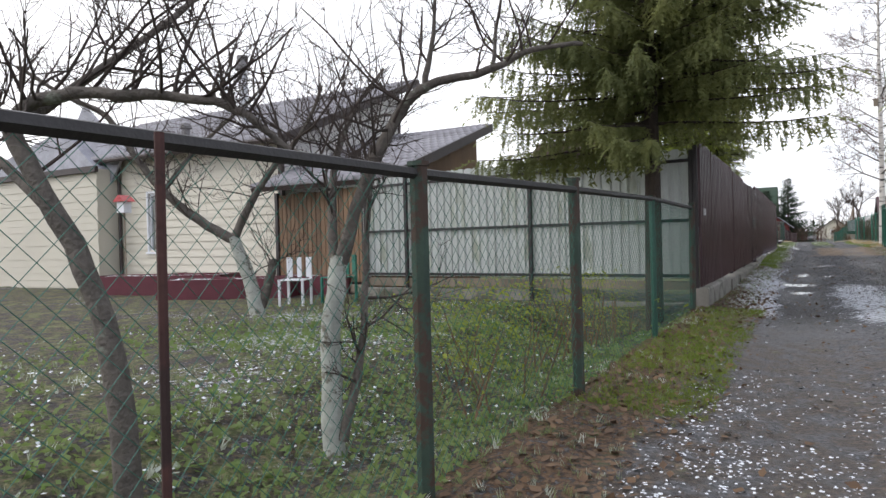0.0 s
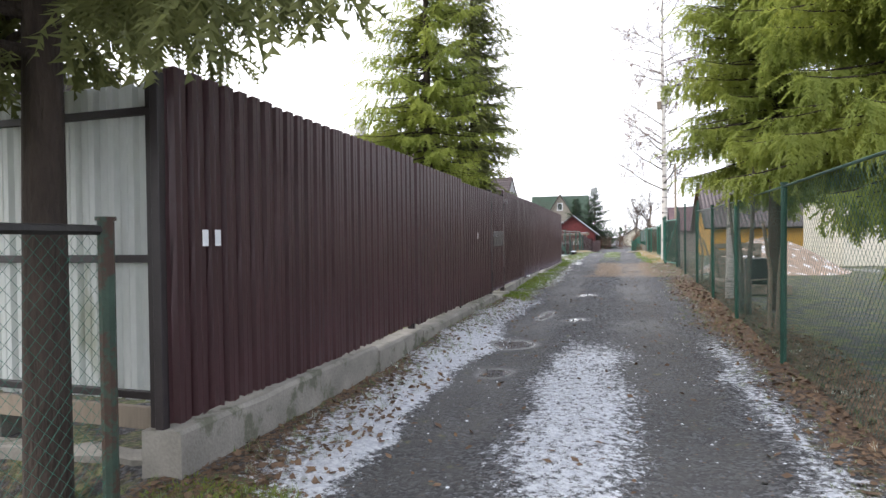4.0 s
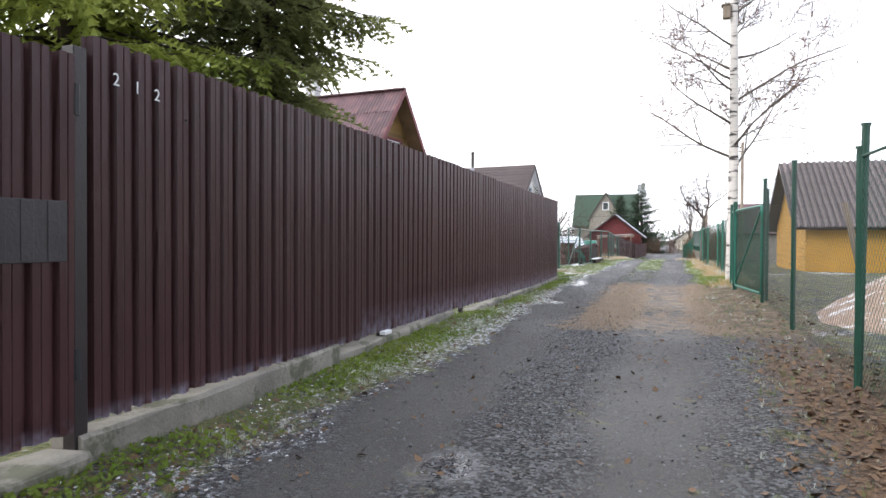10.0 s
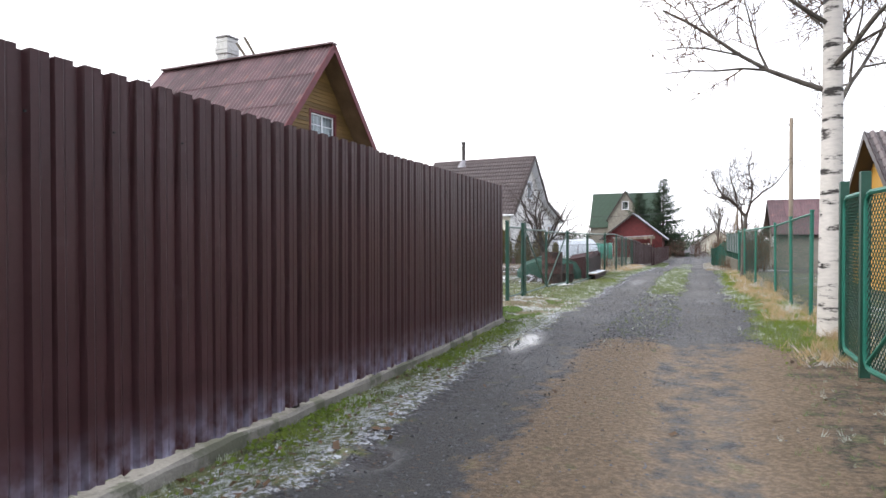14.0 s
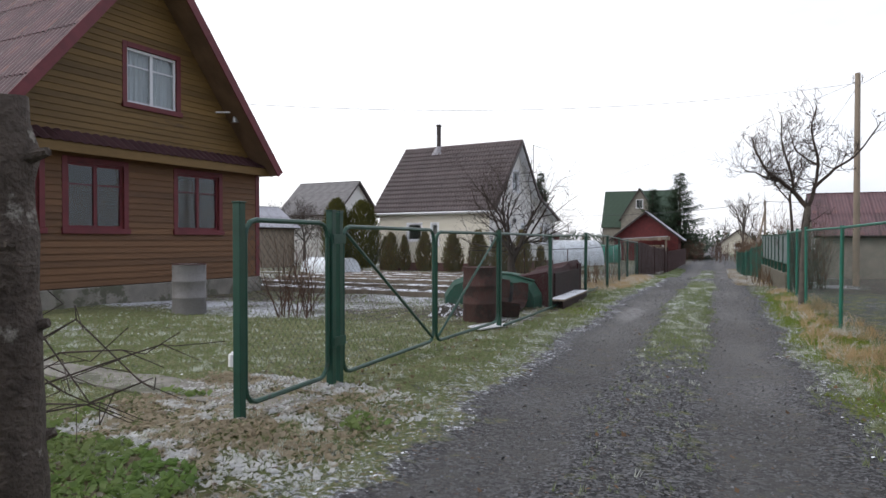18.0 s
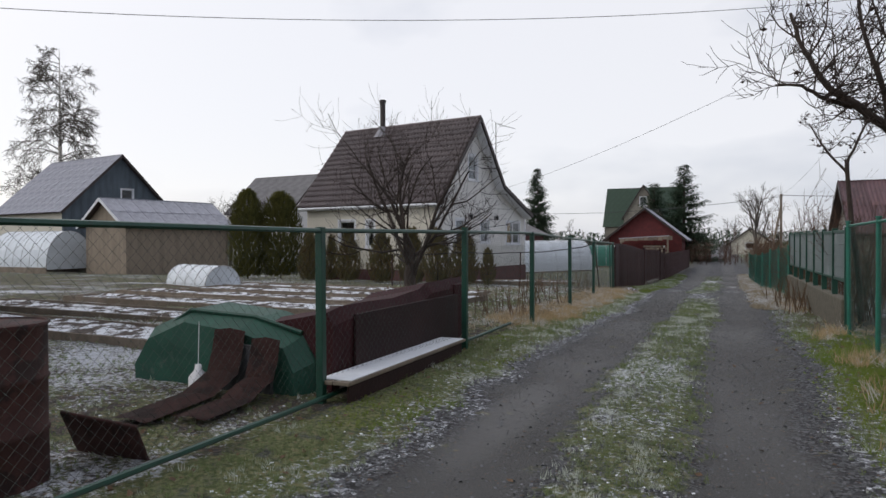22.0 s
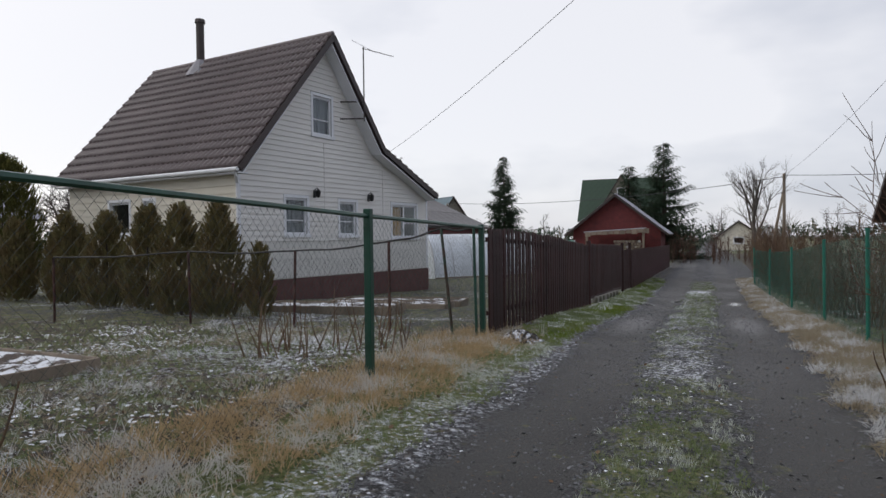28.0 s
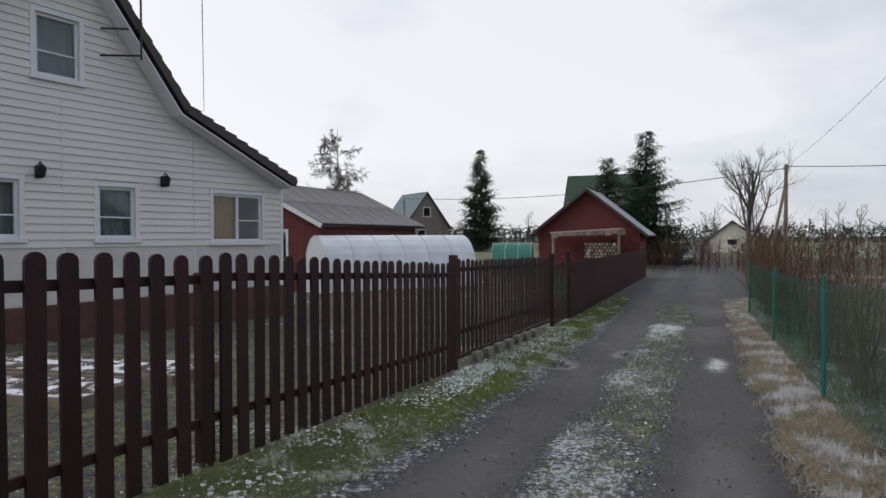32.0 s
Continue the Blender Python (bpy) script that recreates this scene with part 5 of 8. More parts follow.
def brown_house():
    h = thing("house", (-10.4, 44.76, 0), "ochre and brown boarded house with maroon corrugated roof, red trim", "house", turn=-5.0)
    W, ev, top = 3.55, 3.45, 7.86
    k = (top - ev) / 3.58

    def iv(z):
        b = W if z < 3.4 else max(0.0, (top - z) / k - 0.08)
        return -b, b
    wins = [(-0.33, 0.95, 4.55, 5.72), (0.96, 2.2, 1.88, 3.17), (-1.65, -0.42, 1.88, 3.17), (-3.1, -2.2, 1.88, 3.17)]
    wall_core(h, iv, 0.70, 7.7, wins, -0.03, 0.2, M_WOODBROWN, extra=(3.4, 6.4, 7.1))
    cut = [(a - 0.06, b + 0.06, c - 0.06, d + 0.06) for a, b, c, d in wins]
    siding(h, iv, 0.72, 3.36, 0.13, cut, 0, M_WOODBROWN, "wall_board", 0.026)
    siding(h, iv, 3.72, 7.7, 0.13, cut, 0, M_WOODOCHRE, "wall_board", 0.026)
    part("pent_board", box_bm(0.0, 0.30, -W - 0.1, W + 0.1, 3.36, 3.44, 0.005), M_WOODOCHRE, h)
    wavy = bmesh.new()
    n = 110
    A, B = [], []
    for i in range(n + 1):
        y = -W - 0.15 + (2 * W + 0.3) * i / n
        A.append(wavy.verts.new((0.42, y, 3.50 + 0.018 * math.sin(i * 2.1))))
        B.append(wavy.verts.new((0.0, y, 3.78 + 0.018 * math.sin(i * 2.1))))
    for i in range(n):
        wavy.faces.new((A[i], A[i + 1], B[i + 1], B[i]))
    bmesh.ops.solidify(wavy, geom=wavy.faces, thickness=0.006)
    part("pent_roof", wavy, M_MAROONROOF, h, "narrow maroon corrugated pent roof")
    part("fascia", box_bm(0.36, 0.39, -W - 0.15, W + 0.15, 3.30, 3.49, 0.004), M_WOODOCHRE, h)
    for y in (-W + 0.03, W - 0.03):
        part("corner_board", box_bm(-0.02, 0.035, y - 0.07, y + 0.07, 0.7, 3.36, 0.005), M_REDTRIM, h)
    part("foundation", box_bm(-6.6, 0.10, -W - 0.05, W + 0.05, -0.5, 0.70, 0.015), M_CONC, h, "grey cracked concrete foundation")
    # Solid black disc; the vent's inner shade is only its colour.
    part("vent_hole_shade", tube(bmesh.new(), [(0.08, 1.0, 0.45), (0.112, 1.0, 0.45)], 0.05, 10), M_BLACK, h)
    for y in (-W + 0.1, W - 0.1):
        part("side_wall", box_bm(-6.5, -0.2, y - 0.1, y + 0.1, 0.7, 3.4), M_WOODBROWN, h)
    part("back_wall", prism(bmesh.new(), [(-W, 0.7), (W, 0.7), (W, 3.4), (0, top - 0.2), (-W, 3.4)], "x", -6.5, -6.3), M_WOODBROWN, h)
    part("floor_slab", box_bm(-6.3, -0.2, -W + 0.2, W - 0.2, 0.66, 0.74), M_WALLDARK, h)
    part("upper_floor", box_bm(-6.3, -0.2, -W + 0.2, W - 0.2, 3.3, 3.38), M_WALLDARK, h)
    # Pale folded sheets stand behind both upper panes.
    window(h, *wins[0], 0, M_WFRAME, cols=2, trim=0.11, trim_mat=M_REDTRIM, bars=((5.35, 0, 0.5), (5.35, 0.5, 1)), curtain=(M_PANEBACK, M_PANEBACK))
    for w in wins[1:]:
        window(h, *w, 0, M_REDTRIM, cols=2, trim=0.11, trim_mat=M_REDTRIM, bars=((2.75, 0, 0.5), (2.75, 0.5, 1)))
    for s in (-1, 1):
        a, b = (s * 3.63, ev - 0.05), (0.0, top)
        roof_slab(h, a, b, -7.0, 0.68, 0.07, M_TILEEDGE)
        wavy_sheets(h, "roof_sheet", M_MAROONROOF, (a[0], a[1] + 0.03), (b[0], b[1] + 0.03), -7.05, 0.72)
        part("barge_board", beam(bmesh.new(), (0.71, a[0], a[1] - 0.06), (0.71, b[0], b[1] - 0.06), 0.03, 0.2), M_REDTRIM, h)
        part("eave_soffit", beam(bmesh.new(), (0.34, a[0] * 0.99, a[1] - 0.09), (0.34, b[0], b[1] - 0.12), 0.66, 0.02), M_PLANK, h)
    part("ridge_cap", beam(bmesh.new(), (-7.05, 0, top + 0.06), (0.72, 0, top + 0.06), 0.3, 0.05), M_MAROONROOF, h)
    # chimney of whitewashed brick, courses as parts
    cx, cy = -4.75, 0.9
    ch = new("chimney")
    ch.parent = h
    for i in range(16):
        z = 6.7 + i * 0.145
        w = 0.26 + (0.05 if i in (12, 13) else 0.02 if i > 13 else 0)
        part("brick_course", box_bm(cx - w, cx + w, cy - w, cy + w, z, z + 0.135, 0.008), M_BRICKWHITE, ch)
    part("chimney_cap", box_bm(cx - 0.3, cx + 0.3, cy - 0.3, cy + 0.3, 9.03, 9.1, 0.01), M_SLATE, ch)
    for dx, l in ((0.0, 0.7), (0.35, 0.85)):
        part("roof_ladder_rail", tube(bmesh.new(), [(-2.9 + dx, 0.4, 7.45), (-2.9 + dx - 0.45, -0.1, 7.75 + l)], 0.05, 6), M_OLDWOOD, h)
    lampm = part("yard_lamp", tube(bmesh.new(), [(0.02, 2.1, 4.75), (0.25, 2.5, 4.8)], 0.025, 6), M_WHITEP, h, "small grey wall lamp")
    part("shade", tube(bmesh.new(), [(0.25, 2.5, 4.75), (0.25, 2.52, 4.55)], [0.03, 0.09], 8), M_STEEL, lampm)
    return h


brown_house()


def cottage(name, label, at, turn, length, half, wall_h, ridge_h, wall_mat, roof_mat, over=0.35, wins=(), trim_mat=None, roof_rows="wavy", chimney=None, gable_mat=None, base=-0.5):
    """A small house: gable towards local +x; length goes back along -x. wins: (y0, y1, z0, z1) on the gable."""
    h = thing(name, at, label, "house", turn=turn)
    k = (ridge_h - wall_h) / half

    def iv(z):
        b = half if z <= wall_h else max(0.0, half - (z - wall_h) / k - 0.03)
        return -b, b
    wall_core(h, iv, base, ridge_h - 0.08, list(wins), 0, 0.18, gable_mat or wall_mat, extra=(wall_h, (wall_h + ridge_h) / 2))
    for y in (-half + 0.09, half - 0.09):
        part("side_wall", box_bm(-length, -0.18, y - 0.09, y + 0.09, base, wall_h), wall_mat, h)
    part("back_wall", prism(bmesh.new(), [(-half, base), (half, base), (half, wall_h), (0, ridge_h - 0.1), (-half, wall_h)], "x", -length, -length + 0.18), wall_mat, h)
    for s in (-1, 1):
        a = (s * (half + over), wall_h - over * k)
        b = (0.0, ridge_h)
        roof_slab(h, a, b, -length - over, over, 0.08, M_TILEEDGE)
        if roof_rows == "wavy":
            wavy_sheets(h, "roof_sheet", roof_mat, (a[0], a[1] + 0.03), (b[0], b[1] + 0.03), -length - over, over + 0.02)
        else:
            tile_rows(h, "roof_panel", roof_mat, (a[0], a[1] + 0.02), (b[0], b[1] + 0.02), -length - over, over + 0.02)
        part("barge_board", beam(bmesh.new(), (over + 0.02, a[0], a[1] - 0.05), (over + 0.02, b[0], b[1] - 0.05), 0.03, 0.16), trim_mat or M_TILEEDGE, h)
    for w in wins:
        window(h, *w, 0, trim_mat or M_WFRAME, cols=1, trim=0.08)
    if chimney:
        cx, cy, cz = chimney
        part("chimney", box_bm(cx - 0.25, cx + 0.25, cy - 0.25, cy + 0.25, ridge_h - 1.0, cz, 0.02), M_BRICKWHITE, h)
    return h


# red shed at the lane's end, gable towards the walker
cottage("barn", "dark red wooden shed with frosted roof beside a spruce", (-5.45, 103.3, 0), -90, 5.0, 3.1, 2.03, 4.5, M_REDWALL, M_GREYROOF, over=0.55, wins=(), trim_mat=M_TILEEDGE)
part_roof = thing("lean_to_roof", (-5.3, 102.75, 0), "sagging grey lean-to roof with stacked firewood below", "lean-to")
part("roof", beam(bmesh.new(), (-2.2, -0.5, 1.80), (2.0, -0.5, 2.02), 1.0, 0.09), M_GREYROOF, part_roof)
part("post", box_bm(1.8, 1.95, -0.9, -0.75, -0.5, 1.95), M_OLDWOOD, part_roof)
part("post", box_bm(-2.1, -1.95, -0.9, -0.75, -0.5, 1.75), M_OLDWOOD, part_roof)
rng = random.Random(61)
for r in range(5):
    for k in range(9):
        x, z, q = -0.1 + 0.21 * k + 0.10 * (r % 2) + rng.uniform(-0.02, 0.02), 0.35 + 0.19 * r, rng.uniform(0.075, 0.105)
        part("log", tube(bmesh.new(), [(x, -0.72 + rng.uniform(-0.05, 0.05), z), (x, -0.2, z)], q, 7), M_FROSTSTRAW if rng.random() < 0.5 else M_OLDWOOD, part_roof)
for k in range(11):
    x = -2.1 + 0.40 * k
    part("edge_board", box_bm(x, x + 0.36, -1.03, -0.99, 1.58 + 0.02 * k - rng.uniform(0, 0.12), 1.80 + 0.021 * k, 0.004), M_OLDWOOD, part_roof)
cottage("house", "tall grey house with a broad green roof behind the spruces", (-6.3, 172.0, 0), 0, 13.2, 5.0, 4.6, 11.5, M_GREYWALL, M_GREENROOF)
cottage("house", "grey dormer wing of the green roofed house", (-12.4, 165.0, 0), -90, 6.0, 3.4, 6.0, 11.5, M_GREYWALL, M_GREENROOF, wins=((-0.6, 0.6, 7.8, 9.4), (-0.6, 0.6, 3.0, 5.0)))
cottage("house", "low red house with dark frosted roof behind the greenhouse", (-14.5, 82.2, 0), -92, 7.8, 3.0, 2.2, 3.65, M_REDWALL, M_SLATE, wins=((0.6, 1.6, 0.7, 1.8),), trim_mat=M_WFRAME)
cottage("house", "brown house with a blue-grey roof in the distance", (-36.0, 150.0, 0), -40, 8.0, 3.6, 3.2, 8.0, M_GREYWALL, M_BLUEROOF, wins=((-0.5, 0.6, 4.5, 5.8), (-1.5, -0.2, 1.2, 2.6)))
cottage("house", "grey roofed cottage with a white gable beyond the round thujas", (-29.8, 88.0, 0), -6, 6.4, 3.2, 4.2, 7.1, M_WHITE, M_SLATE)
cottage("house", "old blue-grey gabled house with a frosted roof across the gardens", (-39.4, 77.2, 0), -9, 9.0, 4.1, 4.0, 7.95, M_CREAM, M_GREYROOF, wins=((0.1, 1.0, 4.3, 5.5),), gable_mat=M_BLUEWOOD)
cottage("shed", "low boarded shed with frosted grey sheet roof across the gardens", (-30.9, 68.8, 0), -100, 6.8, 2.0, 2.75, 4.1, M_OLDWOOD, M_GREYROOF, trim_mat=M_WFRAME)
cottage("house", "yellow house with brown tile roof behind the sand heap", (5.45, 44.6, 0), 180, 9.0, 3.1, 2.0, 4.15, M_YELLOW, M_TILE, roof_rows="tile")
cottage("house", "house with a green roof behind the tall fence", (8.0, 32.6, 0), 180, 6.0, 2.4, 3.1, 5.4, M_CREAM, M_GREENROOF)
cottage("house", "house with a maroon tile roof behind the apple trees", (6.1, 76.0, 0), 180, 8.0, 2.8, 2.1, 4.2, M_GREYWALL, M_MAROONROOF, wins=((-0.8, 0.4, 1.2, 2.2),))
cottage("house", "small distant cream house at the bend of the lane", (4.5, 150.0, 0), -90, 6.0, 2.6, 1.4, 3.4, M_CREAM, M_SLATE, wins=((-0.6, 0.6, 0.4, 1.2),))


def first_house():
    """A block whose single slope rises away from the walker, with a lower tiled annex on the lane side and a gabled wing."""
    h = thing("house", (0, 0, 0), "cream sided house with frosted tile roofs and steel flue", "house")
    X0, Y0, Y1 = -10.56, 10.78, 15.75

    def roof_z(y):
        return 3.62 + (y - Y0) * 0.40
    # lane side wall, its top rising with the slope
    def iv(z):
        return (Y0 if z < 3.6 else min(Y1 - 0.02, Y0 + (z - 3.6) / 0.40)), Y1
    c = wall_core(h, iv, -0.3, 5.52, [], -0.02, 0.2, M_WHITE, extra=(3.6, 4.5))
    c.matrix_basis = Matrix.Translation((X0, 0, 0))
    siding(h, iv, 0.2, 5.50, 0.19, [], 0, M_WHITE, m=Matrix.Translation((X0, 0, 0)))
    # garden side wall
    f2 = Matrix.Translation((0, Y0, 0)) @ Matrix.Rotation(radians(-90), 4, "Z")
    ws = [(-15.1, -14.6, 1.0, 2.5)]
    iv2 = (lambda z: (-16.3, X0))
    c = wall_core(h, iv2, -0.3, 3.50, ws, -0.02, 0.2, M_CREAM)
    c.matrix_basis = f2
    siding(h, iv2, 0.1, 3.50, 0.19, [(a - 0.05, b + 0.05, c1 - 0.05, d + 0.05) for a, b, c1, d in ws], 0, M_CREAM, m=f2)
    window(h, *ws[0], 0, M_WFRAME, m=f2, cols=1, trim=0.06)
    part("corner_post", box_bm(X0 - 0.05, X0 + 0.06, Y0 - 0.06, Y0 + 0.05, -0.3, 3.55, 0.005), M_TILEEDGE, h)
    part("corner_post", box_bm(X0 - 0.05, X0 + 0.06, Y1 - 0.05, Y1 + 0.04, -0.3, 5.55, 0.005), M_TILEEDGE, h)
    part("north_wall", box_bm(-22.0, X0 - 0.2, Y1 - 0.2, Y1, -0.3, 5.5), M_WHITE, h)
    part("west_wall", box_bm(-22.0, -21.8, Y0 + 0.2, Y1 - 0.2, -0.3, 3.5), M_CREAM, h)
    part("floor_slab", box_bm(-21.8, X0 - 0.2, Y0 + 0.2, Y1 - 0.2, 0.0, 0.06), M_WALLDARK, h)
    ya, yb = Y0 - 0.42, Y1 + 0.55
    roof_slab(h, (ya, roof_z(ya)), (yb, roof_z(yb)), -22.3, X0 + 0.40, 0.10, M_TILEEDGE)
    tile_rows(h, "roof_panel", M_TILEG, (ya, roof_z(ya) + 0.02), (yb, roof_z(yb) + 0.02), -22.3, X0 + 0.42, step=0.03)
    part("barge_board", beam(bmesh.new(), (X0 + 0.42, ya, roof_z(ya) - 0.06), (X0 + 0.42, yb, roof_z(yb) - 0.06), 0.04, 0.2), M_TILEEDGE, h)
    part("soffit", beam(bmesh.new(), (X0 + 0.2, ya, roof_z(ya) - 0.13), (X0 + 0.2, yb, roof_z(yb) - 0.13), 0.40, 0.02), M_TILEEDGE, h)
    part("gutter", tube(bmesh.new(), [(-16.2, ya - 0.05, roof_z(ya) - 0.06), (X0 + 0.4, ya - 0.05, roof_z(ya) - 0.06)], 0.055, 7), M_TILEEDGE, h)
    part("downpipe", tube(bmesh.new(), [(-16.15, Y0 - 0.08, 3.3), (-16.15, Y0 - 0.08, 0.1)], 0.045, 7), M_TILEEDGE, h)
    fx, fy = -13.08, 12.2
    part("flue", tube(bmesh.new(), [(fx, fy, 3.9), (fx, fy, 5.75)], 0.12, 12), M_STEEL, h, "shiny steel flue")
    part("flue_cap", tube(bmesh.new(), [(fx, fy, 5.7), (fx, fy, 5.82), (fx, fy, 5.86), (fx, fy, 6.06)], [0.20, 0.20, 0.15, 0.15], 12), M_SLATE, h)
    part("flashing", tube(bmesh.new(), [(fx, fy, 4.1), (fx, fy, 4.5)], [0.38, 0.13], 10), M_STEEL, h)
    part("roof_vent", tube(bmesh.new(), [(-14.7, 11.7, 3.8), (-14.7, 11.7, 4.25), (-14.7, 11.7, 4.27), (-14.7, 11.7, 4.4)], [0.1, 0.1, 0.17, 0.12], 9), M_SLATE, h)
    # gabled wing towards the first garden
    gx = -19.7
    part("wing_wall", box_bm(-23.2, -16.32, 10.2, 10.78, -0.3, 3.2), M_CREAM, h)
    for k in range(17):
        part("siding_board", box_bm(-23.2, -16.30, 10.17 - 0.012 * (k % 2), 10.2, -0.1 + k * 0.19, 0.08 + k * 0.19), M_CREAM, h)
    part("wing_gable", prism(bmesh.new(), [(-23.2, 3.2), (-16.4, 3.2), (gx + 1.9, 4.35)], "y", 10.22, 15.0), M_GREYROOF, h)
    part("wing_roof", beam(bmesh.new(), (-16.1, 10.6, 3.12), (gx + 1.9, 10.6, 4.48), 1.4, 0.06, (0, 1, 0)), M_GREYROOF, h)
    part("wing_fascia", box_bm(-23.3, -16.2, 10.05, 10.16, 3.1, 3.26, 0.005), M_TILEEDGE, h)
    # tiled annex on the lane side
    za, zb, y_a, y_b = 2.30, 3.98, 9.75, 14.75
    roof_slab(h, (y_a, za), (y_b, zb), X0 + 0.06, -7.15, 0.09, M_TILEEDGE, "annex_roof")
    tile_rows(h, "roof_panel", M_TILEG, (y_a, za + 0.02), (y_b, zb + 0.02), X0 + 0.06, -7.13, step=0.03)
    part("annex_barge", beam(bmesh.new(), (-7.12, y_a, za - 0.06), (-7.12, y_b, zb - 0.06), 0.04, 0.2), M_TILEEDGE, h)
    part("annex_wall", prism(bmesh.new(), [(10.0, -0.3), (14.6, -0.3), (14.6, 3.8), (10.0, 2.2)], "x", -7.62, -7.5), M_PLANK, h)
    return h


first_house()

screen = thing("plank_screen", (-7.66, 9.86, 0), "reddish brown vertical plank wall under the annex roof", "screen", turn=78.6)
for k in range(19):
    part("plank", box_bm(-0.012, 0.012, 0.02 + k * 0.142, 0.02 + k * 0.142 + 0.125, 0.30 + random.uniform(0, 0.05), 2.18 + random.uniform(-0.02, 0.02), 0.004), M_PLANK, screen).matrix_basis = Matrix.Diagonal((-1, 1, 1, 1))
for z in (0.6, 1.75):
    part("rail", box_bm(0.016, 0.055, 0, 2.7, z, z + 0.08), M_DARKPOST, screen)
for y in (-0.02, 2.74):
    part("post", box_bm(-0.05, 0.03, y - 0.05, y + 0.05, -0.2, 2.22, 0.005), M_DARKPOST, screen)
part("sill_beam", box_bm(-0.06, 0.06, 0, 2.75, 0.12, 0.28, 0.006), M_OLDWOOD, screen, "grey weathered sill beam")


# ---- trees ----
OCTA = (np.array([(1, 0, 0), (-0.8, 0.1, 0), (0.1, 0.9, 0), (0, -1, 0.1), (0, 0.1, 0.7), (0, 0, -0.5)]) * 0.5, np.array([(0, 2, 4), (2, 1, 4), (1, 3, 4), (3, 0, 4), (2, 0, 5), (1, 2, 5), (3, 1, 5), (0, 3, 5)]))
class Wood:
    """Collects tapered round limbs as plain arrays."""

    def __init__(self):
        self.v, self.f, self.n = [], [], 0
        self.tips = []

    def limb(self, pts, radii, sides):
        pts = [Vector(p) for p in pts]
        side = None
        for k, p in enumerate(pts):
            a = (pts[min(k + 1, len(pts) - 1)] - pts[max(k - 1, 0)]).normalized()
            if side is None:
                side = a.cross(Vector((0.31, 0.17, 1)) if abs(a.z) < 0.9 else Vector((1, 0.1, 0)))
            else:
                side = side - a * side.dot(a)
            side.normalize()
            o = a.cross(side)
            for i in range(sides):
                t = 2 * math.pi * i / sides
                self.v.append(p + (side * math.cos(t) + o * math.sin(t)) * radii[k])
        for k in range(len(pts) - 1):
            for i in range(sides):
                a, b = self.n + k * sides + i, self.n + k * sides + (i + 1) % sides
                self.f.append((a, b, b + sides, a + sides))
        self.n += len(pts) * sides

    def mesh(self, name, material):
        return mesh_np(name, np.array([tuple(p) for p in self.v]), np.array(self.f), material, True)


def grow(rng, wood, twigs, p, d, length, r, level, top, bend=0.25, up=0.15, fork=3, min_r=0.004, ratio=0.62, spread=0.9, droop=0.0):
    """One limb and, by recursion, what springs from it."""
    n = 6 if level < 2 else 4
    pts, radii, dirs = [p.copy()], [r], [d.copy()]
    q, dd = p.copy(), d.copy()
    for k in range(n):
        dd = (dd + Vector((rng.uniform(-bend, bend), rng.uniform(-bend, bend), rng.uniform(-bend, bend) + up - droop * (k / n)))).normalized()
        q = q + dd * (length / n)
        pts.append(q.copy())
        dirs.append(dd.copy())
        radii.append(max(min_r * 0.6, r * (1 - 0.62 * (k + 1) / n)))
    (wood if r > 0.012 else twigs).limb(pts, radii, 7 if r > 0.05 else 4 if r > 0.012 else 3)
    if level >= top:
        return
    count = fork + (2 if level >= top - 1 else 0)
    for i in range(count):
        t = 0.25 + 0.75 * (i + rng.random()) / count
        k = min(n, max(1, int(t * n)))
        base, bd = pts[k], dirs[k]
        side = bd.cross(Vector((rng.uniform(-1, 1), rng.uniform(-1, 1), rng.uniform(-1, 1)))).normalized()
        nd = (bd * (1 - 0.45 * spread) + side * spread).normalized()
        grow(rng, wood, twigs, base, nd, length * ratio * rng.uniform(0.75, 1.15), max(min_r, radii[k] * 0.62), level + 1, top, bend, up, fork, min_r, ratio, spread, droop)


def bare_tree(name, label, at, seed, limbs, trunk=None, top=4, bark=None, twig=None, fork=3, bend=0.22, up=0.08, min_r=0.004, ratio=0.6, spread=0.85, droop=0.0, category="tree", trunk_mat=None):
    """A leafless tree. trunk: points and radii; limbs: (start, direction, length, radius)."""
    rng = random.Random(seed)
    t = thing(name, at, label, category)
    wood, twigs = Wood(), Wood()
    if trunk:
        w0 = Wood()
        w0.limb([Vector(p) for p in trunk[0]], trunk[1], 9)
        o = new("trunk", w0.mesh("trunk", trunk_mat or bark))
        o.parent = t
    for s, d, l, r in limbs:
        grow(rng, wood, twigs, Vector(s), Vector(d).normalized(), l, r, 1, top, bend, up, fork, min_r, ratio, spread, droop)
    if wood.f:
        o = new("limb", wood.mesh("limb", bark))
        o.parent = t
    if twigs.f:
        o = new("crown", twigs.mesh("crown", twig or M_TWIG))
        o.parent = t
    return t


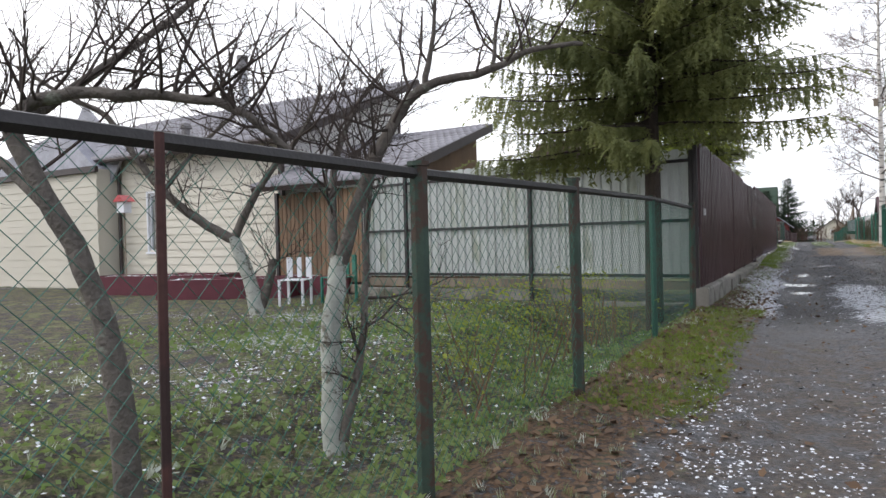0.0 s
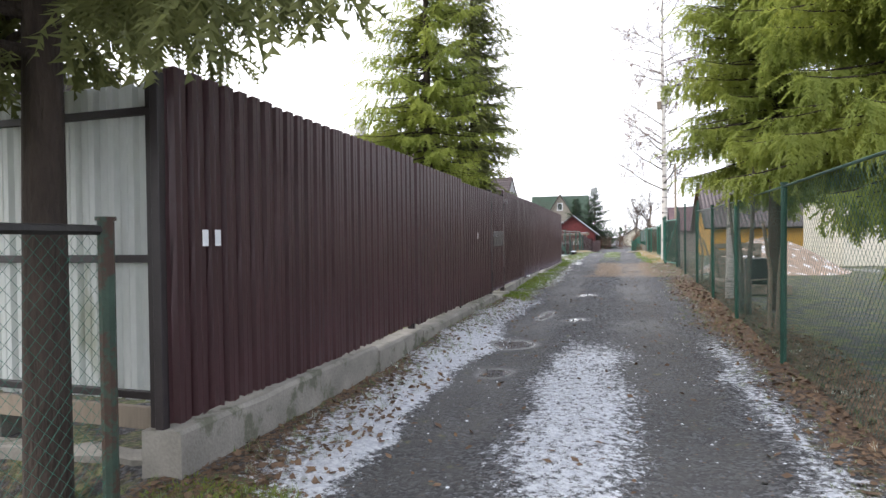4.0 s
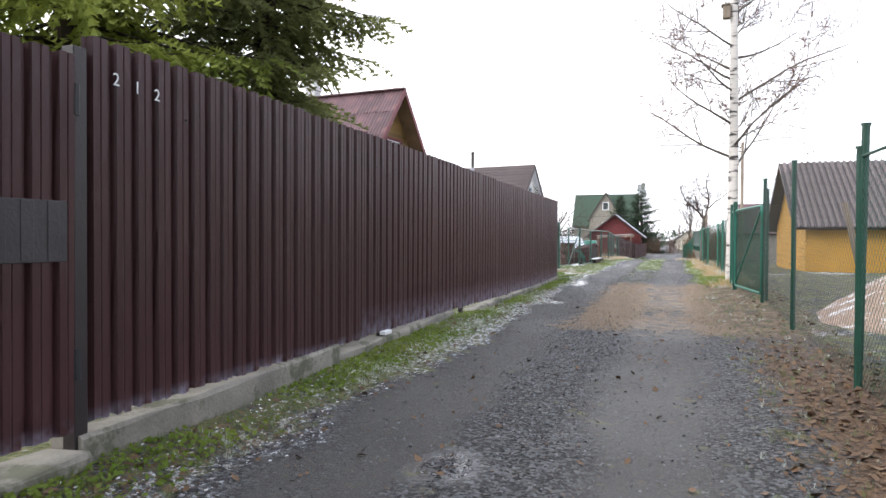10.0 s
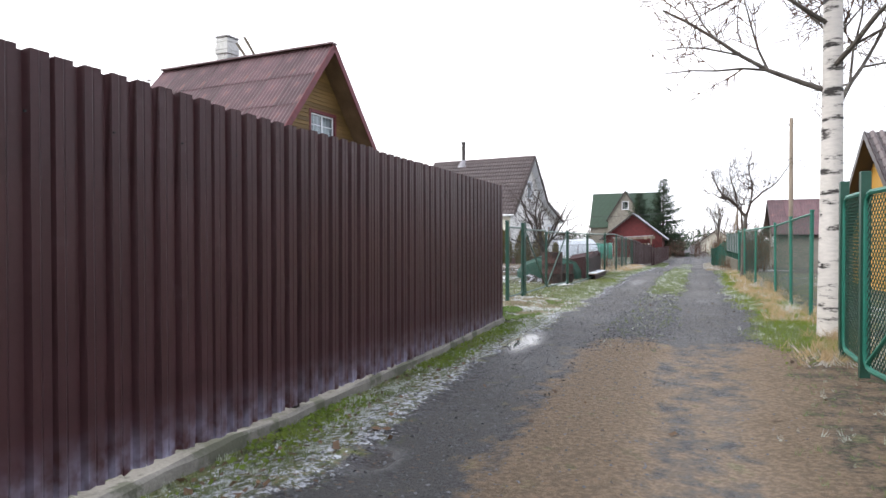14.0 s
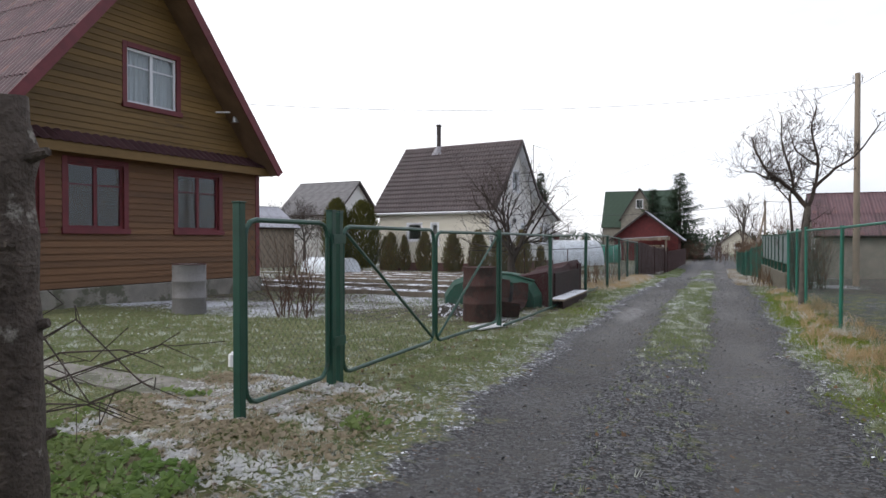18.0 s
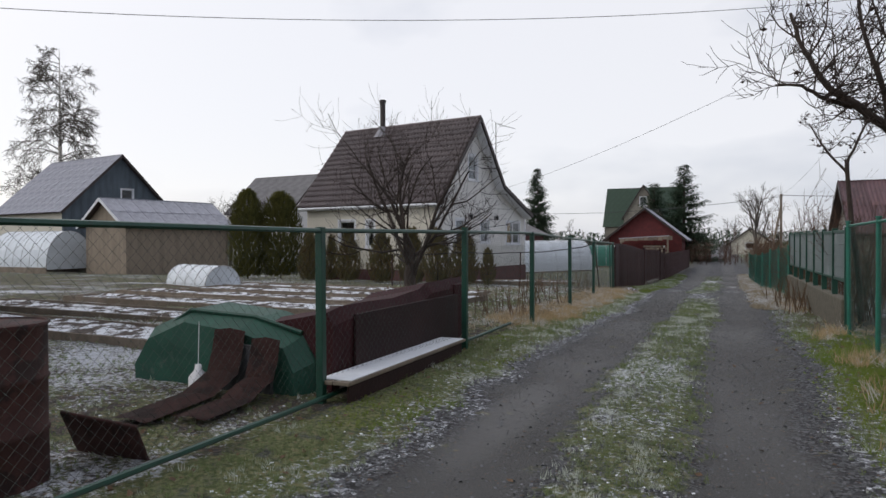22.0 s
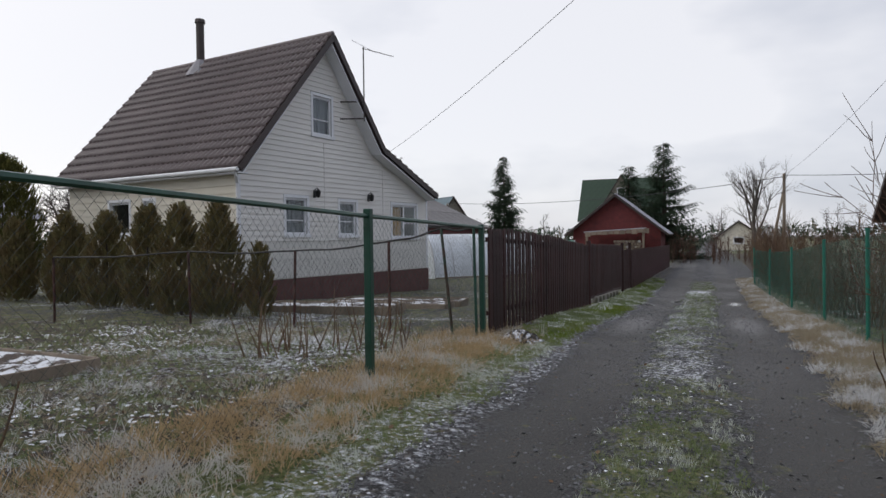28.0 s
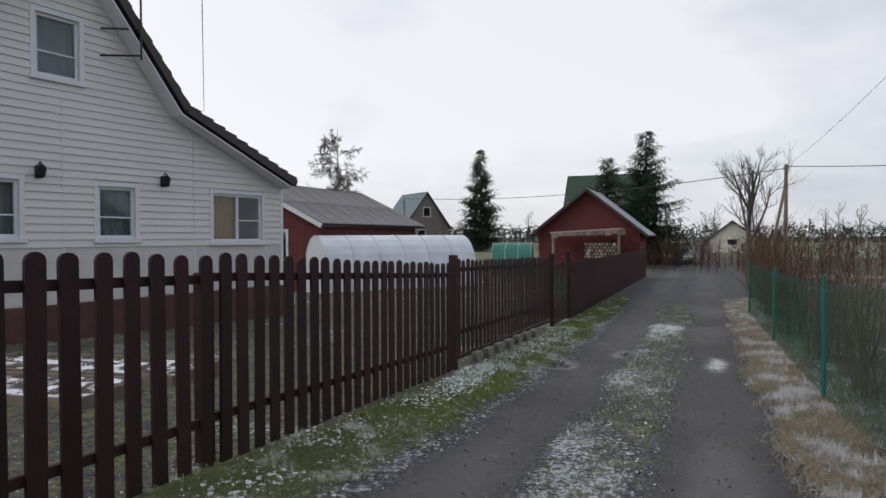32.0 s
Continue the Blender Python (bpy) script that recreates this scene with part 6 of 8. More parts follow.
def spray(seed, n=5, droop=0.25):
    """A spruce twig along +x, one unit long: needles as slim triangles round a stem."""
    rng = random.Random(seed)
    V, F = [], []
    for k in range(n):
        t = (k + 0.5) / n
        z = -droop * t * t
        for s in (-1, 1):
            l = 0.27 * (1.1 - 0.5 * t) * rng.uniform(0.8, 1.2)
            a = radians(rng.uniform(30, 55)) * s
            zz = rng.uniform(-0.10, 0.08)
            b = len(V)
            V += [(t - 0.10, -0.012 * s, z), (t + 0.12, 0.014 * s, z), (t + l * math.cos(a), l * math.sin(a), z + zz)]
            F.append((b, b + 1, b + 2))
        b = len(V)
        V += [(t - 0.07, 0, z), (t + 0.08, 0.01, z), (t + 0.15, rng.uniform(-0.04, 0.04), z + 0.10)]
        F.append((b, b + 1, b + 2))
    return np.array(V), np.array(F)


def fine_spray(seed, n=9, droop=0.30):
    """A near spruce twig along +x: a thin stem with slim needles standing off it."""
    rng = random.Random(seed)
    V, F = [], []
    for k in range(4):
        t0, t1 = k / 4, (k + 1) / 4
        b = len(V)
        V += [(t0, -0.020, -droop * t0 * t0), (t0, 0.020, -droop * t0 * t0), (t1, 0.0, -droop * t1 * t1)]
        F.append((b, b + 1, b + 2))
    for k in range(n):
        t = (k + 0.5) / n
        z = -droop * t * t
        for s in (-1, 1):
            l = 0.23 * (1.15 - 0.55 * t) * rng.uniform(0.75, 1.25)
            a = radians(rng.uniform(25, 60)) * s
            b = len(V)
            V += [(t - 0.06, 0, z), (t + 0.06, 0, z), (t + l * math.cos(a), l * math.sin(a), z + rng.uniform(-0.12, 0.10))]
            F.append((b, b + 1, b + 2))
    return np.array(V), np.array(F)


def scatter(name, template, mats, material):
    """Copies of a small mesh at many 4x4 poses, joined."""
    V, F = template
    M = np.asarray(mats)
    P = np.einsum("nij,vj->nvi", M[:, :3, :3], V) + M[:, None, :3, 3]
    Fs = F[None] + (np.arange(len(M)) * len(V))[:, None, None]
    return mesh_np(name, P.reshape(-1, 3), Fs.reshape(-1, F.shape[1]), material)


def frame_from(d, up=(0, 0, 1), s=1.0):
    x = np.asarray(d, float)
    x = x / np.linalg.norm(x)
    y = np.cross(up, x)
    ny = np.linalg.norm(y)
    y = y / ny if ny > 1e-4 else np.array([0, 1.0, 0])
    z = np.cross(x, y)
    m = np.eye(4)
    m[:3, 0], m[:3, 1], m[:3, 2] = x * s, y * s, z * s
    return m


def spruce(name, label, at, h, low, radius, seed, material, trunk_r=0.14, droop=0.45, dens=1.0, twig_len=0.42, whorl=0.34, per=6, lane_side=1.0, hang=1.0, full=0.85, lift=0.0, lift_to=45.0, near=False):
    rng = random.Random(seed)
    t = thing(name, at, label, "tree")
    w = Wood()
    w.limb([(0, 0, -0.2), (0.02, 0, h * 0.3), (0, 0.03, h * 0.7), (0, 0, h)], [trunk_r * 1.15, trunk_r * 0.9, trunk_r * 0.45, 0.015], 9)
    o = new("trunk", w.mesh("trunk", M_BARK))
    o.parent = t
    lim, mats = Wood(), []
    z = low
    while z < h - 0.15:
        f = 1 - (z - low) / (h - low)
        R = radius * (0.04 + 1.0 * f ** full)
        for k in range(per):
            az = rng.uniform(0, 2 * math.pi)
            L = R * rng.uniform(0.6, 1.12) * (lane_side if math.cos(az) > 0.25 and z < low + 1.3 else 1.0)
            zz = z + rng.uniform(-0.15, 0.15) + lift * f * max(0.0, math.cos(az - radians(lift_to)))
            rise = 0.25 - droop * f
            pts = []
            for j in range(6):
                u = j / 5
                pts.append((math.cos(az) * L * u, math.sin(az) * L * u, zz + L * (rise * u - 0.28 * f * u * u + 0.22 * u ** 3)))
            lim.limb(pts, [0.022 * f + 0.008 - (0.02 * f + 0.005) * j / 5 for j in range(6)], 3)
            n = max(3, int(L / 0.15 * dens))
            for i in range(n):
                u = 0.12 + 0.88 * (i + rng.random()) / n
                j = min(4, int(u * 5))
                a, b = np.array(pts[j]), np.array(pts[j + 1])
                c = a + (b - a) * (u * 5 - j)
                for s in (-1, 1):
                    ang = az + s * radians(rng.uniform(25, 75))
                    dz = -rng.uniform(0.1, 1.0) ** 1.2 * (0.4 + 1.4 * f * hang)
                    m = frame_from((math.cos(ang), math.sin(ang), dz), s=twig_len * rng.uniform(0.6, 1.3) * (1.05 - 0.35 * u) * (0.55 + 0.45 * f))
                    m[:3, 3] = c
                    mats.append(m)
            m = frame_from((math.cos(az), math.sin(az), -0.15), s=twig_len * (0.5 + 0.5 * f))
            m[:3, 3] = pts[-1]
            mats.append(m)
        z += whorl * (0.55 + 0.6 * f)
    o = new("limb", lim.mesh("limb", M_BARK))
    o.parent = t
    rng.shuffle(mats)
    o = new("crown", scatter("crown", fine_spray(seed) if near else spray(seed), mats, material))
    o.parent = t
    return t


spruce("spruce", "spruce with drooping grey-green branches over the fence corner", (-2.10, 9.0, -0.35), 8.5, 2.80, 2.45, 11, M_NEEDLE, 0.115, 0.30, 2.6, 0.38, 0.24, 11, 0.95, 1.35, 0.45, 0.85, 50.0, True)
spruce("spruce", "tall yellow-green spruce behind the maroon fence", (-3.75, 22.3, 0.1), 10.6, 2.1, 2.1, 12, M_NEEDLEY, 0.14, 0.5, 1.8, 0.42, 0.31, 10, 0.8, 1.1, 0.65)
spruce("spruce", "dark green spruce behind the maroon fence", (-2.95, 24.2, 0.1), 10.2, 2.2, 1.55, 13, M_NEEDLE, 0.14, 0.45, 1.8, 0.42, 0.29, 10, 0.5, 1.0, 0.55)
spruce("spruce", "dense yellow-green spruce with low boughs behind the tall net fence", (4.25, 14.3, 0.0), 8.5, 1.25, 1.9, 14, M_NEEDLEY, 0.13, 0.40, 3.3, 0.42, 0.26, 14, 1.0, 1.35, 0.30, 1.4, 180.0, True)
spruce("spruce", "dense green spruce reaching out over the tall net fence", (3.55, 18.5, 0.0), 8.2, 2.35, 1.78, 15, M_NEEDLEY, 0.13, 0.35, 3.3, 0.40, 0.26, 14, 1.0, 1.35, 0.35, 0.9, 200.0, True)
spruce("spruce", "tall dark spruce in the distance", (-27.6, 149.5, -0.5), 14.2, 1.0, 3.3, 16, M_NEEDLED, 0.2, 0.15, 1.1, 1.0, 0.6, 9)
spruce("spruce", "dark spruce behind the red shed", (-2.6, 111.0, -0.4), 9.5, 0.5, 3.4, 17, M_NEEDLED, 0.2, 0.25, 1.3, 0.7, 0.5, 9)
spruce("spruce", "second dark spruce behind the red shed", (-5.6, 113.0, -0.4), 8.0, 0.5, 2.7, 18, M_NEEDLED, 0.2, 0.25, 1.3, 0.7, 0.5, 9)


# pale bare stems between the spruces and the net
def stem(at, pts, r, material, label):
    t = thing("sapling", at, label, "tree", "bare stems by the net")
    part("trunk", tube(bmesh.new(), pts, [r * (1 - 0.12 * k) for k in range(len(pts))], 8), material, t, smooth=True)


# birch at the gate
def birch(name, label, at, h, seed, r, first=3.0, droop=0.22, n=16, reach=2.4, top=4, min_r=0.006, fork=5, twig=None):
    rng = random.Random(seed)
    limbs = []
    for k in range(n):
        z = first + (h - first - 0.8) * k / n
        az = rng.uniform(0, 6.283)
        L = reach * (1 - 0.5 * k / n) * rng.uniform(0.75, 1.2)
        limbs.append(((0, 0, z), (math.cos(az), math.sin(az), rng.uniform(0.15, 0.6)), L, r * 0.32 * (1 - 0.5 * k / n)))
    trunk = ([(0, 0, -0.2), (0.02, 0.0, h * 0.25), (-0.03, 0.02, h * 0.6), (0, 0, h)], [r * 1.25, r * 0.95, r * 0.6, 0.02])
    return bare_tree(name, label, at, seed, limbs, trunk, top, M_APPLEBARK, twig or M_TWIGRED, fork, 0.16, 0.03, min_r, 0.55, 0.7, droop, trunk_mat=M_BIRCH)


birch("birch", "leafless white birch beside the green gate", (2.78, 34.9, 0.34), 14.0, 21, 0.115, 2.7, 0.02, 40, 2.7, 4, 0.0065)
nest = thing("nest_box", (2.62, 34.86, 6.6), "small grey wooden nest box on the birch trunk", "nest box")
part("body", box_bm(-0.10, 0.06, -0.09, 0.09, 0, 0.3, 0.006), M_OLDWOOD, nest)
part("roof", box_bm(-0.14, 0.07, -0.12, 0.12, 0.3, 0.325, 0.004), M_OLDWOOD, nest)
stem((3.08, 20.35, 0.08), [(0, 0, -0.1), (0.02, 0, 1.0), (0.05, 0.05, 2.4), (0.1, 0.1, 4.0)], 0.085, M_BIRCH, "white birch stem close behind the net")
stem((2.92, 17.9, 0.08), [(0, 0, -0.1), (-0.03, 0.03, 0.5), (-0.12, 0.1, 1.2), (-0.2, 0.15, 2.0)], 0.035, M_APPLEBARK, "slim grey stem leaning behind the net")
stem((2.98, 17.7, 0.08), [(0, 0, -0.1), (0.0, 0.02, 0.7), (0.06, 0.02, 1.4), (0.08, 0.05, 2.4)], 0.045, M_APPLEBARK, "pale grey stem close behind the net")
stem((3.1, 19.0, 0.08), [(0, 0, -0.1), (0.0, 0.02, 0.7), (-0.06, 0.02, 1.4), (-0.08, 0.05, 2.4)], 0.04, M_APPLEBARK, "pale grey stem close behind the net")
board = thing("leaning_board", (2.93, 23.0, 0.1), "pale weathered board leaning against the net", "board")
part("plank", beam(bmesh.new(), (0.28, -0.55, 0.0), (0.0, 0.15, 1.15), 0.16, 0.03, (1, 0, 0.3)), M_OLDWOOD, board)
birch("birch", "slender distant birch with fine twigs", (-60.0, 88.0, 0), 21.0, 23, 0.25, 3, 0.6, 44, 4.6, 4, 0.02, 5, M_PALETWIG)
birch("birch", "slender distant birch behind the grey roof", (-33.0, 120.0, 0), 12.5, 24, 0.2, 3, 0.4, 22, 3.2, 4, 0.018, 5, M_PALETWIG)

# apple trees in the first garden
def bough_tree(label, at, seed, boughs, foot_mat, shoot=0.0022, twig=0.55, bark=None):
    """A crooked old fruit tree: boughs as (points, first and last radius), with side shoots springing from them; the first is the trunk."""
    rng = random.Random(seed)
    t = thing("apple_tree", at, label, "tree")
    shoots = Wood()
    for k, (pts, r0, r1) in enumerate(boughs):
        w = Wood()
        fine = []
        P = [Vector(p) for p in pts]
        for i in range(len(P) - 1):
            a0, a1, a2, a3 = P[max(0, i - 1)], P[i], P[i + 1], P[min(len(P) - 1, i + 2)]
            for j in range(4):
                u = j / 4
                fine.append(0.5 * ((2 * a1) + (a2 - a0) * u + (2 * a0 - 5 * a1 + 4 * a2 - a3) * u * u + (3 * a1 - a0 - 3 * a2 + a3) * u ** 3) + Vector((rng.uniform(-0.008, 0.008), rng.uniform(-0.008, 0.008), rng.uniform(-0.008, 0.008))))
        fine.append(P[-1])
        rad = [(r0 + (r1 - r0) * i / (len(fine) - 1)) * rng.uniform(0.93, 1.07) for i in range(len(fine))]
        w.limb(fine, rad, 8)
        o = new("trunk" if k == 0 else "bough", w.mesh("bough", foot_mat if k == 0 else bark or M_APPLEBARK))
        o.parent = t
        for i in range(3 if k else 10, len(fine) - 1):
            for _ in range(2):
                if rng.random() < (0.75 if k else 0.3):
                    d = Vector((rng.uniform(-1, 1), rng.uniform(-1, 1), rng.uniform(-0.2, 1.2))).normalized()
                    grow(rng, shoots, shoots, fine[i], d, twig * rng.uniform(0.5, 1.5), min(0.011, rad[i] * 0.5), 2, 4, 0.3, 0.12, 3, shoot, 0.6, 0.85)
    o = new("crown", shoots.mesh("crown", M_TWIG))
    o.parent = t
    return t


bough_tree("old leaning apple tree with a crooked arching bough, bare", (-2.98, 1.38, H(-2.98, 1.38)), 31, [
    ([(0, 0, -0.15), (-0.05, -0.03, 0.67), (-0.16, -0.09, 1.15), (-0.36, -0.2, 1.60), (-0.45, -0.25, 1.84)], 0.062, 0.038),
    ([(-0.45, -0.25, 1.82), (-0.38, -0.2, 1.92), (-0.18, -0.1, 1.97), (0.05, 0.03, 1.96), (0.28, 0.15, 1.94), (0.48, 0.26, 1.88), (0.64, 0.38, 1.72), (0.80, 0.5, 1.62)], 0.036, 0.014),
    ([(-0.30, -0.17, 1.45), (-0.75, -0.2, 1.75), (-1.3, -0.3, 1.95), (-1.9, -0.4, 2.1)], 0.03, 0.01),
    ([(-0.42, -0.2, 1.85), (-0.3, 0.3, 2.3), (-0.1, 0.7, 2.7), (0.3, 1.0, 2.9)], 0.026, 0.008)], M_APPLEBARK)
bough_tree("forked apple tree with a whitewashed foot, bare", (-2.69, 2.52, H(-2.69, 2.52)), 32, [
    ([(0, 0, -0.15), (0.0, 0.0, 0.66), (0.06, 0.03, 1.2)], 0.075, 0.055),
    ([(0.06, 0.03, 1.15), (0.18, 0.1, 1.58), (0.34, 0.19, 1.95), (0.51, 0.28, 2.18), (0.88, 0.48, 2.28), (1.09, 0.6, 2.40), (1.35, 0.74, 2.42)], 0.045, 0.012),
    ([(0.51, 0.28, 2.16), (0.56, 0.30, 2.4), (0.60, 0.33, 2.8)], 0.022, 0.008),
    ([(0.88, 0.48, 2.27), (0.9, 0.5, 2.5), (0.98, 0.5, 2.9)], 0.016, 0.006),
    ([(0.05, 0.0, 1.1), (-0.12, 0.2, 1.6), (-0.2, 0.5, 2.1), (-0.1, 0.8, 2.5)], 0.034, 0.01),
    ([(0.07, 0.0, 0.1), (0.14, 0.1, 0.6), (0.1, 0.25, 1.3), (0.05, 0.4, 1.9)], 0.034, 0.012)], M_LIME)
bough_tree("spreading apple tree with whitewashed trunk near the raised beds", (-7.3, 6.6, H(-7.3, 6.6)), 33, [
    ([(0.05, 0, -0.15), (-0.1, -0.05, 0.55), (-0.28, -0.16, 1.14)], 0.12, 0.085),
    ([(-0.26, -0.15, 1.1), (-0.73, -0.4, 1.42), (-1.16, -0.64, 1.85), (-1.51, -0.83, 2.36), (-1.85, -1.02, 2.95), (-2.42, -1.33, 3.3), (-3.0, -1.64, 3.72)], 0.075, 0.025),
    ([(-0.25, -0.14, 1.15), (0.0, 0.0, 1.72), (0.31, 0.17, 2.22), (0.68, 0.38, 2.72), (1.0, 0.4, 3.3)], 0.065, 0.02),
    ([(-1.16, -0.64, 1.85), (-0.9, -0.2, 2.5), (-0.4, 0.2, 3.1), (0.1, 0.3, 3.5)], 0.04, 0.012),
    ([(0.05, 0.05, 0.1), (0.2, 0.1, 0.6), (0.22, 0.12, 0.8)], 0.07, 0.06)], M_LIME, 0.0022, 0.9)

# the bushy bare tree in the middle garden
rng = random.Random(40)
bare_tree("fruit_tree", "many-stemmed bare fruit tree in the vegetable garden", (-5.1, 54.9, 0.3), 41,
          [((rng.uniform(-0.1, 0.1), rng.uniform(-0.1, 0.1), 0.45 + 0.10 * k), (math.cos(2.4 * k) * rng.uniform(0.35, 1.1), math.sin(2.4 * k) * rng.uniform(0.35, 1.1), 0.85), rng.uniform(1.8, 2.7), 0.05) for k in range(8)],
          ([(0.05, 0, -0.2), (0.0, 0, 0.3), (-0.05, 0, 0.6), (0.0, 0.05, 1.2)], [0.18, 0.14, 0.12, 0.07]), 4, M_BARK, M_TWIG, 4, 0.30, 0.14, 0.0042, 0.64, 0.8)
lane_apples = []
lane_apples.append(bough_tree("crooked apple tree with withered apples beside the lane", (2.62, 48.75, 0.25), 43, [
    ([(0, 0, -0.15), (0.03, 0.02, 0.7), (0.05, 0.0, 1.4), (0.10, 0, 2.05)], 0.075, 0.055),
    ([(0.10, 0, 2.0), (-0.12, 0.05, 2.32), (-0.42, 0.1, 2.60), (-0.62, 0.1, 2.80), (-0.8, 0.15, 3.15), (-0.9, 0.2, 3.5)], 0.05, 0.014),
    ([(-0.42, 0.1, 2.58), (-0.65, -0.1, 2.62), (-0.85, -0.2, 2.74), (-1.05, -0.2, 2.76)], 0.026, 0.009),
    ([(-0.15, 0.05, 2.35), (-0.2, 0.1, 2.8), (-0.35, 0.1, 3.3), (-0.35, 0.2, 3.9)], 0.03, 0.01),
    ([(0.10, 0, 2.0), (0.25, 0.2, 2.5), (0.3, 0.3, 3.0), (0.2, 0.4, 3.6), (0.3, 0.5, 4.1)], 0.04, 0.011),
    ([(0.2, 0.15, 2.4), (0.6, 0.3, 2.8), (1.0, 0.4, 3.1), (1.4, 0.5, 3.7)], 0.034, 0.01),
    ([(0.28, 0.3, 2.9), (-0.05, 0.5, 3.2), (-0.2, 0.6, 3.7)], 0.02, 0.008)], M_APPLEBARK, 0.0040, 0.46, M_BARK))
lane_apples.append(bough_tree("second slim leaning apple tree behind the net fence", (2.95, 53.6, 0.25), 44, [
    ([(0.12, 0, -0.15), (0.06, 0.0, 0.8), (-0.04, 0.0, 1.7), (-0.10, 0.0, 2.6)], 0.045, 0.03),
    ([(-0.08, 0, 2.4), (-0.35, 0.1, 2.75), (-0.6, 0.1, 3.2)], 0.024, 0.008),
    ([(-0.10, 0, 2.55), (0.1, 0.1, 3.0), (0.3, 0.2, 3.5)], 0.024, 0.008)], M_BARK, 0.0040, 0.42, M_BARK))
bare_tree("tree", "tall leafless tree near the end of the lane", (3.2, 96.0, -0.4), 45,
          [((0, 0, 1.6 + 0.4 * k), (math.cos(k * 2.4) * 0.6, math.sin(k * 2.4) * 0.6, 1.0), 2.8 - 0.2 * k, 0.07) for k in range(6)],
          ([(0, 0, -0.2), (0.0, 0, 2.0), (0, 0, 4.5)], [0.15, 0.11, 0.04]), 4, M_APPLEBARK, M_TWIG, 4, 0.15, 0.14, 0.006, 0.6, 0.55)


# shrubs without leaves
def shrub(name, label, at, seed, n, h, r, material, spread=0.35, top=2, min_r=0.003, fork=3, category="shrub"):
    rng = random.Random(seed)
    limbs = []
    for _ in range(n):
        a, q = rng.uniform(0, 6.283), r * math.sqrt(rng.random())
        limbs.append(((q * math.cos(a), q * math.sin(a), -0.05), (rng.uniform(-spread, spread), rng.uniform(-spread, spread), 1.0), h * rng.uniform(0.55, 1.0), 0.011))
    return bare_tree(name, label, at, seed, limbs, None, top, material, material, fork, 0.14, 0.05, min_r, 0.5, 0.6, category=category)


def thuja(at, h, r, seed, label="clipped columnar thuja, browned by frost", material=None, group="thujas by the white house", taper=1.9, blunt=0.8):
    """A column of upright sprays over a dark core of stems."""
    rng = random.Random(seed)
    t = thing("thuja", at, label, "shrub", group)
    w = Wood()
    w.limb([(0, 0, -0.1), (0, 0, h * 0.9)], [0.03, 0.01], 5)
    o = new("trunk", w.mesh("trunk", M_BARK))
    o.parent = t
    mats = []
    for _ in range(int(520 * h * r * 2)):
        z = h * (rng.random() ** 1.1)
        f = z / h
        R = r * (1 - f ** taper) ** blunt * (0.75 + 0.4 * min(1, f * 4)) * rng.uniform(0.55, 1.06)
        a = rng.uniform(0, 6.283)
        m = frame_from((math.cos(a) * rng.uniform(0.2, 0.7), math.sin(a) * rng.uniform(0.2, 0.7), 1.0), (math.cos(a), math.sin(a), 0), 0.20 * rng.uniform(0.7, 1.3))
        m[:3, 3] = (R * math.cos(a), R * math.sin(a), z * 0.93)
        mats.append(m)
    o = new("crown", scatter("crown", spray(seed, 8, 0.0), mats, material or M_THUJA))
    o.parent = t


# ---- plants round the gardens ----
shrub("shrub", "bare bushy shrub beside the brown house's lawn", (-5.6, 43.6, 0.3), 51, 26, 1.5, 0.35, M_TWIGRED, 0.5)
for k, (x, y, hh, n) in enumerate([(3.4, 55.0, 2.2, 30), (3.8, 57.5, 2.0, 30), (3.2, 59.5, 1.8, 34), (4.2, 61.0, 2.0, 26), (3.45, 63.2, 1.6, 44), (3.5, 65.6, 1.6, 46), (3.3, 68.0, 1.6, 46), (3.3, 70.6, 1.6, 46), (3.2, 73.4, 1.8, 46), (3.1, 76.5, 2.0, 46), (3.0, 80.0, 2.2, 46), (3.0, 84.0, 2.5, 40), (3.3, 88.0, 2.6, 34)]):
    shrub("shrub", "tangled leafless brown shrub behind the net fence", (x, y, H(x, y)), 60 + k, n, hh, 0.55, M_DRY if k % 3 else M_TWIGRED, 0.28)
for k, (x, y) in enumerate([(2.56, 56.1), (2.55, 57.4), (2.57, 58.6), (2.55, 59.9), (-2.5, 53.2), (-3.3, 51.6), (-2.9, 50.6), (-3.8, 52.8), (-2.4, 55.6), (-2.8, 60.5), (-3.6, 60.0), (-2.3, 6.9), (-2.6, 8.0)]):
    shrub("dry_weeds", "dry brown weed stems standing by the fence", (x, y, H(x, y)), 80 + k, 22, 0.75, 0.5, M_DRY, 0.35, 1, 0.0025, 2, "weeds")
for k, (x, y) in enumerate([(-2.4, 5.2), (-2.7, 4.2), (-2.3, 7.0), (-2.15, 3.6), (-2.25, 6.2)]):
    rng = random.Random(90 + k)
    t = shrub("currant_bush", "small bush with fresh yellow-green shoots", (x, y, H(x, y)), 95 + k, 7, 0.85, 0.3, M_DRY, 0.5, 1, 0.0016, 2)
    mats = []
    for _ in range(420):
        m = frame_from((rng.uniform(-1, 1), rng.uniform(-1, 1), rng.uniform(-0.3, 0.6)), s=rng.uniform(0.03, 0.06))
        q = rng.random()
        m[:3, 3] = (rng.gauss(0, 0.26), rng.gauss(0, 0.26), 0.25 + 0.65 * q)
        mats.append(m)
    o = new("foliage", scatter("foliage", (np.array([(0, -0.4, 0), (0.5, 0, 0.1), (1, 0.35, 0), (0.4, 0.5, 0.05)]), np.array([(0, 1, 2, 3)])), mats, M_YLEAF))
    o.parent = t
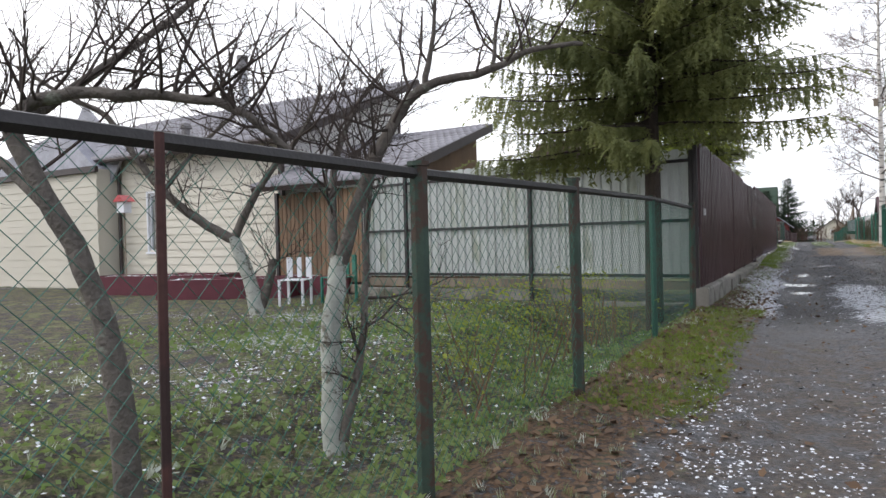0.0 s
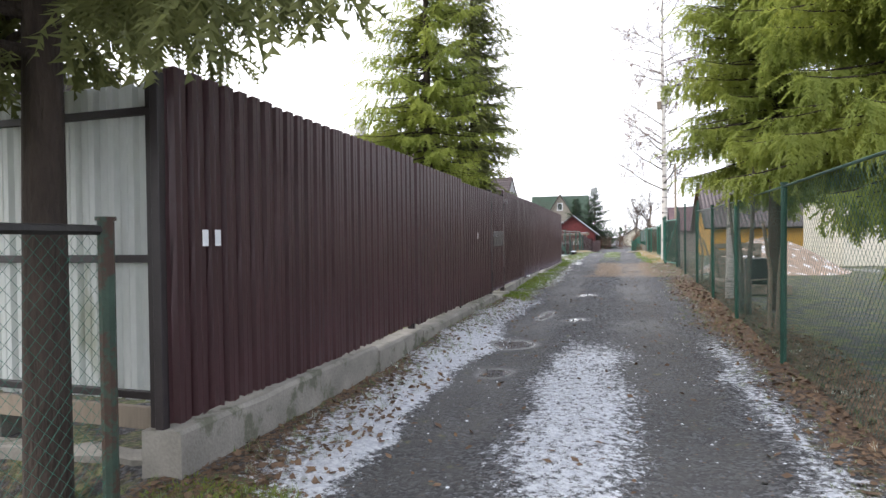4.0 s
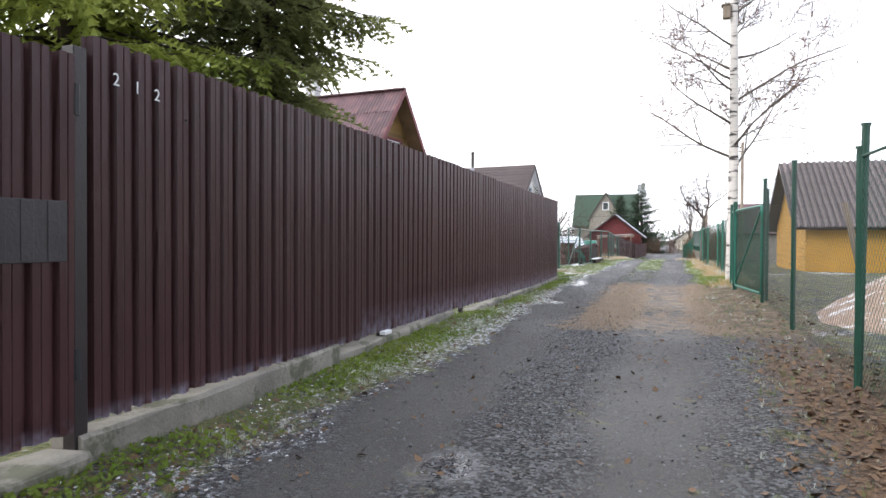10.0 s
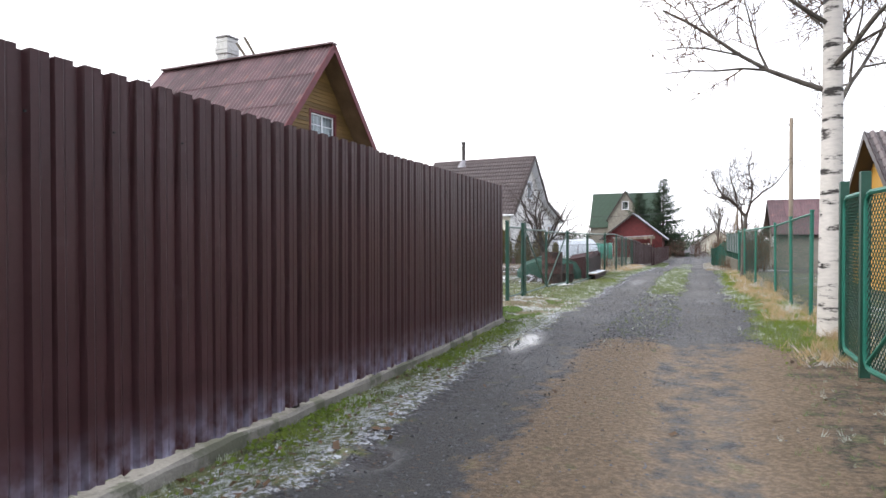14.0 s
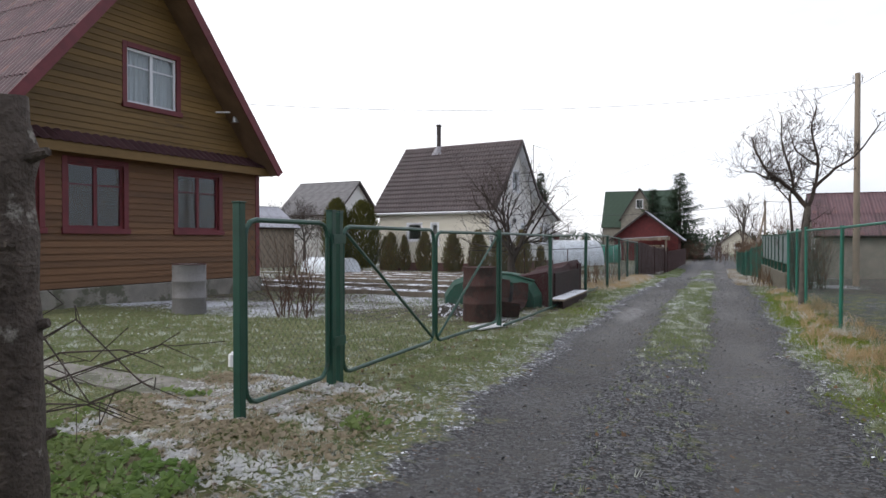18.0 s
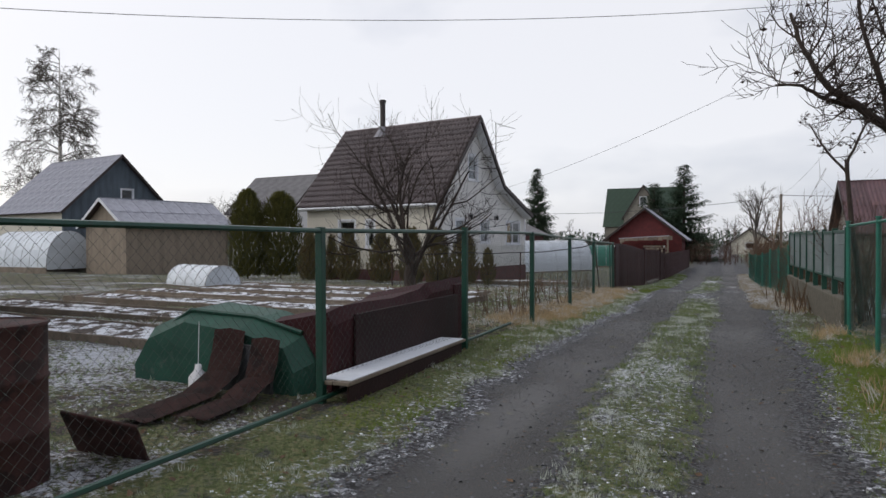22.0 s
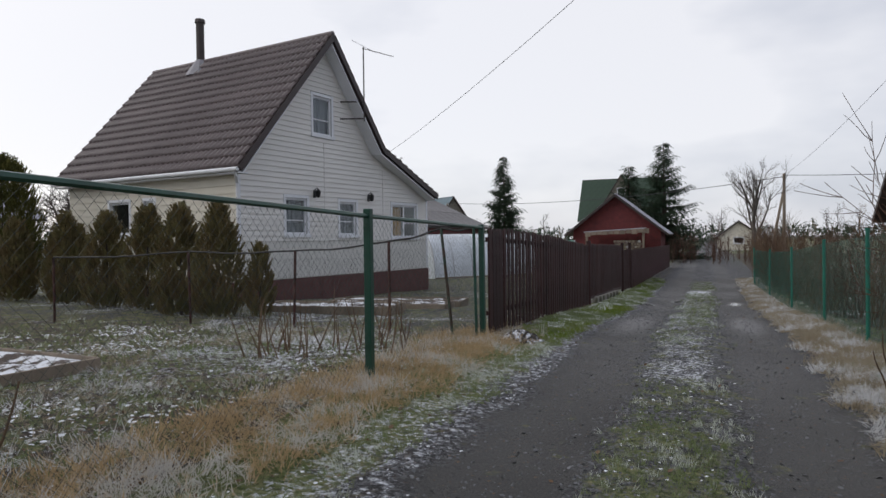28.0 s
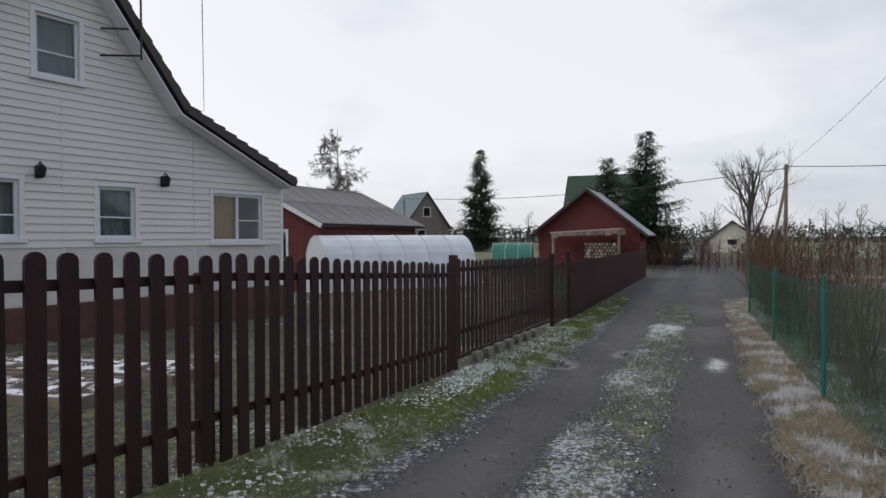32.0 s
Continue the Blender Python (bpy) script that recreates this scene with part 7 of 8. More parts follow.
for k, (x, y, hh, r) in enumerate([(-6.2, 63.1, 1.15, 0.2), (-7.05, 63.1, 1.95, 0.42), (-8.18, 63.4, 2.0, 0.46), (-9.38, 63.8, 2.0, 0.46), (-10.8, 64.1, 1.95, 0.46), (-12.48, 64.5, 2.0, 0.44), (-14.51, 64.8, 1.95, 0.42), (-14.6, 66.6, 1.9, 0.28), (-16.0, 67.0, 1.9, 0.28)]):
    thuja((x, y, H(x, y)), hh, r, 100 + k)
thuja((-18.15, 65.4, 0.1), 3.95, 0.72, 120, "large rounded green thuja near the grey cottage", M_ROUND, "round thujas", 3.2, 0.55)
thuja((-17.0, 66.2, 0.1), 3.85, 0.88, 121, "large rounded green thuja near the grey cottage", M_ROUND, "round thujas", 3.2, 0.55)


# far woods: many bare crowns along the horizon
def far_woods():
    rng = random.Random(200)
    temps = []
    for s in range(4):
        w, tw = Wood(), Wood()
        w.limb([(0, 0, 0), (0.02, 0, 0.5), (0, 0, 0.95)], [0.012, 0.008, 0.003], 4)
        for k in range(9):
            grow(rng, w, w, Vector((0, 0, 0.1 + 0.09 * k)), Vector((rng.uniform(-1, 1), rng.uniform(-1, 1), 0.8)).normalized(), 0.36 - 0.02 * k, 0.0062, 2, 4, 0.2, 0.1, 2, 0.0022, 0.6, 0.7)
        temps.append((np.array([tuple(p) for p in w.v]), np.array(w.f)))
    for k in range(4):
        mats = []
        for _ in range(34):
            a = rng.uniform(-1.05, 0.40)
            d = rng.uniform(140, 230)
            s = rng.uniform(4, 8.5)
            m = np.eye(4)
            m[:3, :3] = np.array(Matrix.Rotation(rng.uniform(0, 6), 3, "Z")) * s
            m[:3, 3] = (math.sin(a) * d, 30 + math.cos(a) * d, -0.6)
            mats.append(m)
        o = new("far_woods", scatter("far_woods", temps[k], mats, M_TWIG if k % 2 else M_DRY))
        tagged(o, "distant leafless woods along the horizon", "woods", kind="stuff")
    mats = []
    V, F = temps[0]
    for _ in range(80):
        a = rng.uniform(-1.2, 0.5)
        d = rng.uniform(95, 150)
        m = np.eye(4)
        s = rng.uniform(2.0, 3.6)
        m[:3, :3] = np.array(Matrix.Rotation(rng.uniform(0, 6), 3, "Z")) * s
        m[:3, 3] = (math.sin(a) * d, 30 + math.cos(a) * d, -1.4)
        mats.append(m)
    o = new("far_scrub", scatter("far_scrub", temps[1], mats, M_DRY))
    tagged(o, "distant brown scrub and hedges", "scrub", kind="stuff")
    mats = []
    for _ in range(170):
        m = np.eye(4)
        s = rng.uniform(1.5, 2.5)
        m[:3, :3] = np.array(Matrix.Rotation(rng.uniform(0, 6), 3, "Z")) * s
        m[:3, 3] = (rng.uniform(-6, 16), rng.uniform(101, 113), -0.65)
        mats.append(m)
    o = new("bend_scrub", scatter("bend_scrub", temps[2], mats, M_TWIGRED))
    tagged(o, "reddish brown bushes where the lane bends", "scrub", kind="stuff")


far_woods()


def conifer_belt():
    """Dark low conifers behind everything, as far woods."""
    rng = random.Random(210)
    mats = []
    for _ in range(9000):
        a = rng.uniform(-1.15, 0.5)
        d = rng.uniform(235, 300)
        h = rng.uniform(0, 1)
        m = frame_from((rng.uniform(-0.6, 0.6), rng.uniform(-0.6, 0.6), rng.uniform(-1, 0.6)), s=rng.uniform(1.0, 2.2))
        m[:3, 3] = (math.sin(a) * d, 30 + math.cos(a) * d, (2.5 + 4.0 * float(fbm(a * 30, d, 1.0, 8))) * h)
        mats.append(m)
    o = new("conifer_belt", scatter("conifer_belt", spray(5, 8), mats, M_NEEDLED))
    tagged(o, "dark conifer woods on the horizon", "woods", kind="stuff")


conifer_belt()


# ---- the tank, the tarp hut and the barrel by the lane ----
def barrel(at, label, paint=None):
    b = thing("barrel", at, label, "barrel")
    prof = [(0.0, 0.285), (0.02, 0.29), (0.28, 0.285), (0.295, 0.297), (0.31, 0.285), (0.57, 0.285), (0.585, 0.297), (0.60, 0.285), (0.86, 0.285), (0.875, 0.293), (0.88, 0.28), (0.86, 0.27), (0.30, 0.27)]
    part("drum", tube(bmesh.new(), [(0, 0, z) for z, _ in prof[:11]] , [r for _, r in prof[:11]], 20, True), paint or M_RUST, b, smooth=True)
    part("rim", tube(bmesh.new(), [(0.285 * math.cos(a), 0.285 * math.sin(a), 0.88) for a in [k * 2 * math.pi / 20 for k in range(21)]], 0.012, 5, False), M_RUST, b)
    return b


barrel((-2.51, 44.3, H(-2.5, 44.3)), "rusty brown steel barrel behind the fence")
barrel((-7.6, 43.2, H(-7.6, 43.2)), "grey steel barrel near the shrub", M_SLATE)
hut = thing("tarp_hut", (0, 0, 0), "low green metal hut with brown flaps curling from its door", "hut")
g0 = 0.22


def hut_shell():
    """A many-sided dome end: a smaller front face, a sloped rim and a short roof behind it."""
    ring = [(-1.06, 0.0), (-1.08, 0.34), (-0.86, 0.62), (-0.36, 0.82), (0.36, 0.76), (0.86, 0.62), (1.0, 0.40), (1.02, 0.0)]
    bm = bmesh.new()
    rows = []
    for y, k, dz in ((46.66, 0.90, 0.0), (46.84, 1.0, 0.03), (47.30, 1.0, 0.05), (47.36, 0.96, 0.02)):
        rows.append([bm.verts.new((-3.12 + x * k, y + 0.03 * math.sin(7 * x + y), g0 - 0.06 + z * k + (dz if z else 0))) for x, z in ring])
    for A, B in zip(rows, rows[1:]):
        for i in range(len(ring) - 1):
            bm.faces.new((A[i], A[i + 1], B[i + 1], B[i]))
    mid = bm.verts.new((-3.15, 46.64, g0 + 0.40))
    for a, b in zip(rows[0], rows[0][1:]):
        bm.faces.new((b, a, mid))
    bm.faces.new((rows[0][0], rows[0][-1], mid))
    bm.faces.new(rows[-1][::-1])
    bmesh.ops.recalc_face_normals(bm, faces=bm.faces)
    return bm


part("shell", hut_shell(), M_TANKG, hut, "dented green sheet shell")
part("rim_bar", tube(bmesh.new(), [(-3.98, 46.82, 0.72), (-3.48, 46.80, 1.00), (-2.74, 46.82, 0.96), (-2.26, 46.84, 0.84)], 0.02, 6), M_GREEN, hut)
# Dark panel on the closed front, painting the shade inside the opening.
part("doorway_shade", box_bm(-3.0, -2.42, 46.60, 46.64, g0, 0.74), M_WALLDARK, hut)


def flap(x, w, reach, top):
    """A sheet that leans at the door and curls out over the ground."""
    prof = [(46.61, top), (46.57, top * 0.72 + 0.06), (46.50, top * 0.45 + 0.12), (46.36, H(x, 46.3) + 0.12), (46.16, H(x, 46.1) + 0.05), (46.16 - reach, H(x, 46.1 - reach) + 0.045)]
    bm = bmesh.new()
    rows = [[bm.verts.new((x + u * w + 0.10 * (46.6 - y), y, z + 0.02 * (1 - u * u))) for u in (-1, 0, 1)] for y, z in prof]
    for A, B in zip(rows, rows[1:]):
        for i in range(2):
            bm.faces.new((A[i], A[i + 1], B[i + 1], B[i]))
    bmesh.ops.solidify(bm, geom=bm.faces, thickness=0.012)
    part("flap", bm, M_RUST, hut, "rusty brown sheet curling from the opening")


flap(-2.86, 0.17, 0.75, 0.86)
flap(-2.47, 0.15, 0.55, 0.80)
fl = part("fallen_sheet", box_bm(-0.25, 0.25, -0.01, 0.01, 0, 0.36, 0.006), M_RUST, hut, "bent rusty sheet lying on edge")
fl.matrix_basis = pose(-2.30, 44.92, H(-2.3, 44.9) - 0.01, 34, 8, 14)
jug = thing("plastic_jug", (-3.12, 46.50, 0.42), "white plastic jug hung on a string", "jug")
part("body", tube(bmesh.new(), [(0, 0, -0.14), (0, 0, -0.12), (0, 0, 0.03), (0, 0, 0.09), (0, 0, 0.14)], [0.06, 0.09, 0.085, 0.035, 0.028], 10), M_WHITEP, jug, smooth=True)
part("string", tube(bmesh.new(), [(0, 0, 0.14), (-0.08, 0.10, 0.50)], 0.004, 4), M_WHITEP, jug)

tank = thing("steel_trough", (0, 0, 0), "dark maroon rusty steel trough with a snowy plank bench", "trough")


def trough():
    bm = bmesh.new()
    ys = [46.86, 47.1, 47.6, 48.1, 48.75, 48.95, 50.0]
    tops = [1.02, 1.06, 1.06, 1.05, 1.10, 1.16, 1.18]
    rows = []
    for y, t in zip(ys, tops):
        prof = [(-2.02, 0.22), (-1.97, 0.32), (-1.95, t - 0.12), (-2.02, t), (-2.12, t - 0.02), (-2.75, t - 0.14), (-2.9, t - 0.3), (-2.9, 0.22)]
        rows.append([bm.verts.new((x, y, z)) for x, z in prof])
    for A, B in zip(rows, rows[1:]):
        for i in range(8):
            bm.faces.new((A[i], A[(i + 1) % 8], B[(i + 1) % 8], B[i]))
    bm.faces.new(rows[0])
    bm.faces.new(rows[-1][::-1])
    bmesh.ops.recalc_face_normals(bm, faces=bm.faces)
    part("shell", bm, M_TANK, tank, "curved maroon steel shell")
    part("end_panel", box_bm(-2.0, -1.93, 49.6, 50.02, 0.3, 1.1, 0.01), M_TANK, tank)
    part("front_panel", box_bm(-1.95, -1.925, 47.2, 49.7, 0.28, 0.98, 0.006), M_PICKET, tank)


trough()
bench = thing("plank_bench", (0, 0, 0), "narrow plank bench with thin snow fixed to the trough", "bench")
for k in range(2):
    part("seat_plank", box_bm(-1.92 + k * 0.16, -1.77 + k * 0.16, 46.55, 49.15, 0.475, 0.505, 0.004), M_OLDWOOD, bench)
part("snow_cover", box_bm(-1.91, -1.62, 46.6, 49.1, 0.506, 0.516, 0.004), M_SNOW, bench, "thin crust of snow")
part("front_board", box_bm(-1.66, -1.64, 46.6, 49.1, 0.24, 0.47, 0.004), M_PICKET, bench)
for y in (46.9, 48.8):
    part("support", box_bm(-1.9, -1.68, y - 0.03, y + 0.03, 0.2, 0.475, 0.004), M_DARKPOST, bench)


# ---- greenhouses and beds ----
def arch_house(name, label, at, turn, length, half, h, n=7, material=None):
    t = thing(name, at, label, "greenhouse", turn=turn)
    pts = [(half * math.cos(a), h * (math.sin(a) ** 0.8)) for a in [math.pi * k / 14 for k in range(15)]]
    bm = bmesh.new()
    A, B = ([bm.verts.new((x, y, z)) for y, z in pts] for x in (0, -length))
    for i in range(14):
        bm.faces.new((A[i], A[i + 1], B[i + 1], B[i]))
    bm.faces.new(A)
    bm.faces.new(B[::-1])
    part("cover", bm, material or M_FILM, t, smooth=False)
    for k in range(n + 1):
        x = -length * k / n
        part("hoop", tube(bmesh.new(), [(x, y * 1.005, z * 1.005 + 0.003) for y, z in pts], 0.014, 5), M_STEEL, t)
    part("foot_board", box_bm(-length, 0.02, half - 0.02, half + 0.02, -0.3, 0.12), M_OLDWOOD, t)
    part("foot_board", box_bm(-length, 0.02, -half - 0.02, -half + 0.02, -0.3, 0.12), M_OLDWOOD, t)
    return t


arch_house("greenhouse", "white arched polycarbonate greenhouse behind the picket fence", (-7.8, 86.7, -0.4), 55, 6.2, 1.1, 2.05, 6)
arch_house("greenhouse", "milky arched greenhouse seen past the brown house", (-34.0, 69.0, 0.1), 0, 5.0, 1.5, 2.2)
arch_house("cloche", "low white arched cloche in the vegetable plot", (-13.0, 58.0, 0.15), -20, 2.6, 0.6, 0.75, 4)
arch_house("greenhouse", "green roofed hotbed beside the picket gate", (-6.7, 94.0, -0.4), 10, 1.9, 1.1, 1.66, 3, M_TEAL)


def raised_bed(x, y, w, l, h, turn, material, label, filled=M_SNOW):
    b = thing("raised_bed", (x, y, H(x, y)), label, "raised bed", "raised beds", turn=turn)
    for p, q, r, s in ((0, w, -0.015, 0.015), (0, w, l - 0.015, l + 0.015)):
        part("side_board", box_bm(p, q, r, s, -0.1, h, 0.004), material, b)
    for p in (0, w):
        part("side_board", box_bm(p - 0.015, p + 0.015, 0.015, l - 0.015, -0.1, h, 0.004), material, b)
    bm = bmesh.new()
    n = 8
    vs = [[bm.verts.new((0.02 + (w - 0.04) * i / n, 0.02 + (l - 0.04) * j / n, h - 0.06 + random.uniform(0, 0.05))) for i in range(n + 1)] for j in range(n + 1)]
    for j in range(n):
        for i in range(n):
            bm.faces.new((vs[j][i], vs[j][i + 1], vs[j + 1][i + 1], vs[j + 1][i]))
    part("bed_soil", bm, filled, b)
    return b


M_SNOWSOIL = mat("soil_with_thin_snow", (0.07, 0.05, 0.038), 0.9, 0, 0.35, 5, 40, 0.6, wear=(0.72, 0.74, 0.78), wear_at=0.47, wear_scale=3.5)
for x, y, w, l, t in ((-7.2, 65.0, 1.0, 2.6, -80), (-6.8, 66.6, 0.9, 2.6, -80), (-7.4, 68.0, 1.0, 3.0, -80)):
    raised_bed(x, y, w, l, 0.16, t, M_OLDWOOD, "low wooden garden bed under thin snow", M_SNOWSOIL)
for k in range(6):
    raised_bed(-12.5 - (k % 2) * 0.6, 48.5 + k * 1.9, 8.5, 1.1, 0.12, -4, M_OLDWOOD, "long vegetable bed with snow and dark soil", M_SNOWSOIL)
for x, y, w, l, t in ((-14.2, 8.4, 3.2, 1.0, 20), (-11.2, 7.9, 2.6, 0.9, 25), (-13.6, 10.2, 3.4, 1.0, 15), (-9.6, 9.4, 1.6, 0.9, 15)):
    raised_bed(x, y, w, l, 0.38, t, M_RASP, "maroon boarded raised bed in the first garden", M_SNOWSOIL)


def garden_chair(at, turn, material, label):
    c = thing("garden_chair", at, label, "chair", "garden chairs", turn=turn)
    for x in (-0.2, 0.2):
        for y in (-0.2, 0.2):
            part("leg", box_bm(x - 0.02, x + 0.02, y - 0.02, y + 0.02, 0, 0.42 if y < 0 else 0.8, 0.003), material, c)
    for k in range(4):
        part("seat_slat", box_bm(-0.23, 0.23, -0.21 + k * 0.11, -0.12 + k * 0.11, 0.42, 0.44, 0.003), material, c)
    for k in range(3):
        part("back_slat", box_bm(-0.2 + k * 0.16, -0.12 + k * 0.16, 0.19, 0.21, 0.46, 0.8, 0.003), material, c)
    return c


garden_chair((-7.7, 7.9, H(-7.7, 7.9)), 20, M_WFRAME, "white wooden garden chair near the apple tree")
garden_chair((-7.1, 8.3, H(-7.1, 8.3)), -10, M_TEAL, "turquoise wooden garden chair near the apple tree")
tub = thing("water_butt", (-17.2, 12.2, 0.05), "black plastic water butt by the cream wall", "water butt")
part("butt", tube(bmesh.new(), [(0, 0, 0), (0, 0, 0.5), (0, 0, 1.0), (0, 0, 1.05)], [0.42, 0.48, 0.44, 0.3], 16), M_BLACK, tub, smooth=True)
box1 = thing("compost_box", (-20.5, 12.3, 0.05), "brown wooden box against the cream wall", "box")
part("front", box_bm(-0.8, 0.8, -0.4, 0.4, 0, 0.9, 0.01), M_PLANK, box1)
bh = thing("bird_house", (-13.6, 9.0, 1.9), "small red roofed bird house on a pole", "bird house")
part("body", box_bm(-0.12, 0.12, -0.1, 0.1, 0, 0.25, 0.006), M_WFRAME, bh)
part("roof", prism(bmesh.new(), [(-0.2, 0.25), (0.2, 0.25), (0, 0.4)], "y", -0.15, 0.15), M_REDP, bh)
part("pole", tube(bmesh.new(), [(0, 0, -1.95), (0, 0, 0)], 0.02, 6), M_OLDWOOD, bh)


# ---- sand heap, pallets and junk by the net fence ----
def heap(name, label, at, rx, ry, h, material, seed):
    rng = random.Random(seed)
    bm = bmesh.new()
    n, m = 22, 36
    rows = []
    for j in range(n + 1):
        f = j / n
        rows.append([bm.verts.new((rx * f * math.cos(a) * (1 + 0.1 * math.sin(3 * a + seed)), ry * f * math.sin(a) * (1 + 0.1 * math.cos(2 * a)), h * (math.cos(f * math.pi) * 0.5 + 0.5) + rng.uniform(-0.02, 0.02) - 0.05 * f)) for a in [2 * math.pi * k / m for k in range(m)]])
    for A, B in zip(rows, rows[1:]):
        for i in range(m):
            bm.faces.new((A[i], A[(i + 1) % m], B[(i + 1) % m], B[i]))
    o = obj(name, bm, material, True)
    o.matrix_basis = pose(*at)
    return tagged(o, label, "heap")


heap("sand_mound", "big heap of pale frosted sand behind the net fence", (5.4, 28.6, 0.15), 2.7, 3.6, 1.15, M_SAND, 3)
M_CLOD = mat("clods_dusted_with_snow", (0.035, 0.027, 0.022), 0.95, 0, 0.4, 9, 60, 0.8, wear=(0.66, 0.68, 0.74), wear_at=0.51, wear_scale=13)
heap("earth_mound", "mound of dark earth clods dusted with snow behind the barrel", (-3.25, 44.75, 0.24), 0.7, 0.55, 0.3, M_CLOD, 8)
heap("earth_mound", "small heap of dark clods dusted with snow beside the fence", (-1.42, 62.0, 0.08), 0.52, 0.6, 0.18, M_CLOD, 5)


def pallet(at, rx, ry, rz, label):
    p = thing("pallet", at, label, "pallet", "old pallets")
    p.matrix_basis = pose(*at, rx, ry, rz)
    for k in range(6):
        part("deck_board", box_bm(0, 1.1, k * 0.19, k * 0.19 + 0.11, 0.1, 0.122, 0.003), M_OLDWOOD, p)
    for x in (0.0, 0.5, 1.0):
        part("bearer", box_bm(x, x + 0.09, 0, 1.06, 0.0, 0.1, 0.004), M_OLDWOOD, p)
    return p


pallet((3.15, 21.0, 0.12), 0, -8, 8, "weathered grey wooden pallet on the ground behind the net")
pallet((3.05, 21.1, 0.28), 0, -4, 3, "weathered grey wooden pallet lying on another")
pallet((3.25, 22.9, 0.14), 72, 0, 20, "weathered grey pallet standing on edge against the net")
pallet((3.3, 24.2, 0.16), 66, 0, -12, "weathered grey pallet leaning behind the net")
cr = thing("crate", (3.9, 21.5, 0.14), "black plastic crate on old boards", "crate")
part("body", box_bm(-0.3, 0.3, -0.25, 0.25, 0.2, 0.75, 0.02), M_BLACK, cr)
part("board", box_bm(-0.5, 0.5, -0.4, 0.4, 0.0, 0.2, 0.01), M_OLDWOOD, cr)
for k, (x, y, t) in enumerate(((2.95, 15.6, 4), (2.98, 16.2, -3), (3.0, 22.6, 2), (3.05, 24.6, -5))):
    st = tagged(obj("stake", tube(bmesh.new(), [(0, 0, -0.1), (0.03, 0.02, 0.8), (0.02 * t, 0, 1.5)], [0.03, 0.028, 0.024], 7), M_OLDWOOD), "grey wooden stake by the net fence", "stake", "fence stakes")
    st.matrix_basis = pose(x, y, H(x, y), t, 0, 0)
part("drain", box_bm(0, 0.1, 0, 0.1, 0, 0.01), M_CONC, thing("concrete_slab", (2.05, 58.6, 0.13), "flat concrete slab at the verge", "slab")).matrix_basis = pose(0, 0, 0) @ Matrix.Diagonal((7, 9, 5, 1))


# ---- poles and cables ----
def pole(at, h, label, r=0.10, brace=None):
    p = thing("utility_pole", at, label, "utility pole", "utility poles")
    part("shaft", tube(bmesh.new(), [(0, 0, -0.3), (0, 0, h)], [r, r * 0.75], 10), M_OLDWOOD, p)
    for dx in (-0.12, 0.12):
        part("hook", tube(bmesh.new(), [(0, 0, h - 0.3), (dx, 0, h - 0.28), (dx, 0, h - 0.16)], 0.012, 5), M_BLACKRAIL, p)
        part("insulator", tube(bmesh.new(), [(dx, 0, h - 0.16), (dx, 0, h - 0.06)], [0.035, 0.02], 7), M_WHITEP, p)
    if brace:
        part("brace", tube(bmesh.new(), [(brace[0], brace[1], -0.3), (0, 0, h - 0.9)], r * 0.7, 8), M_OLDWOOD, p)
    return p


pole((5.0, 57.4, 0.2), 6.5, "weathered wooden utility pole behind the apple tree", 0.10)
pole((5.1, 99.5, -0.4), 5.6, "leaning braced wooden utility pole near the lane's end", 0.11, (-0.9, 0.3))
pole((-22.0, 112.0, -0.4), 5.2, "distant wooden utility pole", 0.09)


def cable(a, b, sag, r, label):
    pts = []
    for k in range(25):
        t = k / 24
        pts.append((a[0] + (b[0] - a[0]) * t, a[1] + (b[1] - a[1]) * t, a[2] + (b[2] - a[2]) * t - 4 * sag * t * (1 - t)))
    tagged(obj("cable", tube(bmesh.new(), pts, r, 5), M_CABLE), label, "cable", "overhead cables")


cable((5.0, 57.4, 6.4), (-10.1, 47.0, 5.0), 0.45, 0.0055, "thin service cable from the pole to the brown house")
cable((5.0, 57.4, 6.45), (-8.6, 73.0, 4.25), 0.3, 0.0055, "service cable from the pole to the white house")
cable((5.0, 57.4, 6.3), (5.1, 99.5, 5.1), 0.5, 0.0055, "cable along the lane between the poles")
cable((5.0, 57.4, 6.3), (8.5, 20.0, 6.2), 0.5, 0.0055, "cable running back along the lane")
cable((5.1, 99.5, 5.0), (-22.0, 112.0, 4.8), 0.6, 0.02, "cable crossing beyond the shed")
cable((5.1, 99.5, 5.1), (26.0, 92.0, 5.6), 0.6, 0.02, "cable leading off over the gardens")

path_bm = bmesh.new()
path_rows = []
for k in range(22):
    x = -1.75 - k * 0.38
    y = 38.22 + 0.02 * k + 0.035 * max(0, k - 4)
    path_rows.append([path_bm.verts.new((x, y + d + random.uniform(-0.03, 0.03), H(x, y + d) + z)) for d, z in ((-0.26, -0.08), (-0.25, 0.018), (0.25, 0.018), (0.26, -0.08))])
for A, B in zip(path_rows, path_rows[1:]):
    for i in range(3):
        path_bm.faces.new((A[i], A[i + 1], B[i + 1], B[i]))
bmesh.ops.recalc_face_normals(path_bm, faces=path_bm.faces)
tagged(obj("garden_path", path_bm, M_CONC), "grey concrete path from the gate across the frosty lawn", "path", kind="structure")
tagged(obj("white_brick", box_bm(-1.50, -1.43, 24.18, 24.36, 0.315, 0.355, 0.006), M_WFRAME), "broken white brick lying on the concrete strip", "brick")
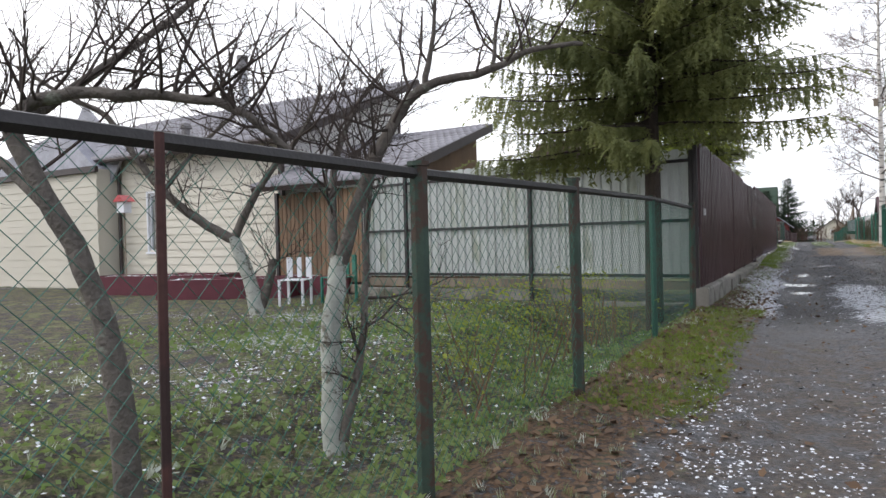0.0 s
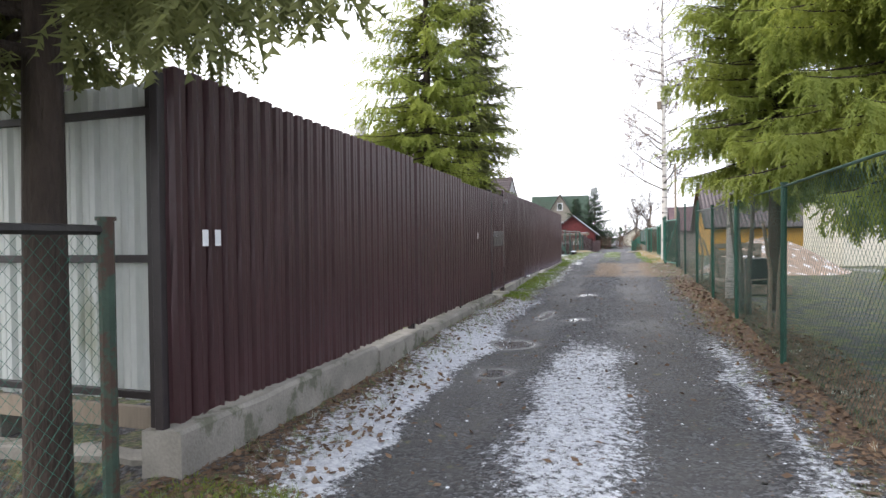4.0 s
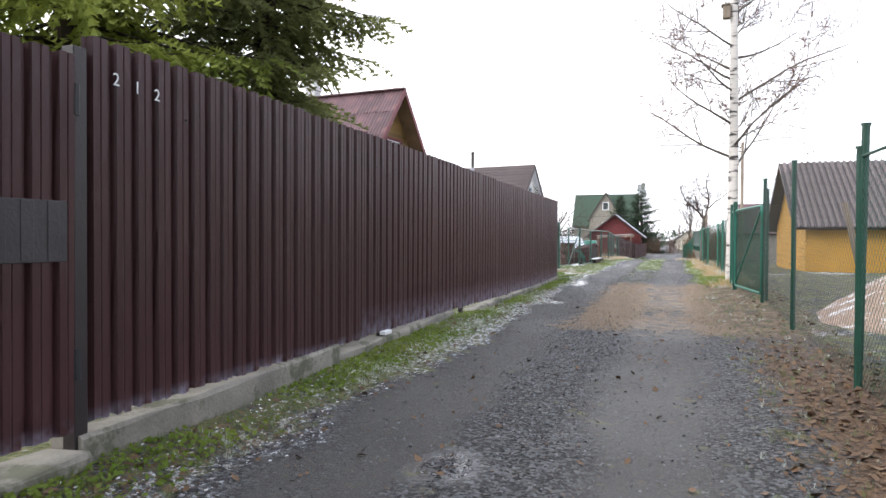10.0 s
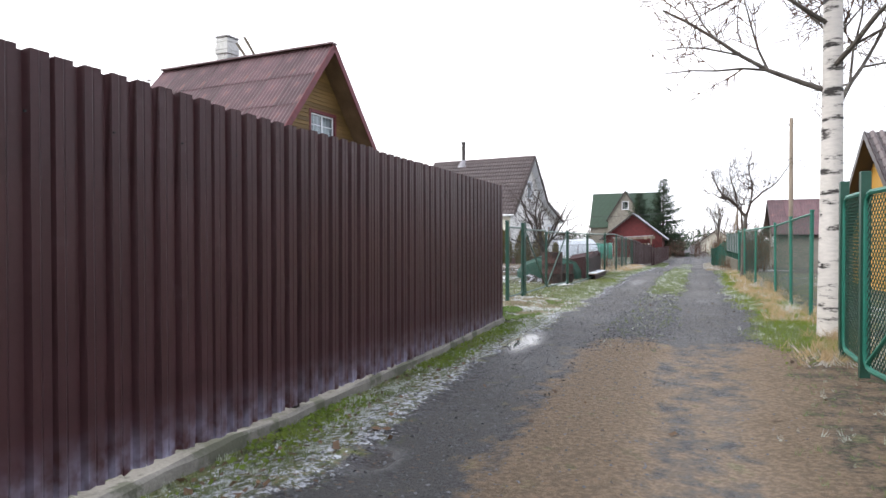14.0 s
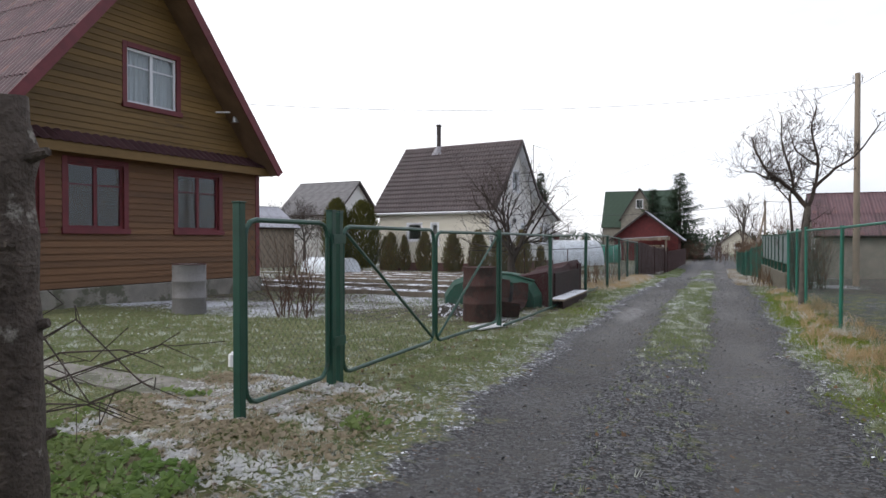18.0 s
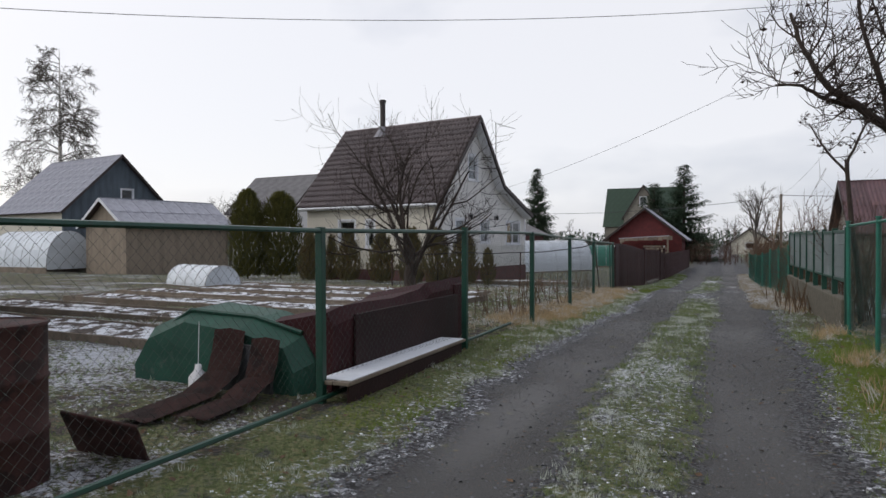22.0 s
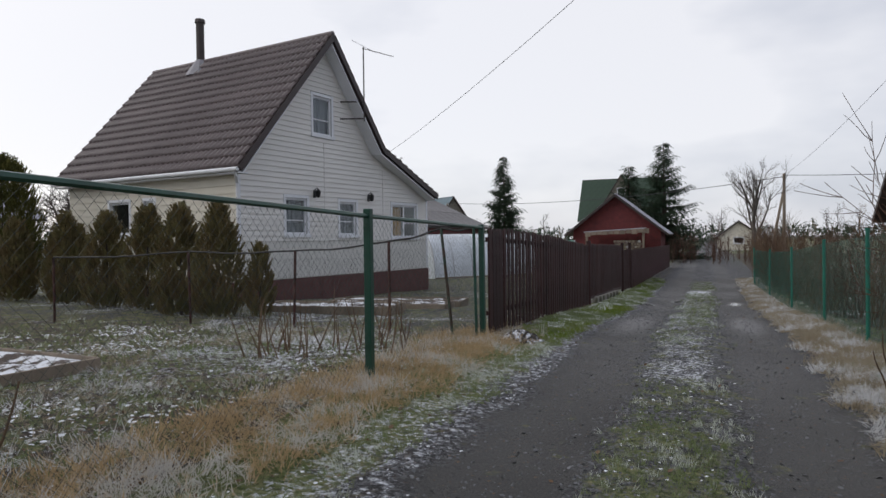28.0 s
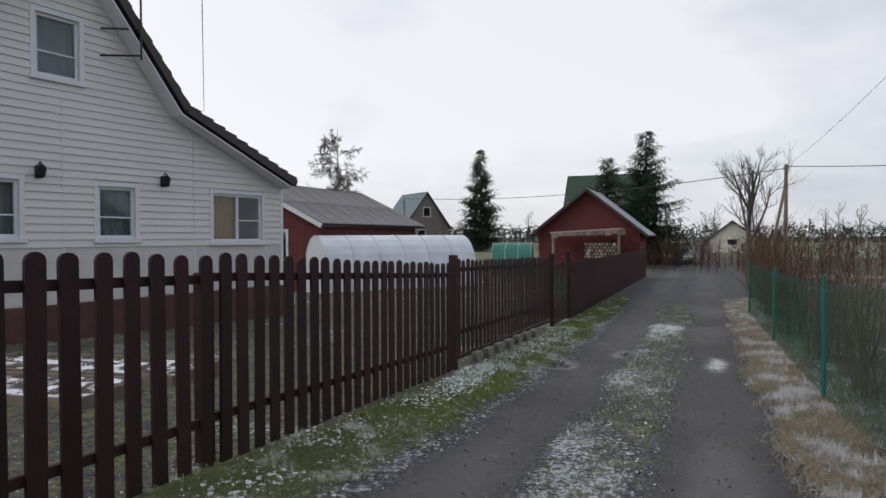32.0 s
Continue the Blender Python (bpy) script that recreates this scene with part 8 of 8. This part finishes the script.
tagged(obj("wire_tag", tube(bmesh.new(), [(-2.05, 37.72, 0.76), (-2.05, 37.73, 0.84), (-2.06, 37.74, 0.86)], [0.03, 0.035, 0.012], 8), M_WHITEP), "white plastic cap tied to the gate post", "cap")
rod = tagged(obj("rod", tube(bmesh.new(), [(-1.52, 0.42, -0.2), (-1.50, 0.42, 1.36)], 0.012, 6), M_RUST), "thin rusty steel rod stuck in the ground by the net", "rod")
brd = tagged(obj("white_board", box_bm(-0.35, 0.35, -0.12, 0.12, 0, 0.02, 0.004), M_WFRAME), "white plastic board lying in the grass", "board")
brd.matrix_basis = pose(-2.05, 43.35, H(-2.05, 43.35) + 0.03, 6, 0, 70)
pipe = tagged(obj("ground_pipe", tube(bmesh.new(), [(-1.80, 43.3 + 2.75 * k, H(-1.74, 43.3 + 3 * k) + 0.06) for k in range(4)], 0.02, 6), M_GREEN), "green steel pipe along the foot of the net", "pipe")
pile = thing("dead_branches", (-2.9, 36.4, H(-2.9, 36.4)), "dead branches leaning out past the end of the maroon fence", "branches")
rng = random.Random(131)
for k in range(8):
    z1, z2, dy = rng.uniform(0.3, 0.9), rng.uniform(0.35, 0.75), rng.uniform(-0.2, 0.6)
    arc = [(rng.uniform(-0.5, 0.2), rng.uniform(-0.2, 0.3), 0.0), (0.15, dy * 0.4, z1 * 0.7), (0.55, dy * 0.8, z1), (0.95, dy, z2), (1.15, dy + 0.1, z2 - 0.1)]
    part("branch", tube(bmesh.new(), arc, [0.008, 0.007, 0.006, 0.004, 0.002], 5), M_TWIG, pile)
    for j in range(3):
        a = Vector(arc[1 + j])
        part("side_twig", tube(bmesh.new(), [a, a + Vector((0.12, rng.uniform(-0.15, 0.15), rng.uniform(-0.1, 0.2))), a + Vector((0.3, rng.uniform(-0.2, 0.2), rng.uniform(-0.15, 0.2)))], 0.003, 4), M_TWIG, pile)
M_STUMP = mat("rough_grey_stump_bark", (0.13, 0.105, 0.088), 0.95, 0, 0.5, 10, 38, 1.0, color2=(0.045, 0.034, 0.028), wear=(0.27, 0.25, 0.22), wear_at=0.6, wear_scale=6, bump_d=0.03)
trunk = thing("tree_stump", (-1.80, 35.97, 0.3), "tall sawn-off stump with rough knotty bark behind the fence end", "stump")
rng = random.Random(36)
bole = tube(bmesh.new(), [(0.012 * math.sin(k * 1.7), 0.01 * math.cos(k * 2.3), -0.2 + 0.12 * k) for k in range(19)], [0.165 - 0.0035 * k + 0.012 * math.sin(k * 2.1) for k in range(19)], 14)
for v in bole.verts:
    v.co.x *= 1 + rng.uniform(-0.07, 0.07)
    v.co.y *= 1 + rng.uniform(-0.07, 0.07)
part("bole", bole, M_STUMP, trunk, smooth=True)
for z, a, l in ((1.69, 0.2, 0.10), (1.3, -0.5, 0.05), (0.95, 0.5, 0.06), (0.62, -0.2, 0.05), (0.45, 0.9, 0.07), (1.12, -1.1, 0.05)):
    part("snag", tube(bmesh.new(), [(0.06 * math.cos(a), 0.06 * math.sin(a), z), ((0.11 + l) * math.cos(a), (0.11 + l) * math.sin(a), z + 0.03)], [0.045, 0.02], 7), M_STUMP, trunk)
shrub("budding_shrub", "tall shrub with swelling buds behind the green net", (3.3, 62.4, H(3.3, 62.4)), 131, 15, 3.0, 0.3, M_TWIGRED, 0.36, 3, 0.006, 3)
rng = random.Random(77)
for tree in lane_apples:
    twigs = [c for c in tree.children if c.name.startswith("crown")][0].data.vertices
    hang = []
    for _ in range(60):
        p = twigs[rng.randrange(len(twigs))].co
        hang.append(np.array(Matrix.Translation((p.x, p.y, p.z - 0.02)) @ Matrix.Scale(rng.uniform(0.04, 0.07), 4)))
    husk = new("withered_apples", scatter("withered_apples", OCTA, hang, M_HUSK))
    husk.parent = tree
    tagged(husk, "withered brown apples left on the twigs", kind="stuff")
for k, (x, y, hh) in enumerate([(-33.5, 82.0, 6.2), (-29.5, 79.0, 5.6), (-36.5, 86.0, 6.6), (-25.5, 76.0, 5.0)]):
    bare_tree("fruit_tree", "old spreading fruit tree in the far gardens", (x, y, 0), 140 + k,
              [((0, 0, 1.3 + 0.15 * j), (math.cos(j * 1.3 + k), math.sin(j * 1.3 + k), 0.9), hh * 0.42, 0.07) for j in range(6)],
              ([(0, 0, -0.2), (0.05, 0, 1.0), (0, 0, 2.2)], [0.14, 0.11, 0.06]), 4, M_APPLEBARK, M_TWIG, 4, 0.3, 0.08, 0.011, 0.62, 0.85)


# ---- grass, leaves, stones and snow crumbs, too many to count ----
NR = np.random.RandomState(7)


def place(n, x0, x1, y0, y1, keep):
    """Random plan points kept with probability keep(x, y)."""
    x, y = NR.uniform(x0, x1, n), NR.uniform(y0, y1, n)
    k = NR.rand(n) < keep(x, y)
    return x[k], y[k]


def sprinkle(name, label, category, template, x, y, size, tilt, material, lift=0.0):
    n = len(x)
    z = height(x, y) + lift
    a, b, c = NR.uniform(0, 6.283, n), NR.normal(0, tilt, n), NR.normal(0, tilt, n)
    ca, sa, cb, sb, cc, sc = np.cos(a), np.sin(a), np.cos(b), np.sin(b), np.cos(c), np.sin(c)
    M = np.zeros((n, 4, 4))
    Rz = np.stack([np.stack([ca, -sa, 0 * a], -1), np.stack([sa, ca, 0 * a], -1), np.stack([0 * a, 0 * a, 0 * a + 1], -1)], 1)
    Rx = np.stack([np.stack([0 * a + 1, 0 * a, 0 * a], -1), np.stack([0 * a, cb, -sb], -1), np.stack([0 * a, sb, cb], -1)], 1)
    Ry = np.stack([np.stack([cc, 0 * a, sc], -1), np.stack([0 * a, 0 * a + 1, 0 * a], -1), np.stack([-sc, 0 * a, cc], -1)], 1)
    s = size[0] + (size[1] - size[0]) * NR.rand(n) ** 1.6
    M[:, :3, :3] = (Rz @ Rx @ Ry) * s[:, None, None]
    M[:, 0, 3], M[:, 1, 3], M[:, 2, 3] = x, y, z
    o = new(name, scatter(name, template, M, material))
    tagged(o, label, category, kind="stuff")


def tuft(seed, blades=5, wide=0.06):
    rng = random.Random(seed)
    V, F = [], []
    for _ in range(blades):
        a, l, h = rng.uniform(0, 6.283), rng.uniform(0.15, 0.75), rng.uniform(0.6, 1.1)
        bx, by = rng.uniform(-0.3, 0.3), rng.uniform(-0.3, 0.3)
        wx, wy = -math.sin(a) * wide, math.cos(a) * wide
        b = len(V)
        V += [(bx - wx, by - wy, -0.05), (bx + wx, by + wy, -0.05), (bx + l * math.cos(a), by + l * math.sin(a), h)]
        F.append((b, b + 1, b + 2))
    return np.array(V), np.array(F)


LEAFT = (np.array([(-0.5, 0, 0), (-0.1, -0.3, 0.08), (0.5, 0, 0.12), (-0.05, 0.32, 0.1)]), np.array([(0, 1, 2), (0, 2, 3)]))
CRUMB = (np.array([(0.9, 0, 0), (0.2, 0.7, 0), (-0.7, 0.5, 0), (-0.8, -0.4, 0), (0.1, -0.8, 0), (0, 0, 0.28)]) * 0.5, np.array([(0, 1, 5), (1, 2, 5), (2, 3, 5), (3, 4, 5), (4, 0, 5)]))


def wobble(x, y):
    return x + 0.35 * (fbm(x, y, 1.6, 4) - 0.5) + 0.3 * (fbm(x, y, 0.5, 3) - 0.5)


def verge_grass(x, y):
    xe = wobble(x, y)
    left = bump01(xe, -1.7, -0.9, 0.2) * (0.25 * bump01(y, -5, 21, 3) + 0.9 * bump01(y, 21, 85, 3))
    right = bump01(xe, 2.0, 2.9, 0.3) * (0.12 + 0.9 * bump01(y, 33.8, 51, 1.5) + 0.35 * bump01(y, 51, 85, 2))
    mid = bump01(xe, 0.2, 0.95, 0.2) * (1.1 * bump01(y, 42, 58, 2) + 0.4 * bump01(y, 58, 82, 2) * (fbm(x, y, 0.8, 6) > 0.45) + 0.1 * bump01(y, 34, 42, 2))
    return np.clip((left + right + mid) * (0.3 + 1.1 * fbm(x, y, 2.5, 9)), 0, 1)


x, y = place(270000, -1.75, 3.0, -3, 84, verge_grass)
lush = ((x > 1.9) & (y > 33) & (y < 52) & (fbm(x, y, 0.6, 21) > 0.40)) | ((x < -0.7) & (y > 46) & (fbm(x, y, 0.8, 22) > 0.62))
sprinkle("lush_grass", "lush green grass along the net fence", "grass", tuft(8), x[lush], y[lush], (0.022, 0.055), 0.3, M_LUSH)
x, y = x[~lush], y[~lush]
xx, yy = place(26000, 1.9, 3.0, 33.8, 53, lambda x, y: np.clip(bump01(wobble(x, y), 2.15, 2.95, 0.3) * (0.2 + 1.1 * fbm(x, y, 0.8, 23)), 0, 1))
sprinkle("verge_grass", "dense green verge grass by the fence posts", "grass", tuft(9), xx, yy, (0.025, 0.06), 0.3, M_LUSH)
sprinkle("grass", "short frosty grass on the lane's verges", "grass", tuft(1), x, y, (0.022, 0.055), 0.3, M_GRASS)
x, y = place(90000, -9, -1.8, 36, 62, lambda x, y: np.clip(0.75 * fbm(x, y, 0.9, 11) * (1.0 + 0.5 * bump01(y, 36, 43, 1) - 0.5 * bump01(y, 43, 57, 2)), 0, 1) * np.clip(1.4 + x / 9, 0.2, 1))
sprinkle("lawn", "uneven frosty garden grass", "grass", tuft(2), x, y, (0.03, 0.07), 0.3, M_GRASS)
x, y = place(90000, -8, -1.6, -4, 9, lambda x, y: np.clip(1.5 * fbm(x, y, 0.7, 12) - 0.35, 0, 1) * np.clip(1.6 + x / 5, 0.15, 1))
sprinkle("ground_cover", "low green ground cover leaves in the first garden", "weeds", LEAFT, x, y, (0.04, 0.085), 0.5, M_WEED, 0.03)
x, y = place(9000, -7, -1.6, -4, 9, lambda x, y: np.clip(1.2 * fbm(x, y, 0.9, 13) - 0.3, 0, 1))
sprinkle("garden_grass", "thin grass between the garden weeds", "grass", tuft(3), x, y, (0.04, 0.09), 0.3, M_GRASS)
x, y = place(60000, -1.7, 3.4, -3, 34, lambda x, y: np.clip(bump01(wobble(x, y), -1.6, -0.7, 0.3) * (0.5 * bump01(y, -5, 12, 2) + 0.15) + bump01(wobble(x, y), 2.2, 3.3, 0.4) * (0.8 * bump01(y, 3, 25, 3) + 0.15) + 0.03, 0, 1) * (1 - 0.85 * bump01(y, 26, 34.5, 1) * bump01(x, -0.5, 2.6, 0.3)))
sprinkle("fallen_leaves", "brown fallen leaves along the fences", "leaves", LEAFT, x, y, (0.03, 0.085), 0.35, M_LEAF, 0.008)
x, y = place(40000, -3.2, 3.3, 36, 84, lambda x, y: np.clip(bump01(wobble(x, y), -3.0, -1.2, 0.5) * (0.3 + 0.4 * bump01(y, 35.5, 40, 1) + 0.4 * bump01(y, 54, 62, 1)) + bump01(wobble(x, y), 2.0, 3.2, 0.4) * 0.4 + 0.02, 0, 1))
sprinkle("fallen_leaves", "withered leaves scattered on the verges", "leaves", LEAFT, x, y, (0.02, 0.06), 0.35, M_LEAF, 0.008)
x, y = place(16000, -2.6, -1.0, 50, 63, lambda x, y: np.clip(bump01(wobble(x, y), -2.4, -1.3, 0.3) * (0.8 * fbm(x, y, 1.2, 14) + 0.2) * bump01(y, 52, 62.5, 2), 0, 1))
sprinkle("straw_grass", "matted dry straw-coloured grass at the fence foot", "grass", tuft(4, 6, 0.03), x, y, (0.07, 0.16), 0.7, M_STRAW)
x, y = place(44000, 1.6, 2.7, 57, 84, lambda x, y: np.clip(bump01(wobble(x, y), 1.85, 2.55, 0.3) * (0.25 + fbm(x, y, 1.6, 17)), 0, 1))
sprinkle("frosted_straw", "pale frosted straw matted along the lane's edge", "grass", tuft(6, 6, 0.035), x, y, (0.05, 0.12), 0.8, M_FROSTSTRAW)
x, y = place(26000, -1.6, -0.8, 19.5, 36, lambda x, y: np.clip(bump01(wobble(x, y), -1.55, -1.05, 0.2) * (1.7 * fbm(x, y, 1.1, 18) - 0.45), 0, 1))
sprinkle("clover", "low bright green clover at the foot of the fence", "weeds", LEAFT, x, y, (0.025, 0.06), 0.6, M_LUSH, 0.02)
x, y = place(14000, -1.6, -0.7, 3.5, 9.3, lambda x, y: np.clip(bump01(wobble(x, y), -1.5, -0.7, 0.3) * (1.6 * fbm(x, y, 1.3, 19) - 0.4), 0, 1))
sprinkle("moss_grass", "yellowish moss and grass patches at the lane's edge", "grass", tuft(7), x, y, (0.02, 0.05), 0.4, M_LUSH)
x, y = place(9000, 2.0, 3.2, 33, 60, lambda x, y: np.clip(bump01(wobble(x, y), 2.3, 3.1, 0.3) * (fbm(x, y, 1.2, 15) > 0.5) * 0.6, 0, 1))
sprinkle("straw_grass", "dry grass tufts along the green net fence", "grass", tuft(5, 6, 0.03), x, y, (0.10, 0.22), 0.5, M_STRAW)
x, y = place(200000, -1.0, 2.4, -3, 76, lambda x, y: np.clip(bump01(wobble(x, y), -0.95, 2.3, 0.3) * (0.35 + 0.9 * bump01(wobble(x, y), 0.1, 1.0, 0.3)) * (0.25 + 0.65 * bump01(y, 14, 72, 4)) * (1 - 0.85 * bump01(y, 26.8, 33.8, 1) * bump01(x, 0.1, 3, 0.3)), 0, 1))
sprinkle("gravel", "loose grey gravel pressed into the lane", "gravel", CRUMB, x, y, (0.009, 0.036), 0.5, M_STONE, 0.001)


def snowy(x, y):
    xe = wobble(x, y)
    v = bump01(xe, -1.0, 2.3, 0.3) * (0.85 * bump01(y, -5, 4.4, 1.2) + 0.06 * bump01(y, 4, 8, 1) + bump01(y, 8.0, 15, 1.5)) * (0.22 + 0.5 * bump01(xe, 0.2, 1.15, 0.3) + 0.35 * bump01(xe, -1.1, -0.5, 0.2)) * (1 - 0.75 * bump01(xe, 1.1, 1.7, 0.2)) * (1 - 0.7 * bump01(xe, -0.45, 0.15, 0.2))
    v = v + bump01(xe, -1.4, -0.7, 0.2) * (0.55 * bump01(y, 12, 24, 3) + 0.38 * bump01(y, 24, 80, 3) + 0.3 * bump01(y, 54, 63, 2))
    v = v + bump01(xe, 1.9, 2.7, 0.2) * (0.4 * bump01(y, 38, 50, 3) + 0.6 * bump01(y, 55, 82, 3)) + bump01(xe, 0.2, 0.95, 0.2) * 0.45 * bump01(y, 42, 82, 3)
    v = v + bump01(x, -7, -1.7, 0.3) * 0.22 * bump01(y, 36, 66, 3) * (1 - 0.6 * bump01(y, 36, 43.5, 1)) * (1 - 0.8 * bump01(y, 48.8, 54.5, 1))
    return np.clip(v * (1.7 * fbm(x, y, 1.3, 16) - 0.35), 0, 1)


x, y = place(260000, -7, 2.9, -3, 82, snowy)
sprinkle("snow_crumbs", "thin crumbs of old snow lying on the ground", "snow", CRUMB, x, y, (0.010, 0.036), 0.15, M_SNOW, 0.001)
x, y = place(400, -1.0, 3.0, 0, 80, lambda x, y: x * 0 + 0.5)
TWIGT = (np.array([(-0.5, -0.01, 0), (-0.5, 0.01, 0), (0, 0.07, 0.03), (0.5, 0.0, 0.01), (0.0, 0.05, 0.03)]), np.array([(0, 4, 2), (0, 2, 1), (4, 3, 2)]))
sprinkle("twigs", "small fallen twigs on the lane", "twigs", TWIGT, x, y, (0.06, 0.22), 0.08, M_TWIG, 0.012)
x, y = place(48000, -0.95, 2.5, -3, 5.2, lambda x, y: np.clip((0.30 + 0.5 * bump01(y, -3, 3.6, 1.5)) * (1.9 * fbm(x, y, 2.6, 31) - 0.55) * (1 - 0.5 * bump01(wobble(x, y), -0.4, 0.2, 0.3)), 0, 1))
sprinkle("snow_flecks", "small flecks of wet snow on the dark gravel", "snow", CRUMB, x, y, (0.008, 0.030), 0.15, M_SNOW, 0.001)
x, y = place(15000, -8, -1.6, -3, 9.2, lambda x, y: np.clip(1.7 * fbm(x, y, 1.5, 32) - 0.62, 0, 1) * np.clip(1.5 + x / 7, 0.2, 1))
sprinkle("garden_frost", "crumbs of frost between the garden weeds", "snow", CRUMB, x, y, (0.012, 0.045), 0.3, M_SNOW, 0.012)
x, y = place(26000, -3.4, -0.9, 35.7, 39.0, lambda x, y: np.clip(bump01(wobble(x, y), -3.2, -1.05, 0.4) * (1.4 * fbm(x, y, 1.4, 33) - 0.2), 0, 1))
sprinkle("frosted_leaves", "withered frosty leaves and straw by the fence end", "leaves", LEAFT, x, y, (0.03, 0.075), 0.5, M_FROSTSTRAW, 0.012)
x, y = place(9000, -3.4, -0.9, 35.7, 38.2, lambda x, y: np.clip(bump01(wobble(x, y), -3.2, -1.2, 0.4) * (fbm(x, y, 1.1, 34) > 0.48) * 0.8, 0, 1))
sprinkle("nettles", "low green weeds dusted with frost by the fence end", "weeds", LEAFT, x, y, (0.04, 0.09), 0.6, M_WEED, 0.04)
x, y = place(30000, -1.85, -1.0, 61.8, 76, lambda x, y: np.clip(bump01(wobble(x, y), -1.72, -1.3, 0.2) * (1.9 * fbm(x, y, 0.9, 35) - 0.5), 0, 1))
sprinkle("snow_strip", "narrow strip of old snow along the picket fence", "snow", CRUMB, x, y, (0.02, 0.06), 0.15, M_SNOW, 0.004)
x, y = place(24000, -1.9, -0.7, 61.8, 80, lambda x, y: np.clip(bump01(wobble(x, y), -1.75, -0.85, 0.25) * (0.4 + 0.8 * fbm(x, y, 1.8, 36)), 0, 1))
fresh = fbm(x, y, 1.1, 41) > 0.52
sprinkle("picket_grass", "frosty pale grass below the picket fence", "grass", tuft(11), x[~fresh], y[~fresh], (0.025, 0.055), 0.3, M_GRASS)
sprinkle("picket_grass", "fresh green grass below the picket fence", "grass", tuft(13), x[fresh], y[fresh], (0.02, 0.045), 0.3, M_LUSH)
x, y = place(26000, -7.5, -1.8, 48.5, 62, lambda x, y: np.clip(1.8 * fbm(x, y, 0.9, 37) - 0.75, 0, 1))
sprinkle("frosted_straw", "flattened frosted straw in the vegetable garden", "grass", tuft(12, 6, 0.035), x, y, (0.05, 0.13), 0.8, M_FROSTSTRAW)
x, y = place(30000, -8, -1.8, 48.5, 62, lambda x, y: np.clip(1.9 * fbm(x, y, 0.8, 38) - 0.85, 0, 1))
sprinkle("garden_snow", "patches of thin snow between the dead stems", "snow", CRUMB, x, y, (0.02, 0.07), 0.2, M_SNOW, 0.004)
